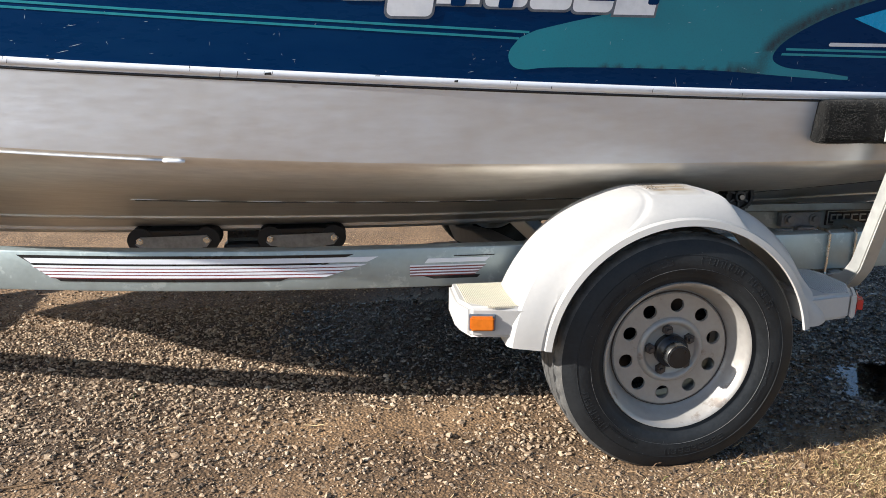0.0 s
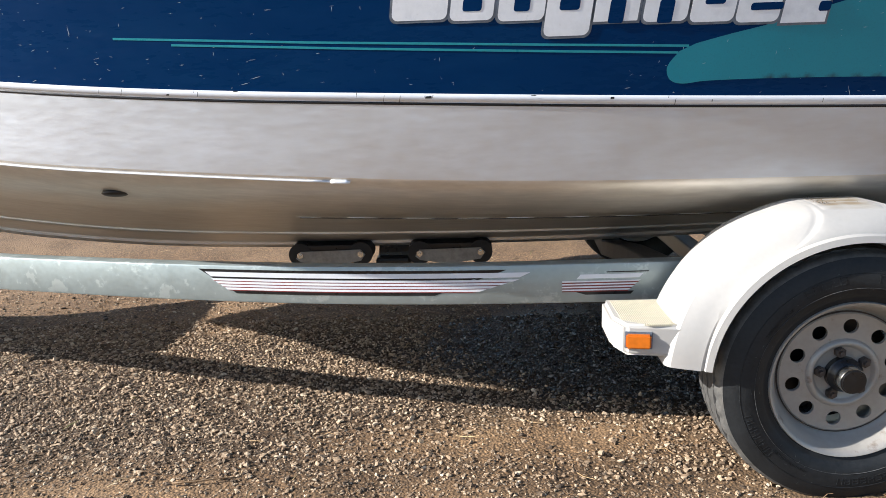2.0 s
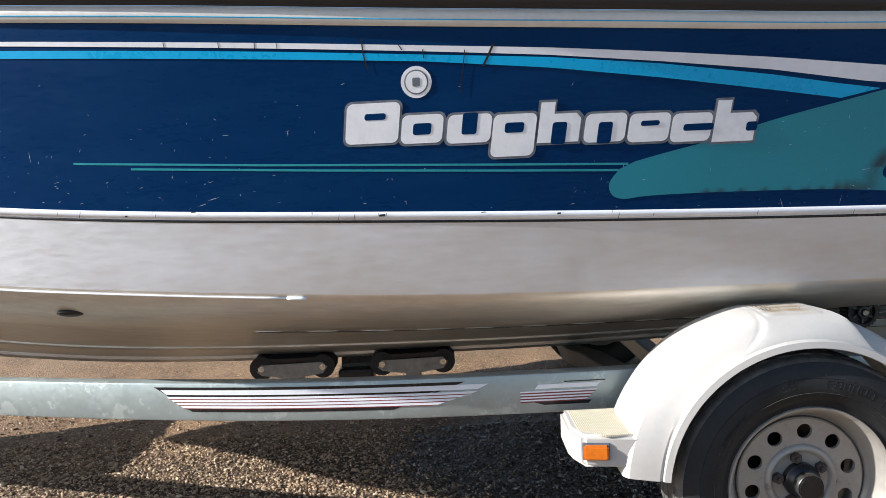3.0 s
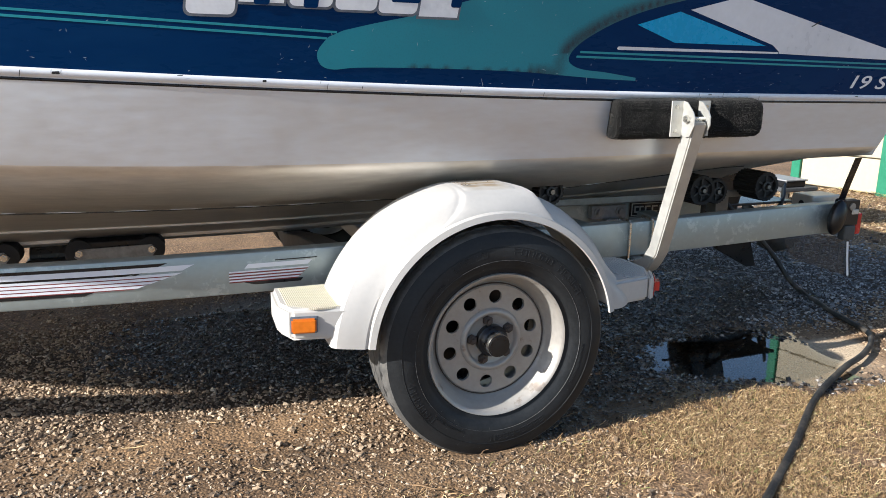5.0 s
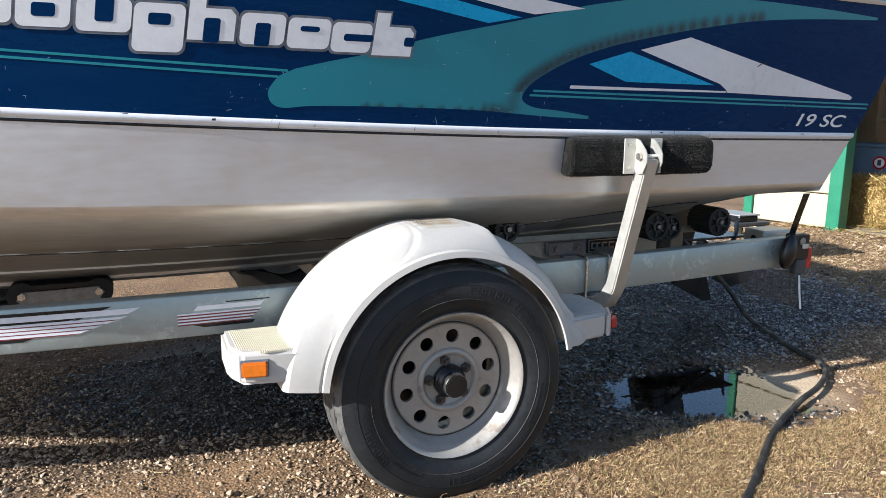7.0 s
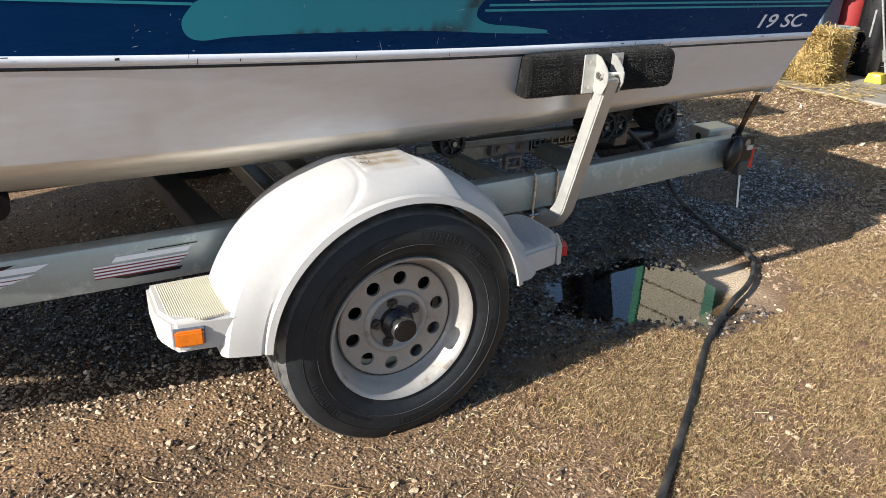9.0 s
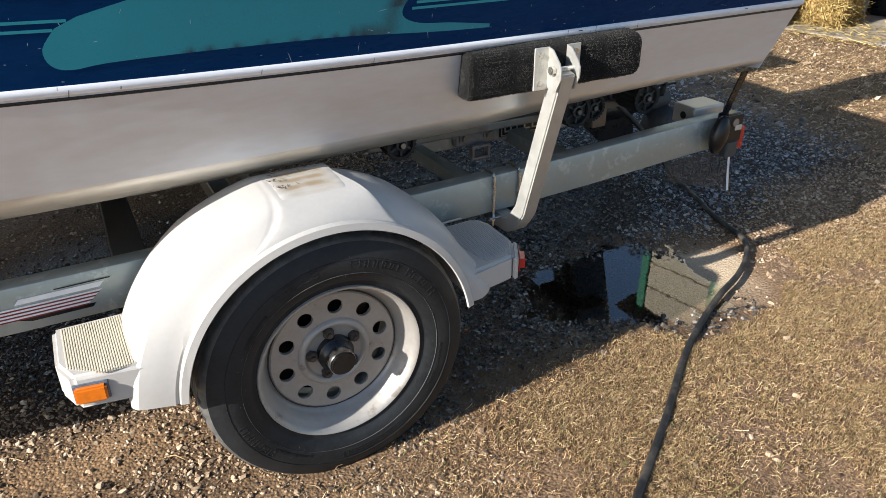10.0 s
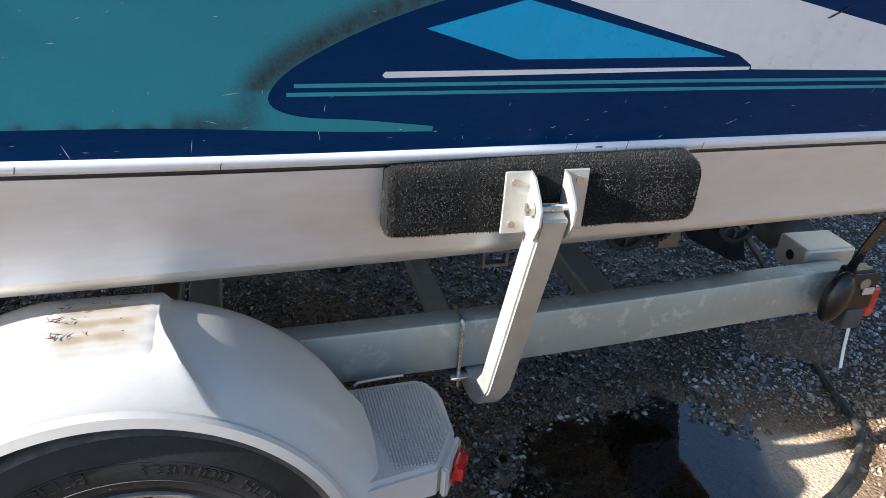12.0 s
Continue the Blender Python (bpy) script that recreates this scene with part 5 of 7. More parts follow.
for x, z, w, h in ((1.325, 0.378, 0.030, 0.036), (1.372, 0.372, 0.030, 0.038), (1.452, 0.355, 0.034, 0.044), (1.500, 0.346, 0.034, 0.048), (1.545, 0.336, 0.022, 0.050)):
    bar = bm_join(bm_box(x, x + w, ty(yt - 0.0150), ty(yt - 0.0118), z + h - 0.004, z + h), bm_box(x, x + 0.004, ty(yt - 0.0150), ty(yt - 0.0118), z, z + h - 0.004), bm_box(x + 0.004, x + w, ty(yt - 0.0150), ty(yt - 0.0118), z, z + 0.004))
    part("embossed_bar", bar, M_DARKSTEEL, holder)
ratchet = thing("ratchet_strap", "black ratchet tie-down strap hooked to the trailer's rear end", "strap", at=(1.520, yt - 0.01, 0.535))
bm = bmesh.new()
bmesh.ops.create_uvsphere(bm, u_segments=20, v_segments=12, radius=1, matrix=Matrix.LocRotScale((-0.040, -0.034, -0.030), Euler((0.0, 0.22, 0)), (0.034, 0.026, 0.066)))
part("handle", bm, M_BLACK, ratchet, "shiny black ratchet handle", smooth=True)
part("side_plate", bm_box(-0.028, 0.050, -0.046, -0.040, -0.060, 0.032, 0.002, 1), M_BLACK, ratchet)
part("ratchet_body", bm_box(-0.020, 0.050, -0.038, 0.006, -0.055, 0.034, 0.008), M_BLACK, ratchet)
part("spool", bm_cyl((0.012, -0.050, 0.008), (0.012, 0.008, 0.008), 0.014, 16), M_STEEL, ratchet)
part("pawl", bm_box(0.012, 0.042, -0.052, -0.046, -0.020, -0.002, 0.002, 1), M_POST, ratchet, "pale stamped pawl")
part("tail_block", bm_box(-0.004, 0.048, -0.044, -0.012, -0.118, -0.062, 0.006), M_DARKSTEEL, ratchet)
part("webbing", bm_bar([(0.005, 0.0, 0.015), (-0.015, -0.040, 0.10), (-0.030, -0.080, 0.19)], 0.030, 0.004, 0.001), M_BLACK, ratchet, "taut black webbing")

# ---- outboard motor ----
motor = thing("outboard_motor", "dark outboard motor hung on the boat's transom, leg down", "outboard motor", at=(1.75, YC, 0))
bm = bm_box(-0.08, 0.38, -0.17, 0.17, 1.06, 1.56, 0.08, 4)
part("cowl", bm, M_BLACK, motor, "glossy black cowl", smooth=40)
bm = bm_box(0.0, 0.225, -0.095, 0.095, 0.32, 1.10, 0.035, 3)
for v in bm.verts:
    v.co.x -= 0.17 * max(0.0, (1.0 - v.co.z) / 0.64)
part("midsection", bm, M_BLACK, motor, smooth=40)
part("clamp_bracket", bm_box(-0.14, 0.06, -0.16, 0.16, 0.66, 1.08, 0.015), M_BLACK, motor)
part("cavitation_plate", bm_box(-0.15, 0.38, -0.10, 0.10, 0.385, 0.397, 0.004), M_BLACK, motor)
bm = bmesh.new()
bmesh.ops.create_uvsphere(bm, u_segments=24, v_segments=14, radius=1, matrix=Matrix.LocRotScale((0.06, 0, 0.29), None, (0.27, 0.055, 0.058)))
part("gearcase", bm, M_BLACK, motor, smooth=True)
bm = bmesh.new()
f = bm.faces.new([bm.verts.new((x, -0.007, z)) for x, z in ((-0.13, 0.285), (0.205, 0.285), (0.235, 0.150), (0.272, 0.046), (0.215, 0.044), (0.01, 0.152))])
ext = bmesh.ops.extrude_face_region(bm, geom=[f])
for v in [g for g in ext["geom"] if isinstance(g, bmesh.types.BMVert)]:
    v.co.y += 0.014
part("skeg", bm, M_BLACK, motor)
prop = part("propeller", bm_cyl((0.28, 0, 0.29), (0.42, 0, 0.29), 0.05, 24, 0.04), M_DARKSTEEL, motor, "dull dark metal propeller", smooth=40)
for k in range(3):
    bm = bmesh.new()
    f = bm.faces.new([bm.verts.new((x, y, z)) for x, y, z in ((0.30, -0.02, 0.04), (0.40, 0.02, 0.04), (0.415, 0.09, 0.12), (0.38, 0.06, 0.18), (0.31, -0.03, 0.175), (0.28, -0.08, 0.11))])
    bmesh.ops.triangulate(bm, faces=[f])
    ext = bmesh.ops.extrude_face_region(bm, geom=bm.faces[:])
    for v in [g for g in ext["geom"] if isinstance(g, bmesh.types.BMVert)]:
        v.co.x += 0.006
    bmesh.ops.transform(bm, matrix=Matrix.Translation((0, 0, 0.29)) @ Matrix.Rotation(2.094 * k + 0.5, 4, "X"), verts=bm.verts[:])
    part("blade", bm, M_DARKSTEEL, prop, smooth=True)

# ---- ground ----
def hash_noise(x, y, seed):
    """Smooth value noise on arrays."""
    xi, yi = np.floor(x).astype(np.int64), np.floor(y).astype(np.int64)
    fx, fy = x - xi, y - yi
    fx, fy = fx * fx * (3 - 2 * fx), fy * fy * (3 - 2 * fy)

    def h(a, b):
        n = (a * 374761393 + b * 668265263 + seed * 974711) & 0x7FFFFFFF
        n = ((n ^ (n >> 13)) * 1274126177) & 0x7FFFFFFF
        return ((n ^ (n >> 16)) & 0xFFFF) / 65535.0
    return (h(xi, yi) * (1 - fx) + h(xi + 1, yi) * fx) * (1 - fy) + (h(xi, yi + 1) * (1 - fx) + h(xi + 1, yi + 1) * fx) * fy


PUD = (1.20, 0.055)


def puddle_field(x, y):
    """About 0 at the puddle's middle and 1 at its shore."""
    dx, dy = x - PUD[0], y - PUD[1]
    c, s = math.cos(0.12), math.sin(0.12)
    a, b = dx * c - dy * s, dx * s + dy * c
    b = b + 0.10 * np.clip(a, -0.4, 0.6)
    r = np.hypot(a / 0.52, b / 0.27)
    return r + 0.35 * (hash_noise(x * 6, y * 6, 5) - 0.5) + 0.16 * (hash_noise(x * 19, y * 19, 6) - 0.5)


def ground_z(x, y):
    z = 0.012 * (hash_noise(x * 1.1, y * 1.1, 1) - 0.5) + 0.009 * (hash_noise(x * 4.5, y * 4.5, 2) - 0.5) + 0.005 * (hash_noise(x * 17, y * 17, 3) - 0.5) + 0.004 * (hash_noise(x * 45, y * 45, 4) - 0.5)
    far = np.clip((np.hypot(x, y) - 6) / 6, 0, 1)
    r = puddle_field(x, y)
    dip = np.clip(1.35 - r, 0, 1)
    rut = sum(np.exp(-((x - 0.01) / 0.13) ** 2 - ((y - yw) / 0.12) ** 2) for yw in (-0.2, 2.1))
    return (z - 0.006 * rut) * (1 - 0.8 * far) * np.clip(0.35 + (r - 0.8), 0.35, 1) - 0.006 * rut - 0.045 * np.clip(x - 3.0, 0, 7) - 0.022 * dip * dip * (3 - 2 * dip)


def growing(lo, hi, step, reach):
    """Even steps from lo to hi, then ever longer ones out to reach."""
    mid = list(np.arange(lo, hi, step))
    out, s, v = [], step, mid[-1]
    while v < reach:
        s *= 1.22
        v += s
        out.append(v)
    back, s, v = [], step, mid[0]
    while v > -reach:
        s *= 1.22
        v -= s
        back.append(v)
    return np.array(back[::-1] + mid + out)


GX, GY = growing(-3.6, 4.2, 0.026, 400), growing(-1.9, 3.2, 0.026, 400)
XX, YY = np.meshgrid(GX, GY, indexing="ij")
ZZ = ground_z(XX, YY)
nx, ny = len(GX), len(GY)
idx = np.arange(nx * ny).reshape(nx, ny)
quads = np.stack([idx[:-1, :-1], idx[1:, :-1], idx[1:, 1:], idx[:-1, 1:]], -1).reshape(-1, 4)


def mesh_arrays(name, verts, faces):
    me = bpy.data.meshes.new(name)
    verts, faces = np.asarray(verts, np.float32), np.asarray(faces, np.int32)
    me.vertices.add(len(verts))
    me.vertices.foreach_set("co", verts.ravel())
    k = faces.shape[1]
    me.loops.add(faces.size)
    me.loops.foreach_set("vertex_index", faces.ravel())
    me.polygons.add(len(faces))
    me.polygons.foreach_set("loop_start", np.arange(0, faces.size, k, dtype=np.int32))
    me.polygons.foreach_set("loop_total", np.full(len(faces), k, np.int32))
    me.update(calc_edges=True)
    return me


def ground_material():
    m = bpy.data.materials.new("gravelly_earth")
    m.use_nodes = True
    n, l = m.node_tree.nodes, m.node_tree.links
    b = n["Principled BSDF"]
    co = n.new("ShaderNodeTexCoord")

    def noise_tex(scale, detail, rough=0.6):
        t = n.new("ShaderNodeTexNoise")
        t.inputs["Scale"].default_value, t.inputs["Detail"].default_value, t.inputs["Roughness"].default_value = scale, detail, rough
        l.new(co.outputs["Object"], t.inputs["Vector"])
        return t

    def ramp(src, stops):
        r = n.new("ShaderNodeValToRGB")
        while len(r.color_ramp.elements) < len(stops):
            r.color_ramp.elements.new(0.5)
        for e, (p, c) in zip(r.color_ramp.elements, stops):
            e.position, e.color = p, (*c, 1)
        l.new(src, r.inputs[0])
        return r.outputs[0]

    def mix(a, c, f, blend="MIX"):
        x = n.new("ShaderNodeMix")
        x.data_type, x.blend_type = "RGBA", blend
        for sock, val in (("A", a), ("B", c)):
            if isinstance(val, tuple):
                x.inputs[sock].default_value = (*val, 1)
            else:
                l.new(val, x.inputs[sock])
        if isinstance(f, float):
            x.inputs["Factor"].default_value = f
        else:
            l.new(f, x.inputs["Factor"])
        return x.outputs["Result"]

    big = noise_tex(1.3, 6)
    earth = ramp(big.outputs["Fac"], [(0.3, (0.24, 0.150, 0.078)), (0.55, (0.355, 0.230, 0.125)), (0.75, (0.465, 0.320, 0.186))])
    fine = noise_tex(130, 5)
    earth = mix(earth, ramp(fine.outputs["Fac"], [(0.3, (0.35, 0.33, 0.3)), (0.7, (1.25, 1.2, 1.1))]), 0.8, "MULTIPLY")
    vo = n.new("ShaderNodeTexVoronoi")
    vo.inputs["Scale"].default_value = 120
    l.new(co.outputs["Object"], vo.inputs["Vector"])
    sep = n.new("ShaderNodeSeparateColor")
    l.new(vo.outputs["Color"], sep.inputs[0])
    grit = ramp(sep.outputs[0], [(0.0, (0.35, 0.33, 0.31)), (0.45, (0.80, 0.78, 0.76)), (0.85, (1.25, 1.2, 1.12)), (1.0, (1.9, 1.85, 1.75))])
    # Grit cells darken to their edges: crevice shade put into the colour.
    hsv = ramp(vo.outputs["Distance"], [(0.0, (1.1, 1.1, 1.1)), (0.45, (0.85, 0.84, 0.83)), (0.75, (0.22, 0.21, 0.20))])
    patch = noise_tex(2.2, 4)
    soft_earth = n.new("ShaderNodeMapRange")
    soft_earth.inputs["From Min"].default_value, soft_earth.inputs["From Max"].default_value = 0.42, 0.62
    soft_earth.inputs["To Min"].default_value, soft_earth.inputs["To Max"].default_value = 0.75, 0.3
    l.new(patch.outputs["Fac"], soft_earth.inputs["Value"])
    earth = mix(earth, mix(grit, hsv, 1.0, "MULTIPLY"), soft_earth.outputs[0], "MULTIPLY")
    # Shade between the loose stones is darkened into the earth colour.
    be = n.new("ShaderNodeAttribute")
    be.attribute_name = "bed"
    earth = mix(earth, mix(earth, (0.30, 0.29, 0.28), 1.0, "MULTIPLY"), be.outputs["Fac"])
    tu = n.new("ShaderNodeAttribute")
    tu.attribute_name = "turf"
    earth = mix(earth, ramp(fine.outputs["Fac"], [(0.3, (0.075, 0.045, 0.026)), (0.7, (0.33, 0.210, 0.115))]), tu.outputs["Fac"])
    gr = n.new("ShaderNodeAttribute")
    gr.attribute_name = "grey"
    # Bluish tint puts the shade behind the boat into the earth colour.
    earth = mix(earth, mix(earth, (0.62, 0.76, 1.05), 1.0, "MULTIPLY"), gr.outputs["Fac"])
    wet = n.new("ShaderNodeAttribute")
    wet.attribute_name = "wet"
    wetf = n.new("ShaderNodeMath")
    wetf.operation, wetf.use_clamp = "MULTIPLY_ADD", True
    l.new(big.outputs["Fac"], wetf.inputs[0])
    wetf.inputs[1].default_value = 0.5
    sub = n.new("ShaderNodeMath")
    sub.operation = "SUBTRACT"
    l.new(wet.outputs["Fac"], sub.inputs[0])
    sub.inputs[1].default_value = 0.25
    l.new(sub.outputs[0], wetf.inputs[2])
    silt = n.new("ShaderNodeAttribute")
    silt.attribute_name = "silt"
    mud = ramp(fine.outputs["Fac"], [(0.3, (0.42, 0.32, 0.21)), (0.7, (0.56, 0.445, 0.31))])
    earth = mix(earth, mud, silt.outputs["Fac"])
    # Wet ground darkens; the mask also carries the boat's painted shade.
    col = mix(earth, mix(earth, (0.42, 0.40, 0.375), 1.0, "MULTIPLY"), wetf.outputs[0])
    l.new(col, b.inputs["Base Color"])
    rg = n.new("ShaderNodeMapRange")
    rg.inputs["To Min"].default_value, rg.inputs["To Max"].default_value = 0.92, 0.42
    l.new(wetf.outputs[0], rg.inputs["Value"])
    l.new(rg.outputs[0], b.inputs["Roughness"])
    bp = n.new("ShaderNodeBump")
    bp.inputs["Strength"].default_value, bp.inputs["Distance"].default_value = 0.55, 0.005
    inv = n.new("ShaderNodeMath")
    inv.operation = "MULTIPLY_ADD"
    inv.inputs[1].default_value = -1.2
    l.new(vo.outputs["Distance"], inv.inputs[0])
    l.new(fine.outputs["Fac"], inv.inputs[2])
    l.new(inv.outputs[0], bp.inputs["Height"])
    l.new(bp.outputs[0], b.inputs["Normal"])
    return m


def wet_shade_field(x, y):
    """Hose water round the puddle, and the boat's shade darkened into the ground."""
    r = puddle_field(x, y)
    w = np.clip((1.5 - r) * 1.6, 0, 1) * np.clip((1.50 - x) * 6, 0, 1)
    # Under the hull the ground is darkened for the boat's shade.
    hull_shade = np.clip(1.3 - np.hypot((x - 0.40) / 1.35, (y - 0.82) / 0.62), 0, 1)
    # Wet ground by the tyre, its edge painted along the boat's cast shadow.
    soaked_shade = np.clip(1.35 - np.hypot((x - 0.66) / 0.62, (y + 0.02) / 0.34), 0, 1) * np.clip((y + 0.335 - 0.16 * (x - 0.4) + 0.07 * (hash_noise(x * 7, y * 7, 91) - 0.5)) * 9, 0, 1)
    return np.clip(np.maximum(np.maximum(w, hull_shade * 2.2), soaked_shade * 2.5), 0, 1)


def grey_field(x, y):
    """Crushed grey stone, and a painted shade tint, under and behind the boat; tan pit gravel and soil elsewhere."""
    return np.clip((y - 0.22 - 0.10 * np.clip(x - 2.0, 0, 9) + 0.25 * (hash_noise(x * 1.7, y * 1.7, 31) - 0.5)) * 4, 0, 1) * np.clip((3.3 + 0.35 * y - x) * 1.2, 0, 1) * np.clip((x - 0.7) * 1.3, 0, 0.9)


def bare_earth(x, y):
    """Where tyres and feet have pressed the stones in: little loose gravel there."""
    n1 = 0.35 * (hash_noise(x * 4, y * 4, 81) - 0.5)
    n2 = 0.5 * (hash_noise(x * 2.3, y * 2.3, 82) - 0.5)
    open_side = np.clip((0.06 - 0.02 * (x + 1.0) - y + 0.45 * n2) * 2.0, 0, 0.72) * np.clip((x + 2.9) * 1.5, 0, 1) * np.clip((0.35 - x) * 1.6, 0.35, 1)
    ruts = np.exp(-(((x + 0.72) / 0.58) ** 2 + ((y - 0.01) / 0.17) ** 2)) * (0.85 + n1) + np.exp(-(((x - 1.1) / 1.0) ** 2 + ((y + 0.70) / 0.45) ** 2)) * 0.45
    return np.maximum(ruts, open_side * (0.95 + n1)) * (1 - 0.85 * wet_shade_field(x, y))


def gap_shade_field(x, y):
    """Loose gravel lying thick; shade between its stones is painted into the ground."""
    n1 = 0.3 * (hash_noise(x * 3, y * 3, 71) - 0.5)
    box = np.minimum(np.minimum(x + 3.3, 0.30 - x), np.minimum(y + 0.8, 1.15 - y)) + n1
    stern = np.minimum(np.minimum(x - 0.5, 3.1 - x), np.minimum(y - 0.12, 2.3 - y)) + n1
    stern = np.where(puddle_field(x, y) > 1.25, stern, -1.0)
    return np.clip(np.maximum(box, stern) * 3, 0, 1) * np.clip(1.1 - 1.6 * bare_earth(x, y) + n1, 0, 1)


def turf_field(x, y):
    """Trodden dry turf on the open side of the puddle."""
    n1 = 0.9 * (hash_noise(x * 0.9, y * 0.9, 41) - 0.5) + 0.4 * (hash_noise(x * 2.7, y * 2.7, 42) - 0.5)
    end = np.clip((3.1 - x + n1) * 1.3, 0, 1) * np.clip((y + 1.12 + 0.15 * n1) * 4, 0, 1)
    return np.clip((x + 0.05 + 0.5 * n1) * 1.6, 0, 1) * np.clip((-0.20 - y + 0.16 * (x - 0.5)) * 6, 0, 1) * end


def silt_field(x, y):
    """Fine pale mud washed out at the dry end of the puddle, and a film of it on the puddle's floor."""
    d = np.hypot((x - 1.53) / 0.15, (y + 0.01) / 0.13) + 0.5 * (hash_noise(x * 9, y * 9, 33) - 0.5) + 0.25 * (hash_noise(x * 30, y * 30, 34) - 0.5)
    film = 0.42 * np.clip((1.1 - puddle_field(x, y)) * 3, 0, 1) * (0.6 + 0.8 * hash_noise(x * 12, y * 12, 35))
    return np.maximum(np.clip((1.15 - d) * 3.5, 0, 1), film)


me = mesh_arrays("ground", np.stack([XX, YY, ZZ], -1).reshape(-1, 3), quads)
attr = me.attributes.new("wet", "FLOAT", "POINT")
attr.data.foreach_set("value", wet_shade_field(XX, YY).ravel().astype(np.float32))
attr = me.attributes.new("silt", "FLOAT", "POINT")
attr.data.foreach_set("value", silt_field(XX, YY).ravel().astype(np.float32))
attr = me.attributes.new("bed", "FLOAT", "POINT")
attr.data.foreach_set("value", gap_shade_field(XX, YY).ravel().astype(np.float32))
attr = me.attributes.new("turf", "FLOAT", "POINT")
attr.data.foreach_set("value", turf_field(XX, YY).ravel().astype(np.float32))
attr = me.attributes.new("grey", "FLOAT", "POINT")
attr.data.foreach_set("value", grey_field(XX, YY).ravel().astype(np.float32))
me.materials.append(ground_material())
me.shade_smooth()
tagged(new("ground", me), "tan gravelly earth with wet and shade-darkened patches and dry grass", "ground", kind="structure")

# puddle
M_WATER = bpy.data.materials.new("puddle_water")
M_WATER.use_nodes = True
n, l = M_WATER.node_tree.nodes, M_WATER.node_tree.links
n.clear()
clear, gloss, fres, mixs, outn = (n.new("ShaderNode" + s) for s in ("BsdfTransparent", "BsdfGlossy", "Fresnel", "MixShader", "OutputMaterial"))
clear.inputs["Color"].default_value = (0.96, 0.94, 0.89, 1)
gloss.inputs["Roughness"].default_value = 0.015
# IOR set well above water's own to strengthen the reflections.
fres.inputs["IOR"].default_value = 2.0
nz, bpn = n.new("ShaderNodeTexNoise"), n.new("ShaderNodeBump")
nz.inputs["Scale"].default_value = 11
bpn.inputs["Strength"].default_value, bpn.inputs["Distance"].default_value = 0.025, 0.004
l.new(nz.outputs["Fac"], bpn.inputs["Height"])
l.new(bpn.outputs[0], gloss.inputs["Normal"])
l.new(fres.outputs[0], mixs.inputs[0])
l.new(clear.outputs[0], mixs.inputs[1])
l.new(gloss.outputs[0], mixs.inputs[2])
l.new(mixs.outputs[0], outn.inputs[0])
px, py = np.meshgrid(np.arange(0.4, 1.76, 0.01), np.arange(-0.5, 0.65, 0.01), indexing="ij")
inside = (puddle_field(px, py) < 1.15) & (px > 0.68 + 0.10 * np.clip(0.02 - py, 0, 1) + 0.12 * (hash_noise(px * 8, py * 8, 23) - 0.5) + 0.06 * (hash_noise(px * 25, py * 25, 24) - 0.5)) & (px < 1.475 + 0.22 * py + 0.07 * (hash_noise(px * 9, py * 9, 21) - 0.5) + 0.03 * (hash_noise(px * 25, py * 25, 22) - 0.5))
inside &= ~((hash_noise(px * 42, py * 42, 61) + 0.5 * hash_noise(px * 15, py * 15, 62)) > 1.75 - 0.55 * np.clip(puddle_field(px, py) + 2.2 * np.clip(1.05 - px, 0, 1), 0, 1.45))
pi_ = -np.ones(px.shape, int)
need = np.zeros(px.shape, bool)
cells = inside[:-1, :-1] & inside[1:, :-1] & inside[1:, 1:] & inside[:-1, 1:]
need[:-1, :-1] |= cells
need[1:, :-1] |= cells
need[1:, 1:] |= cells
need[:-1, 1:] |= cells
pi_[need] = np.arange(need.sum())
pv = np.stack([px[need], py[need], np.full(need.sum(), -0.0075)], -1)
ii, jj = np.nonzero(cells)
pq = np.stack([pi_[ii, jj], pi_[ii + 1, jj], pi_[ii + 1, jj + 1], pi_[ii, jj + 1]], -1)
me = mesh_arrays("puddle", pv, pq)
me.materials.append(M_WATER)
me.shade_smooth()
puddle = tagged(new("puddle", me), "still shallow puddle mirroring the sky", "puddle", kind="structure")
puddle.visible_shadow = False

# loose gravel
rng = np.random.default_rng(7)
ICO_V = np.array([(0, 0, 1), *[(0.894 * math.cos(1.2566 * k), 0.894 * math.sin(1.2566 * k), 0.447) for k in range(5)], *[(0.894 * math.cos(1.2566 * k + 0.628), 0.894 * math.sin(1.2566 * k + 0.628), -0.447) for k in range(5)]])
ICO_F = [(0, 1 + k, 1 + (k + 1) % 5) for k in range(5)] + [(1 + k, 6 + k, 1 + (k + 1) % 5) for k in range(5)] + [(6 + k, 6 + (k + 1) % 5, 1 + (k + 1) % 5) for k in range(5)]
ICO_F = np.array(ICO_F)


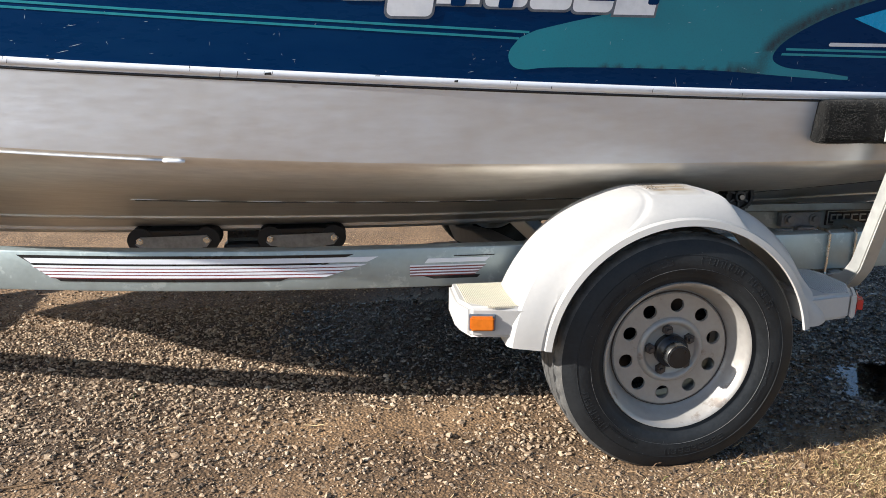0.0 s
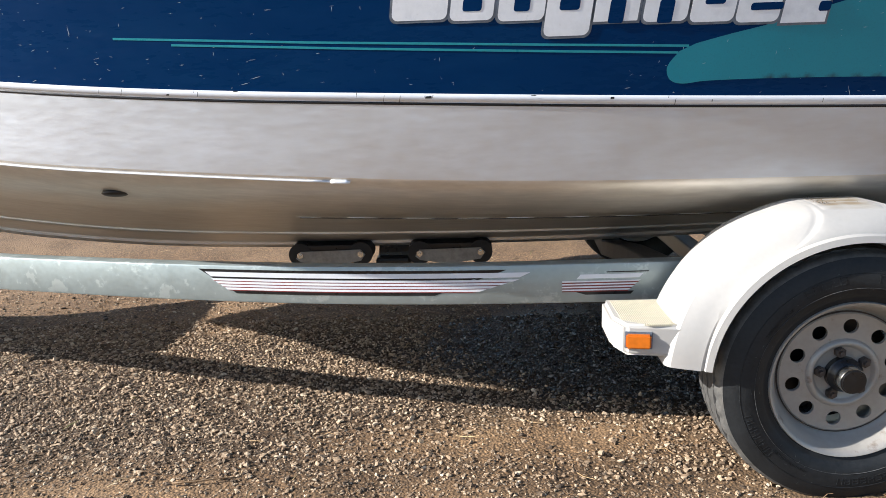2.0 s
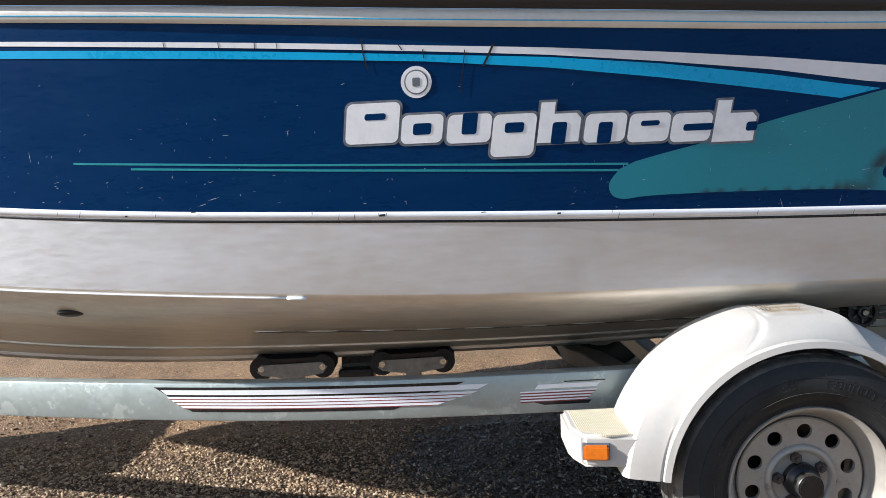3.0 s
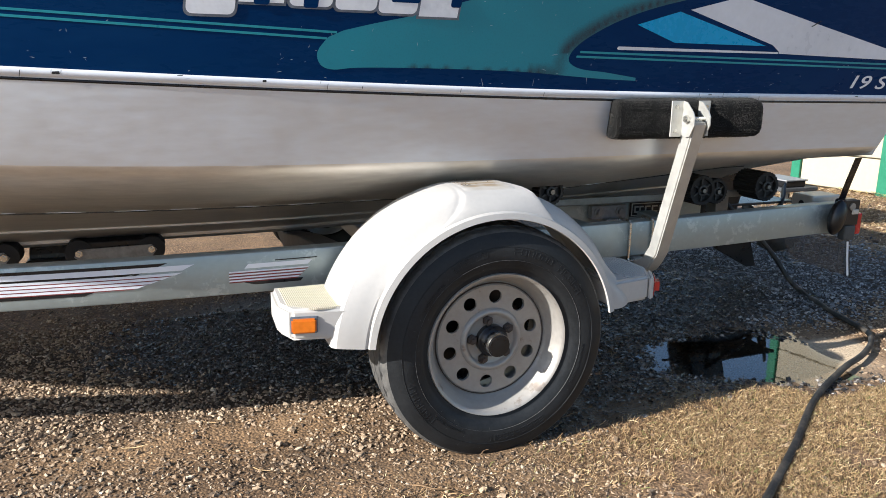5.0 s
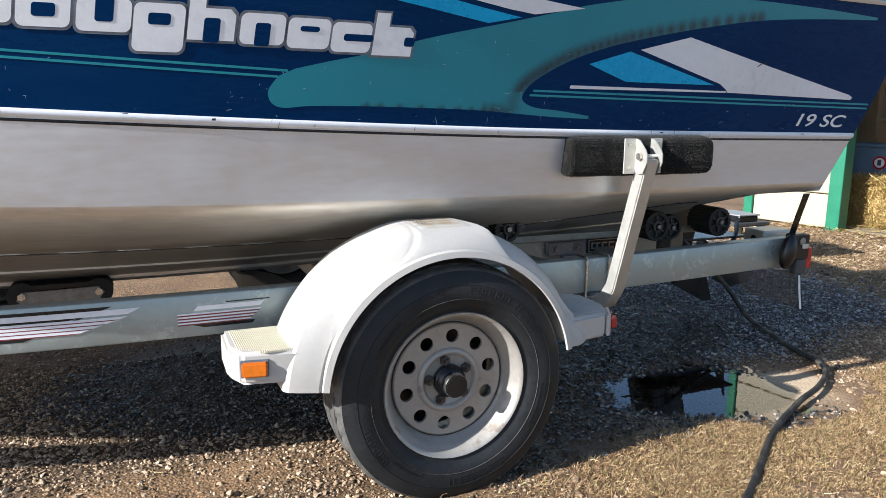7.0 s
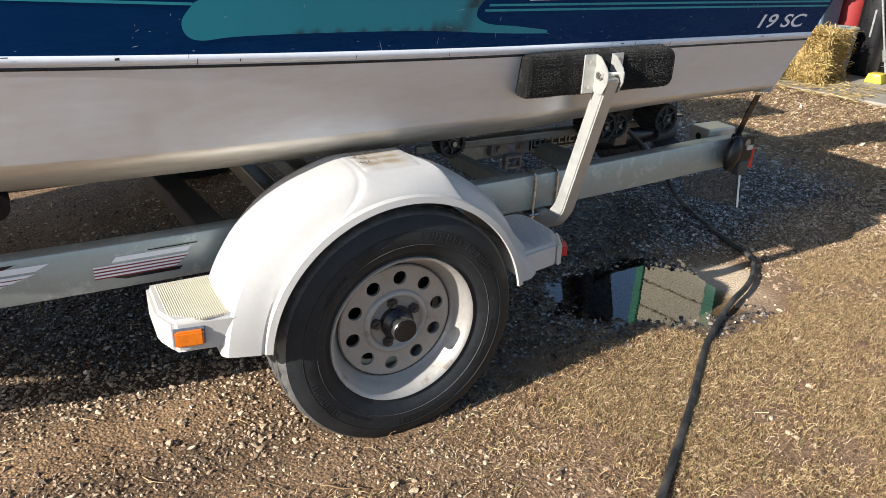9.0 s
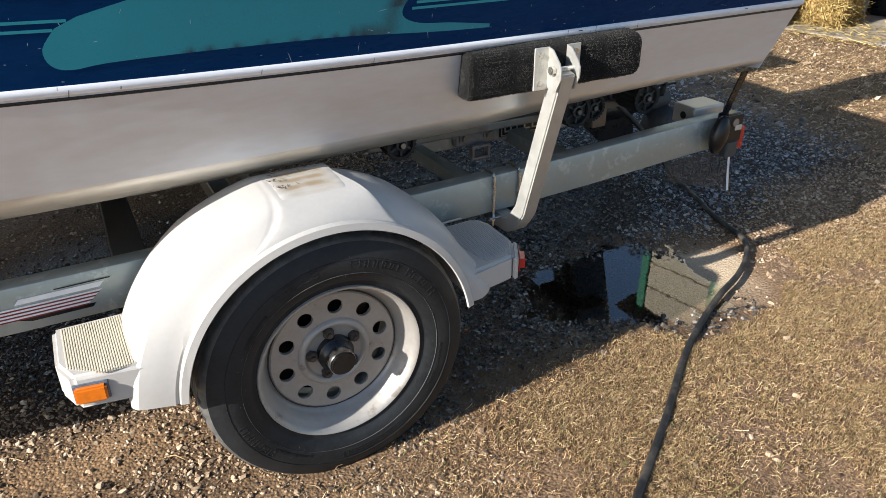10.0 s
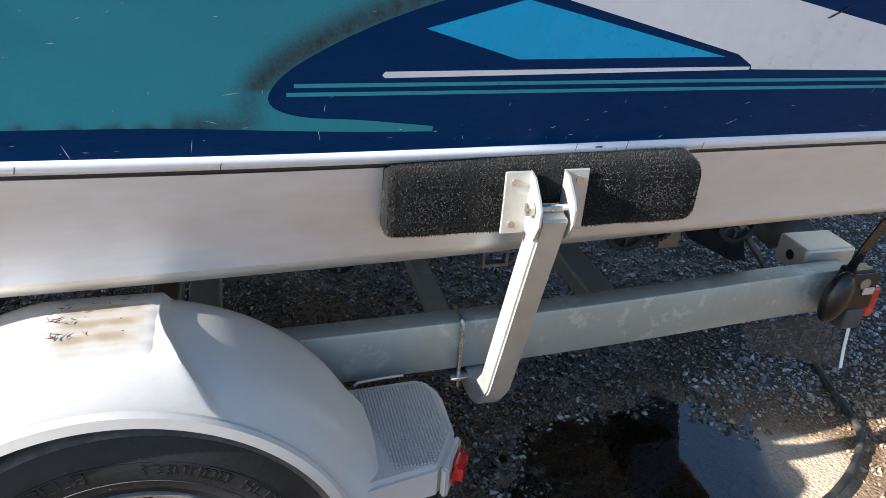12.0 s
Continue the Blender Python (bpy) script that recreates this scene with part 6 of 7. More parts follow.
def scatter_stones(name, x, y, size, mat, label, flat=(0.45, 0.9)):
    """Broken stones: twelve-cornered lumps with two flat cuts each."""
    n = len(x)
    s = size[:, None, None] * np.stack([rng.uniform(0.75, 1.45, n), rng.uniform(0.6, 1.1, n), rng.uniform(flat[0], flat[1], n)], -1)[:, None, :]
    v = ICO_V[None] * (1 + 0.34 * rng.standard_normal((n, len(ICO_V), 1)).clip(-1.5, 1.5))
    for _ in range(2):
        d = rng.standard_normal((n, 1, 3))
        d /= np.linalg.norm(d, axis=-1, keepdims=True)
        over = ((v * d).sum(-1, keepdims=True) - rng.uniform(0.35, 0.7, (n, 1, 1))).clip(0)
        v = v - over * d
    v = v * s
    a = rng.uniform(0, 2 * math.pi, n)
    t = rng.normal(0, 0.3, n)
    ct, st = np.cos(t)[:, None], np.sin(t)[:, None]
    vx, vz = v[..., 0] * ct - v[..., 2] * st, v[..., 0] * st + v[..., 2] * ct
    ca, sa = np.cos(a)[:, None], np.sin(a)[:, None]
    wx, wy = vx * ca - v[..., 1] * sa, vx * sa + v[..., 1] * ca
    z = ground_z(x, y) + size * rng.uniform(-0.15, 0.3, n)
    verts = np.stack([wx + x[:, None], wy + y[:, None], vz + z[:, None]], -1).reshape(-1, 3)
    faces = (ICO_F[None] + (np.arange(n) * len(ICO_V))[:, None, None]).reshape(-1, 3)
    me = mesh_arrays(name, verts, faces)
    me.materials.append(mat)
    me.shade_flat()
    return tagged(new(name, me), label, "gravel", kind="stuff")


def stone_material(name, stops, rough):
    m = bpy.data.materials.new(name)
    m.use_nodes = True
    n, l = m.node_tree.nodes, m.node_tree.links
    b = n["Principled BSDF"]
    g = n.new("ShaderNodeNewGeometry")
    r = n.new("ShaderNodeValToRGB")
    while len(r.color_ramp.elements) < len(stops):
        r.color_ramp.elements.new(0.5)
    for e, (p, c) in zip(r.color_ramp.elements, stops):
        e.position, e.color = p, (*c, 1)
    l.new(g.outputs["Random Per Island"], r.inputs[0])
    t = n.new("ShaderNodeTexNoise")
    t.inputs["Scale"].default_value, t.inputs["Detail"].default_value = 160, 5
    co = n.new("ShaderNodeTexCoord")
    l.new(co.outputs["Object"], t.inputs["Vector"])
    rr = n.new("ShaderNodeMapRange")
    rr.inputs["From Min"].default_value, rr.inputs["From Max"].default_value = 0.3, 0.7
    rr.inputs["To Min"].default_value, rr.inputs["To Max"].default_value = 0.65, 1.2
    l.new(t.outputs["Fac"], rr.inputs["Value"])
    x = n.new("ShaderNodeMix")
    x.data_type, x.blend_type = "RGBA", "MULTIPLY"
    x.inputs["Factor"].default_value = 1
    l.new(r.outputs[0], x.inputs["A"])
    l.new(rr.outputs[0], x.inputs["B"])
    l.new(x.outputs["Result"], b.inputs["Base Color"])
    b.inputs["Roughness"].default_value = rough
    bp = n.new("ShaderNodeBump")
    bp.inputs["Strength"].default_value, bp.inputs["Distance"].default_value = 0.4, 0.002
    l.new(t.outputs["Fac"], bp.inputs["Height"])
    l.new(bp.outputs[0], b.inputs["Normal"])
    return m


M_STONE = stone_material("dry_gravel", [(0.0, (0.060, 0.042, 0.028)), (0.22, (0.21, 0.142, 0.086)), (0.55, (0.37, 0.262, 0.162)), (0.88, (0.49, 0.365, 0.238)), (1.0, (0.64, 0.52, 0.37))], 0.85)
M_WETSTONE = stone_material("wet_shaded_gravel", [(0.0, (0.016, 0.014, 0.012)), (0.5, (0.066, 0.058, 0.050)), (0.85, (0.150, 0.136, 0.120)), (1.0, (0.32, 0.29, 0.26))], 0.27)


M_GREYSTONE = stone_material("grey_crushed_gravel", [(0.0, (0.035, 0.037, 0.040)), (0.35, (0.11, 0.115, 0.12)), (0.7, (0.25, 0.255, 0.26)), (0.92, (0.42, 0.42, 0.42)), (1.0, (0.60, 0.58, 0.55))], 0.55)


def spread(n, x0, x1, y0_, y1):
    return rng.uniform(x0, x1, n), rng.uniform(y0_, y1, n)


x, y = (np.concatenate(p) for p in zip(spread(74000, -3.3, 0.35, -0.80, 1.15), spread(44000, 0.40, 3.1, -0.15, 1.9), spread(52000, -3.5, 3.5, -1.1, 2.2)))
keep = (rng.uniform(0, 1, len(x)) > bare_earth(x, y)) & (silt_field(x, y) < rng.uniform(0.02, 0.9, len(x))) & ((puddle_field(x, y) > 1.1) | (rng.uniform(0, 1, len(x)) < np.clip(1.0 - (x - 1.0) * 1.4, 0.25, 1.0)))
keep &= rng.uniform(0, 1, len(x)) < np.clip(1.25 - np.maximum(y, 0) * 0.25 - np.maximum(np.abs(x + 0.4) - 2.1, 0) * 0.3, 0.25, 1)
edge = np.minimum(np.minimum(x + 3.5, 3.5 - x), np.minimum(y + 1.1, 2.2 - y)) + 0.25 * (hash_noise(x * 2, y * 2, 51) - 0.6)
keep &= rng.uniform(0, 1, len(x)) < np.clip(edge * 3, 0, 1)
keep &= rng.uniform(0, 1, len(x)) > 0.5 * turf_field(x, y)
keep &= ~((np.abs(x) < 0.36) & (y > -0.30) & (y < -0.07) & (np.abs(x) < 0.12))
x, y = x[keep], y[keep]
size = np.exp(rng.normal(-5.40, 0.38, len(x))).clip(0.0028, 0.012)
size *= 1 - 0.28 * np.clip((-0.05 - y) * 4, 0, 1) * (rng.uniform(0, 1, len(x)) < 0.93)
shx, shy = spread(2200, 0.45, 1.5, -0.4, 0.5)
shore = np.abs(puddle_field(shx, shy) - 1.0) < 0.25 * rng.uniform(0, 1, len(shx)) ** 0.6
x, y, size = np.concatenate([x, shx[shore]]), np.concatenate([y, shy[shore]]), np.concatenate([size, rng.uniform(0.005, 0.011, shore.sum())])
lx, ly = spread(900, -0.2, 3.0, -1.0, -0.12)
lie = turf_field(lx, ly) > 0.3
x, y, size = np.concatenate([lx[lie], x]), np.concatenate([ly[lie], y]), np.concatenate([rng.uniform(0.005, 0.0115, lie.sum()), size])
wet_shade = wet_shade_field(x, y) + rng.normal(0, 0.12, len(x))
wet_shade[len(x) - shore.sum():] = 1.0
dry = wet_shade < 0.5
grey = dry & (grey_field(x, y) > rng.uniform(0.1, 0.9, len(x)))
dry &= ~grey
scatter_stones("gravel", x[dry], y[dry], size[dry], M_STONE, "loose tan and grey gravel, dry")
scatter_stones("grey_gravel", x[grey], y[grey], size[grey] * 1.1, M_GREYSTONE, "grey crushed gravel under and behind the boat")
fx, fy = spread(8000, 3.0, 6.4, -0.1, 3.6)
far_grey = grey_field(fx, fy) > rng.uniform(0.1, 0.9, len(fx))
fs = np.exp(rng.normal(-4.75, 0.4, len(fx))).clip(0.004, 0.022)
scatter_stones("far_gravel", fx[~far_grey], fy[~far_grey], fs[~far_grey], M_STONE, "scattered tan gravel in front of the garage")
scatter_stones("far_grey_gravel", fx[far_grey], fy[far_grey], fs[far_grey], M_GREYSTONE, "grey crushed gravel behind the boat's stern")
wet = ~dry & ~grey
scatter_stones("wet_shaded_gravel", x[wet], y[wet], size[wet], M_WETSTONE, "dark wet gravel around the puddle, as dark under the boat for shade")

# dry grass and straw litter
def straw(name, x, y, length, width, lift, mat, label, lean=0.5):
    n = len(x)
    a = rng.uniform(0, 2 * math.pi, n)
    bend = rng.normal(0, 0.38, n)
    z0 = ground_z(x, y) + 0.001
    d0 = np.stack([np.cos(a), np.sin(a)], -1)
    d1 = np.stack([np.cos(a + bend), np.sin(a + bend)], -1)
    sd = np.stack([-np.sin(a), np.cos(a)], -1)
    h1, h2 = lift * rng.uniform(0.3, 1, n), lift * rng.uniform(0.2, 1.6, n)
    L = length[:, None]
    p0 = np.stack([x, y], -1)
    p1 = p0 + d0 * L * 0.5
    p2 = p1 + d1 * L * 0.5
    w = width[:, None]
    rows = []
    for p, z, k in ((p0, z0, 1.0), (p1, z0 + h1, 0.8), (p2, z0 + h2, 0.25)):
        for s in (-1, 1):
            rows.append(np.concatenate([p + sd * w * k * s, (z + 0.0006 * s)[:, None]], -1))
    verts = np.stack(rows, 1).reshape(-1, 3)
    f = np.array([(0, 1, 3, 2), (2, 3, 5, 4)])
    faces = (f[None] + (np.arange(n) * 6)[:, None, None]).reshape(-1, 4)
    me = mesh_arrays(name, verts, faces)
    me.materials.append(mat)
    return tagged(new(name, me), label, "grass", kind="stuff")


M_STRAW = stone_material("dry_grass", [(0.0, (0.045, 0.026, 0.013)), (0.24, (0.17, 0.100, 0.046)), (0.58, (0.36, 0.228, 0.105)), (0.84, (0.57, 0.41, 0.20)), (0.95, (0.78, 0.63, 0.38)), (0.965, (0.24, 0.24, 0.06)), (1.0, (0.16, 0.19, 0.05))], 0.7)
x, y = spread(680000, -1.0, 3.2, -1.05, 0.15)
tuft = hash_noise(x * 3.2, y * 3.2, 11) * 0.6 + hash_noise(x * 11, y * 11, 12) * 0.4 + hash_noise(x * 31, y * 31, 13) * 0.35
want = (turf_field(x, y) + 0.14 * np.clip((-0.30 - y) * 3, 0, 1)) * (1 - 0.75 * wet_shade_field(x, y))
keep = (rng.uniform(0, 1, len(x)) < want * np.clip(tuft * 3.0 - 1.22, 0.07, 1.0)) & (puddle_field(x, y) > 1.25)
x, y = x[keep], y[keep]
straw("dry_grass", x, y, rng.gamma(2.0, 0.0048, len(x)).clip(0.004, 0.045), rng.uniform(0.00035, 0.0010, len(x)), 0.010, M_STRAW, "flattened straw-coloured dry grass")
x, y = spread(1100, -3.0, 4.2, -1.2, 3.0)
keep = puddle_field(x, y) > 1.0
straw("straw_litter", x[keep], y[keep], rng.uniform(0.02, 0.08, keep.sum()), rng.uniform(0.0006, 0.0013, keep.sum()), 0.012, M_STRAW, "loose bits of straw on the gravel")
x, y = rng.normal(0.42, 0.16, 2500), rng.normal(0.62, 0.22, 2500)
straw("matted_grass", x, y, rng.uniform(0.02, 0.06, len(x)), rng.uniform(0.0008, 0.0016, len(x)), 0.012, stone_material("brown_matted_grass", [(0.0, (0.07, 0.04, 0.02)), (1.0, (0.22, 0.14, 0.07))], 0.8), "brown matted grass under the boat")
x, y = spread(30000, 2.9, 7.0, -0.3, 3.6)
keep = rng.uniform(0, 1, len(x)) > 1.5 * grey_field(x, y)
x, y = x[keep], y[keep]
straw("far_dry_grass", x, y, rng.uniform(0.02, 0.06, len(x)), rng.uniform(0.0012, 0.0022, len(x)), 0.015, M_STRAW, "pale dry grass in front of the garage")

# a few twigs and leaves
for k, (tx, ty_, ang, ln) in enumerate(((-1.62, -0.20, 0.15, 0.17), (-0.22, -0.42, -0.6, 0.11), (0.02, -0.36, 0.4, 0.09), (1.2, -0.55, -0.3, 0.09), (-1.15, -0.42, 1.2, 0.07))):
    gz = float(ground_z(np.array([tx]), np.array([ty_]))[0]) + 0.008
    p = [(tx + ln * (s - 0.5) * math.cos(ang) + 0.004 * math.sin(9 * s), ty_ + ln * (s - 0.5) * math.sin(ang) + 0.004 * math.cos(7 * s), gz + 0.004 * math.sin(3 * s)) for s in np.linspace(0, 1, 8)]
    bm = bm_tube(p, [0.0028 - 0.0016 * i / 7 for i in range(8)], 6)
    tagged(part("twig", bm, M_STRAW, smooth=True), "thin dry twig lying on the gravel", "twig", group="twigs on the ground")

# ---- hose ----
hp = curve_pts([(0.08, -1.05, 0.0115), (0.413, -0.809, 0.0115), (0.57, -0.702, 0.0115), (0.79, -0.553, 0.0115), (1.03, -0.378, 0.0115), (1.20, -0.275, 0.0115), (1.387, -0.180, 0.0115), (1.56, -0.110, 0.017), (1.70, -0.022, 0.0125), (1.785, 0.065, 0.0125), (1.815, 0.155, 0.0125), (1.85, 0.28, 0.0125), (1.92, 0.45, 0.0125), (1.96, 0.56, 0.0125), (1.945, 0.64, 0.06), (1.89, 0.70, 0.17), (1.81, 0.76, 0.28), (1.72, 0.82, 0.38), (1.69, 0.88, 0.45)], 6)
tagged(part("hose", bm_tube([(p[0], p[1], p[2] + 0.001 * math.sin(0.9 * i)) if p[2] < 0.019 else p for i, p in enumerate(hp)], 0.0108, 12), M_HOSE, smooth=True), "thick black rubber hose snaking over the ground to the stern", "hose")

# ---- garage in the background ----
M_SIDING = material("cream_siding", (0.42, 0.370, 0.265), 0.6, vary=0.08, scale=2, fine=30, bump=0.05, per_object=0.04, dirt=(0.40, 0.33, 0.22), dirt_amount=0.3)
M_GREEN = material("green_trim_paint", (0.015, 0.16, 0.085), 0.45, vary=0.15, bump=0.03)
M_ROOF = material("dark_roof_sheet", (0.06, 0.065, 0.06), 0.5, vary=0.2, bump=0.05)
# Inner walls, coloured darker than the siding to read as a dim interior.
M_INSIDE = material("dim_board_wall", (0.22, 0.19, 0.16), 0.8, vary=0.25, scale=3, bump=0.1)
M_CONCRETE = material("garage_concrete", (0.30, 0.27, 0.22), 0.85, vary=0.2, bump=0.1)
M_HAY = material("golden_hay", (0.36, 0.25, 0.09), 0.85, vary=0.35, scale=12, fine=80, bump=0.6)
M_HAYBLADE = stone_material("hay_blades", [(0.0, (0.25, 0.16, 0.05)), (0.5, (0.48, 0.34, 0.11)), (1.0, (0.62, 0.48, 0.2))], 0.7)
M_TUB = material("blue_grey_plastic", (0.13, 0.19, 0.26), 0.5, vary=0.1, bump=0.03)
M_REDBAG = material("red_canvas", (0.26, 0.022, 0.02), 0.7, vary=0.2, bump=0.15)
# Pale sack, its colour greyed down to stand in for the garage's shade.
M_SACK = material("pale_plastic_sack", (0.17, 0.175, 0.16), 0.5, vary=0.15, bump=0.3)
M_YELLOW = material("yellow_plastic", (0.65, 0.50, 0.06), 0.4, vary=0.1, bump=0.03)
M_CARD = material("cardboard", (0.34, 0.24, 0.14), 0.8, vary=0.12, bump=0.05)

garage = thing("garage", "cream boarded garage with green trim and an open front", "garage", kind="structure", at=(5.555, 3.10, -0.118))
garage.scale = (1.12, 1.12, 1.12)
garage.rotation_euler = (0, 0, math.atan2(0.2, 0.98))
# local: x into the building, y along the front (left jamb panel is y 0 to 0.92, the opening y < 0)
BOARD = 0.30
for k in range(11):
    z = 0.02 + BOARD * k
    part("siding_board", bm_box(0.0, 0.10, 0.06, 0.765, z, z + BOARD - 0.010, 0.006, 1), M_SIDING, garage)
for k in range(2):
    z = 0.02 + BOARD * (9 + k)
    part("header_board", bm_box(0.0, 0.10, -3.6, -0.06, z, z + BOARD - 0.010, 0.006, 1), M_SIDING, garage)
part("wall_backing", bm_box(0.06, 0.09, 0.0, 0.82, 0.0, 3.32), M_SIDING, garage)
for y0_, y1 in ((-0.06, 0.055), (0.770, 0.855), (-3.7, -3.58)):
    part("corner_trim", bm_box(-0.022, 0.12, y0_, y1, 0.0, 3.34, 0.004, 1), M_GREEN, garage, "green corner trim board")
part("header_trim", bm_box(-0.018, 0.11, -3.58, -0.06, 2.60, 2.70, 0.004, 1), M_GREEN, garage)
part("side_wall", bm_box(0.12, 6.0, 0.77, 0.845, 0.0, 3.32), M_SIDING, garage)
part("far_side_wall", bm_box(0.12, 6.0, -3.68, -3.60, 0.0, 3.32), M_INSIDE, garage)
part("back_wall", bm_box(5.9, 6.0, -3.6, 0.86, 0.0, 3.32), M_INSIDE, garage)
bm = bmesh.new()
f = [bm.verts.new(p) for p in ((-0.18, 1.02, 3.30), (6.2, 1.02, 3.30), (6.2, -1.38, 3.85), (-0.18, -1.38, 3.85))]
g = [bm.verts.new(p) for p in ((-0.18, -3.78, 3.30), (6.2, -3.78, 3.30))]
bm.faces.new(f)
bm.faces.new((f[3], f[2], g[1], g[0]))
bmesh.ops.solidify(bm, geom=bm.faces[:], thickness=0.08)
part("roof", bm, M_ROOF, garage, "dark sheet roof")
bm = bmesh.new()
bm.faces.new([bm.verts.new((0.05, y, z)) for y, z in ((0.845, 3.30), (-3.68, 3.30), (-1.38, 3.80))])
bmesh.ops.solidify(bm, geom=bm.faces[:], thickness=0.05)
part("gable", bm, M_SIDING, garage)
part("floor_slab", bm_box(0.12, 5.9, -3.6, 0.86, -0.06, 0.012), M_CONCRETE, garage)


def placed(name, label, category, lx, ly):
    ob = thing(name, label, category, at=(0, 0, 0))
    ob.matrix_basis = Matrix.LocRotScale((5.555, 3.10, -0.118), Euler((0, 0, math.atan2(0.2, 0.98))), (1.12, 1.12, 1.12)) @ Matrix.Translation((lx, ly, 0.012))
    return ob


bale = placed("hay_bale", "loose golden hay bale, its open side sunlit", "hay bale", 0.60, -0.12)
bm = bm_box(-0.20, 0.24, -0.26, 0.20, 0, 0.40, 0.05)
bmesh.ops.subdivide_edges(bm, edges=bm.edges[:], cuts=3, use_grid_fill=True)
for v in bm.verts:
    v.co += Vector((random.uniform(-1, 1), random.uniform(-1, 1), random.uniform(-0.4, 1))) * 0.026
part("packed_hay", bm, M_HAY, bale)
bv, bf = [], []
for k in range(4200):
    f = random.choice((0, 0, 1, 2, 3))
    if f == 3:
        p = Vector((random.uniform(-0.7, 0.1), random.uniform(-0.75, 0.5), random.uniform(0.0, 0.03)))
    else:
        p = Vector((-0.21 if f < 1 else random.uniform(-0.25, 0.25), random.uniform(-0.29, 0.24), random.uniform(0, 0.43)))
        if f == 1:
            p.y = -0.28
        if f == 2:
            p.z = 0.43
    d = Vector((random.uniform(-1, 1), random.uniform(-1, 1), random.uniform(-0.7, 0.7))).normalized() * random.uniform(0.04, 0.17)
    if f == 3:
        d.z *= 0.1
    s = d.cross(Vector((random.uniform(-1, 1), 0.3, 1))).normalized() * 0.0025
    i = len(bv)
    bv += [p - d / 2 - s, p - d / 2 + s, p + d / 2 + s, p + d / 2 - s]
    bf.append((i, i + 1, i + 2, i + 3))
me = mesh_arrays("loose_hay", [tuple(v) for v in bv], bf)
me.materials.append(M_HAYBLADE)
ob = tagged(new("loose_hay", me), kind="stuff")
ob.parent = bale
tub = placed("storage_tub", "blue-grey plastic tub with a round red and white sign", "tub", 0.97, 0.16)
part("tub_body", bm_box(-0.2, 0.2, -0.285, 0.26, 0, 0.70, 0.03), M_TUB, tub)
part("lid", bm_box(-0.21, 0.21, -0.292, 0.27, 0.69, 0.725, 0.01), M_TUB, tub)
part("sign_ring", bm_cyl((-0.2, -0.134, 0.555), (-0.206, -0.134, 0.555), 0.060, 28), M_RED, tub, "red ring of the sign")
part("sign_face", bm_cyl((-0.205, -0.134, 0.555), (-0.209, -0.134, 0.555), 0.044, 28), M_LETTER, tub)
part("sign_mark", bm_box(-0.212, -0.208, -0.150, -0.118, 0.530, 0.580), M_DARKSTEEL, tub)
sack = placed("plastic_sack", "crumpled pale plastic sack on the tub", "sack", 0.97, -0.06)
bm = bmesh.new()
bmesh.ops.create_icosphere(bm, subdivisions=4, radius=0.135, matrix=Matrix.LocRotScale((0, 0, 0.85), Euler((0.5, 0, 0)), (1, 0.85, 1.25)))
for v in bm.verts:
    v.co += v.normal * (0.045 * noise.noise(v.co * 9) + 0.016 * noise.noise(v.co * 26))
    v.co.z = max(v.co.z, 0.725)
part("sack_body", bm, M_SACK, sack, smooth=True)
bag = placed("punch_bag", "tall faded red canvas bag standing behind the tub", "bag", 1.36, -0.12)
bag_body = part("bag_body", bm_tube([(0.0, -0.02 * s_, 0.0 + 1.02 * s_) for s_ in np.linspace(0, 1, 11)], [0.105, 0.12, 0.122, 0.125, 0.128, 0.13, 0.128, 0.122, 0.112, 0.09, 0.06], 24), M_REDBAG, bag, smooth=True)
part("strap", bm_tube([(-0.03, -0.02 - 0.055 * math.cos(a), 0.985 + 0.05 * math.sin(a)) for a in np.linspace(0, math.pi, 9)], 0.008, 8), M_SACK, bag, "pale carrying strap", smooth=True)
bucket = placed("bucket", "pale grey bucket behind the hay bale", "bucket", 1.02, -0.245)
part("bucket_wall", bm_cyl((0, 0, 0.0), (0, 0, 0.43), 0.095, 28, 0.115), M_TUB, bucket, smooth=40)
part("bucket_rim", bm_tube([(0.115 * math.cos(a), 0.115 * math.sin(a), 0.43) for a in np.linspace(0, 6.28, 25)], 0.014, 8), M_SACK, bucket, smooth=True)
black_bag = placed("golf_bag", "tall black bag with pale lettering bars", "bag", 1.30, -0.385)
part("bag_body", bm_box(-0.11, 0.11, -0.115, 0.115, 0, 1.0, 0.05, 3), M_BLACK, black_bag, smooth=40)
part("lettering_bar", bm_box(-0.114, -0.109, -0.036, -0.020, 0.36, 0.60), M_STEEL, black_bag)
pole = placed("broom_pole", "slim pale pole leaning in the garage", "pole", 1.10, -0.48)
part("shaft", bm_cyl((0.0, -0.20, 0.0), (0.0, 0.21, 1.36), 0.009, 10), M_PLATE, pole)
part("grip", bm_cyl((0.0, -0.145, 0.18), (0.0, -0.115, 0.28), 0.020, 10), M_SACK, pole)
carton_box = placed("cardboard_box", "plain brown cardboard box on the garage floor", "box", 2.30, -0.38)
part("carton", bm_box(-0.10, 0.22, -0.19, 0.19, 0.0, 0.59, 0.006), M_CARD, carton_box)
part("flap", bm_box(-0.104, 0.05, -0.19, 0.19, 0.592, 0.598, 0.002, 1), M_CARD, carton_box)
shelf = placed("storage_shelf", "crowded shelf of boxes against the wall", "shelf", 1.75, -0.75)
for z in (0.93, 1.28, 1.64):
    part("board", bm_box(-0.25, 0.25, -1.2, 1.2, z, z + 0.03), M_CARD, shelf)
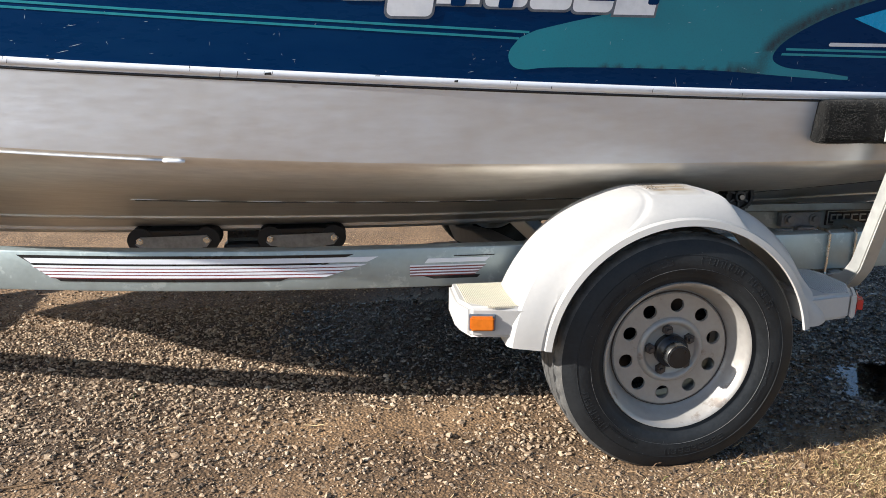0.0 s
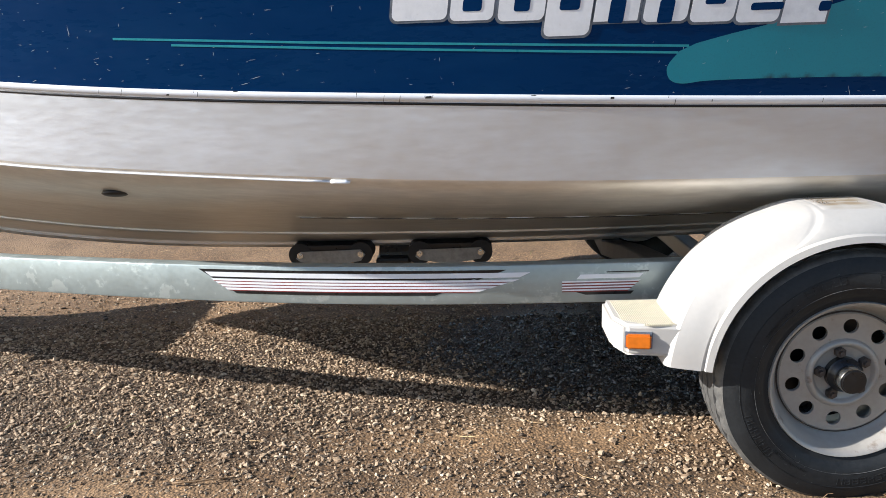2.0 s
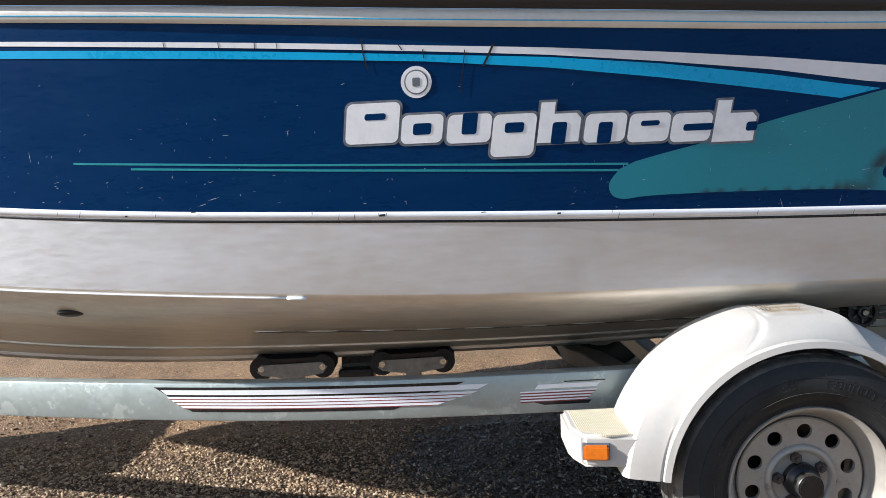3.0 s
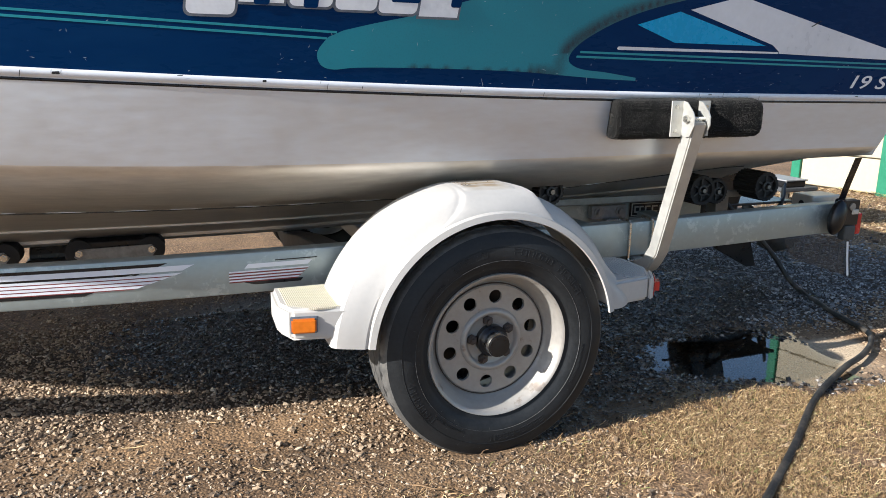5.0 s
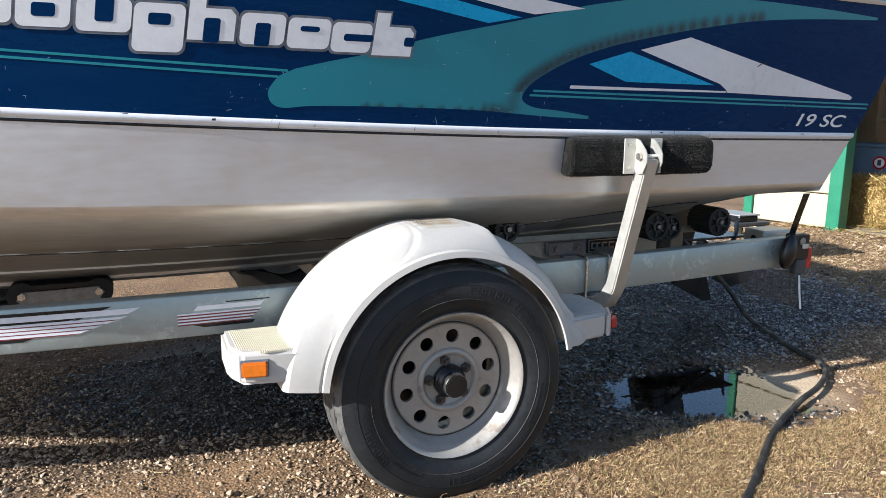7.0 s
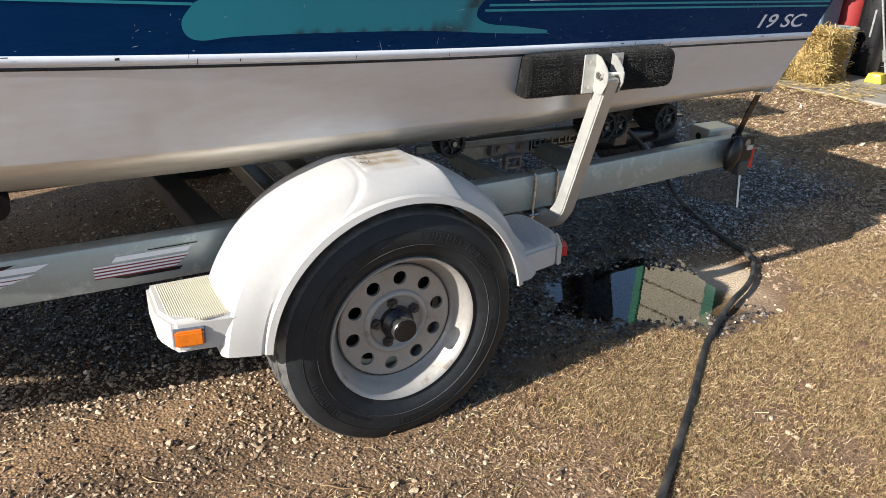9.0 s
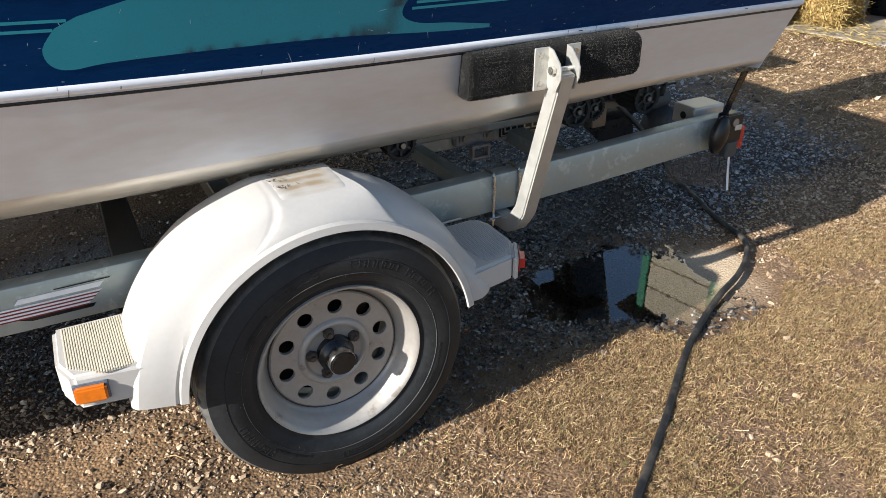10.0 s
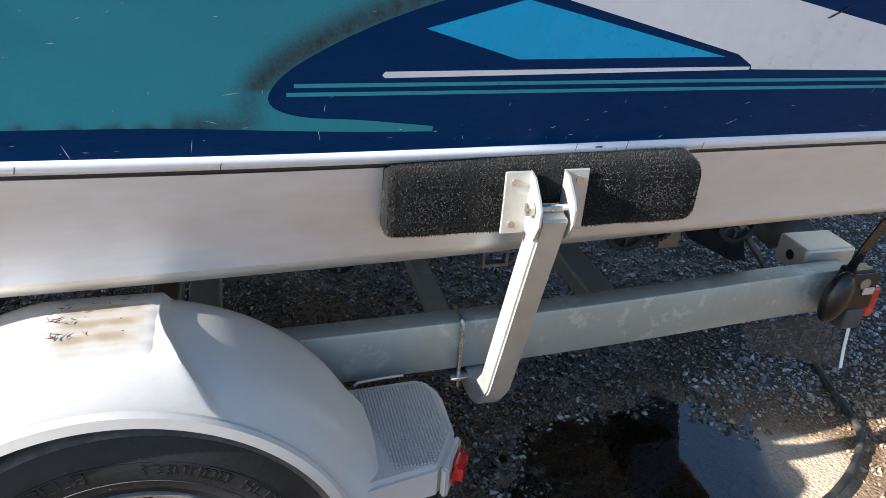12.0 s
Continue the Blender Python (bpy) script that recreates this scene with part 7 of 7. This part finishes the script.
for y in (-1.18, 1.18):
    part("upright", bm_box(-0.24, 0.24, y - 0.02, y + 0.02, 0, 2.4), M_CARD, shelf)
for yy, z, w, hgt, mt in ((-0.80, 0.96, 0.30, 0.22, M_TUB), (-0.20, 0.96, 0.25, 0.16, M_CARD), (0.12, 0.96, 0.22, 0.20, M_REDBAG), (0.42, 0.96, 0.30, 0.24, M_TUB), (0.75, 0.96, 0.28, 0.20, M_SACK), (-0.70, 1.31, 0.40, 0.24, M_CARD), (0.20, 1.31, 0.16, 0.13, M_REDBAG),
                         (0.40, 1.31, 0.14, 0.16, M_SACK), (0.66, 1.31, 0.29, 0.18, M_SACK), (0.98, 1.31, 0.25, 0.26, M_TUB), (-0.50, 1.67, 0.60, 0.25, M_CARD), (0.40, 1.67, 0.50, 0.22, M_REDBAG), (0.90, 1.67, 0.36, 0.25, M_TUB)):
    bx = placed("storage_box", "dusty storage box on the garage shelf", "box", 1.75, -0.75)
    tagged(bx, group="boxes on the shelf")
    part("carton", bm_box(-0.2, 0.2, yy - w / 2, yy + w / 2, z, z + hgt, 0.008), mt, bx)
    part("tape", bm_box(-0.203, -0.199, yy - w / 2 + 0.02, yy + w / 2 - 0.02, z + hgt * 0.72, z + hgt * 0.84), M_STEEL, bx)
yel = placed("yellow_dustpan", "small yellow plastic dustpan on the floor", "dustpan", 1.02, -0.62)
bm = bm_box(-0.08, 0.08, -0.075, 0.075, 0.0, 0.085, 0.012)
for v in bm.verts:
    if v.co.z > 0.05:
        v.co.y *= 0.75
part("pan", bm, M_YELLOW, yel, smooth=40)

# low dolly on the gravel behind the stern
dolly_z = float(ground_z(np.array([4.2]), np.array([2.86]))[0])
dolly = thing("wheeled_dolly", "low dark dolly on castors, standing on the gravel", "dolly", at=(4.10, 2.86, dolly_z))
part("deck", bm_box(-0.16, 0.20, -0.16, 0.18, 0.115, 0.150, 0.008), M_DARKSTEEL, dolly)
part("load_tray", bm_box(-0.13, 0.08, -0.14, 0.16, 0.150, 0.205, 0.012), M_BLACK, dolly, "black plastic tray on the deck")
part("tray_rim", bm_box(-0.14, 0.09, -0.15, 0.17, 0.203, 0.215, 0.004), M_PLATE, dolly)
for cx, cy in ((-0.11, -0.11), (0.15, -0.11), (-0.11, 0.13), (0.15, 0.13)):
    fork = part("castor", bm_box(cx - 0.022, cx + 0.022, cy - 0.026, cy + 0.026, 0.050, 0.116, 0.006), M_STEEL, dolly)
    part("castor_wheel", bm_cyl((cx, cy - 0.016, 0.036), (cx, cy + 0.016, 0.036), 0.036, 20, bevel=0.006), M_RUBBER, fork)

# dried leaf bits on the fender's crown
LITTER = material("dried_leaf_bits", (0.15, 0.10, 0.055), 0.85, vary=0.4, scale=80, bump=0.2)
lv, lf = [], []
for k in range(46):
    near = random.random() < 0.7
    lx = -0.078 + abs(random.gauss(0, 0.022)) if near else random.uniform(-0.07, 0.065)
    ly = random.choice((-0.105, -0.118, -0.140, -0.148, -0.182, -0.19)) + random.uniform(-0.008, 0.008)
    a, ln, wd = random.uniform(0, 6.28), random.uniform(0.002, 0.008), random.uniform(0.0004, 0.0012)
    c, sn, z = math.cos(a), math.sin(a), HUB[2] + 0.4062 + 0.0012
    i = len(lv)
    for p, q, dz in ((-ln, -wd, 0), (-ln * 0.2, -wd * 1.3, 0.001), (ln, 0, 0.0025), (0, wd * 1.3, 0.0006)):
        lv.append((lx + p * c - q * sn, ly + p * sn + q * c, z + dz))
    lf.append((i, i + 1, i + 2, i + 3))
me = mesh_arrays("leaf_litter", lv, lf)
me.materials.append(LITTER)
tagged(new("leaf_litter", me), "dried brown leaf bits on the fender's crown", "litter", kind="stuff")
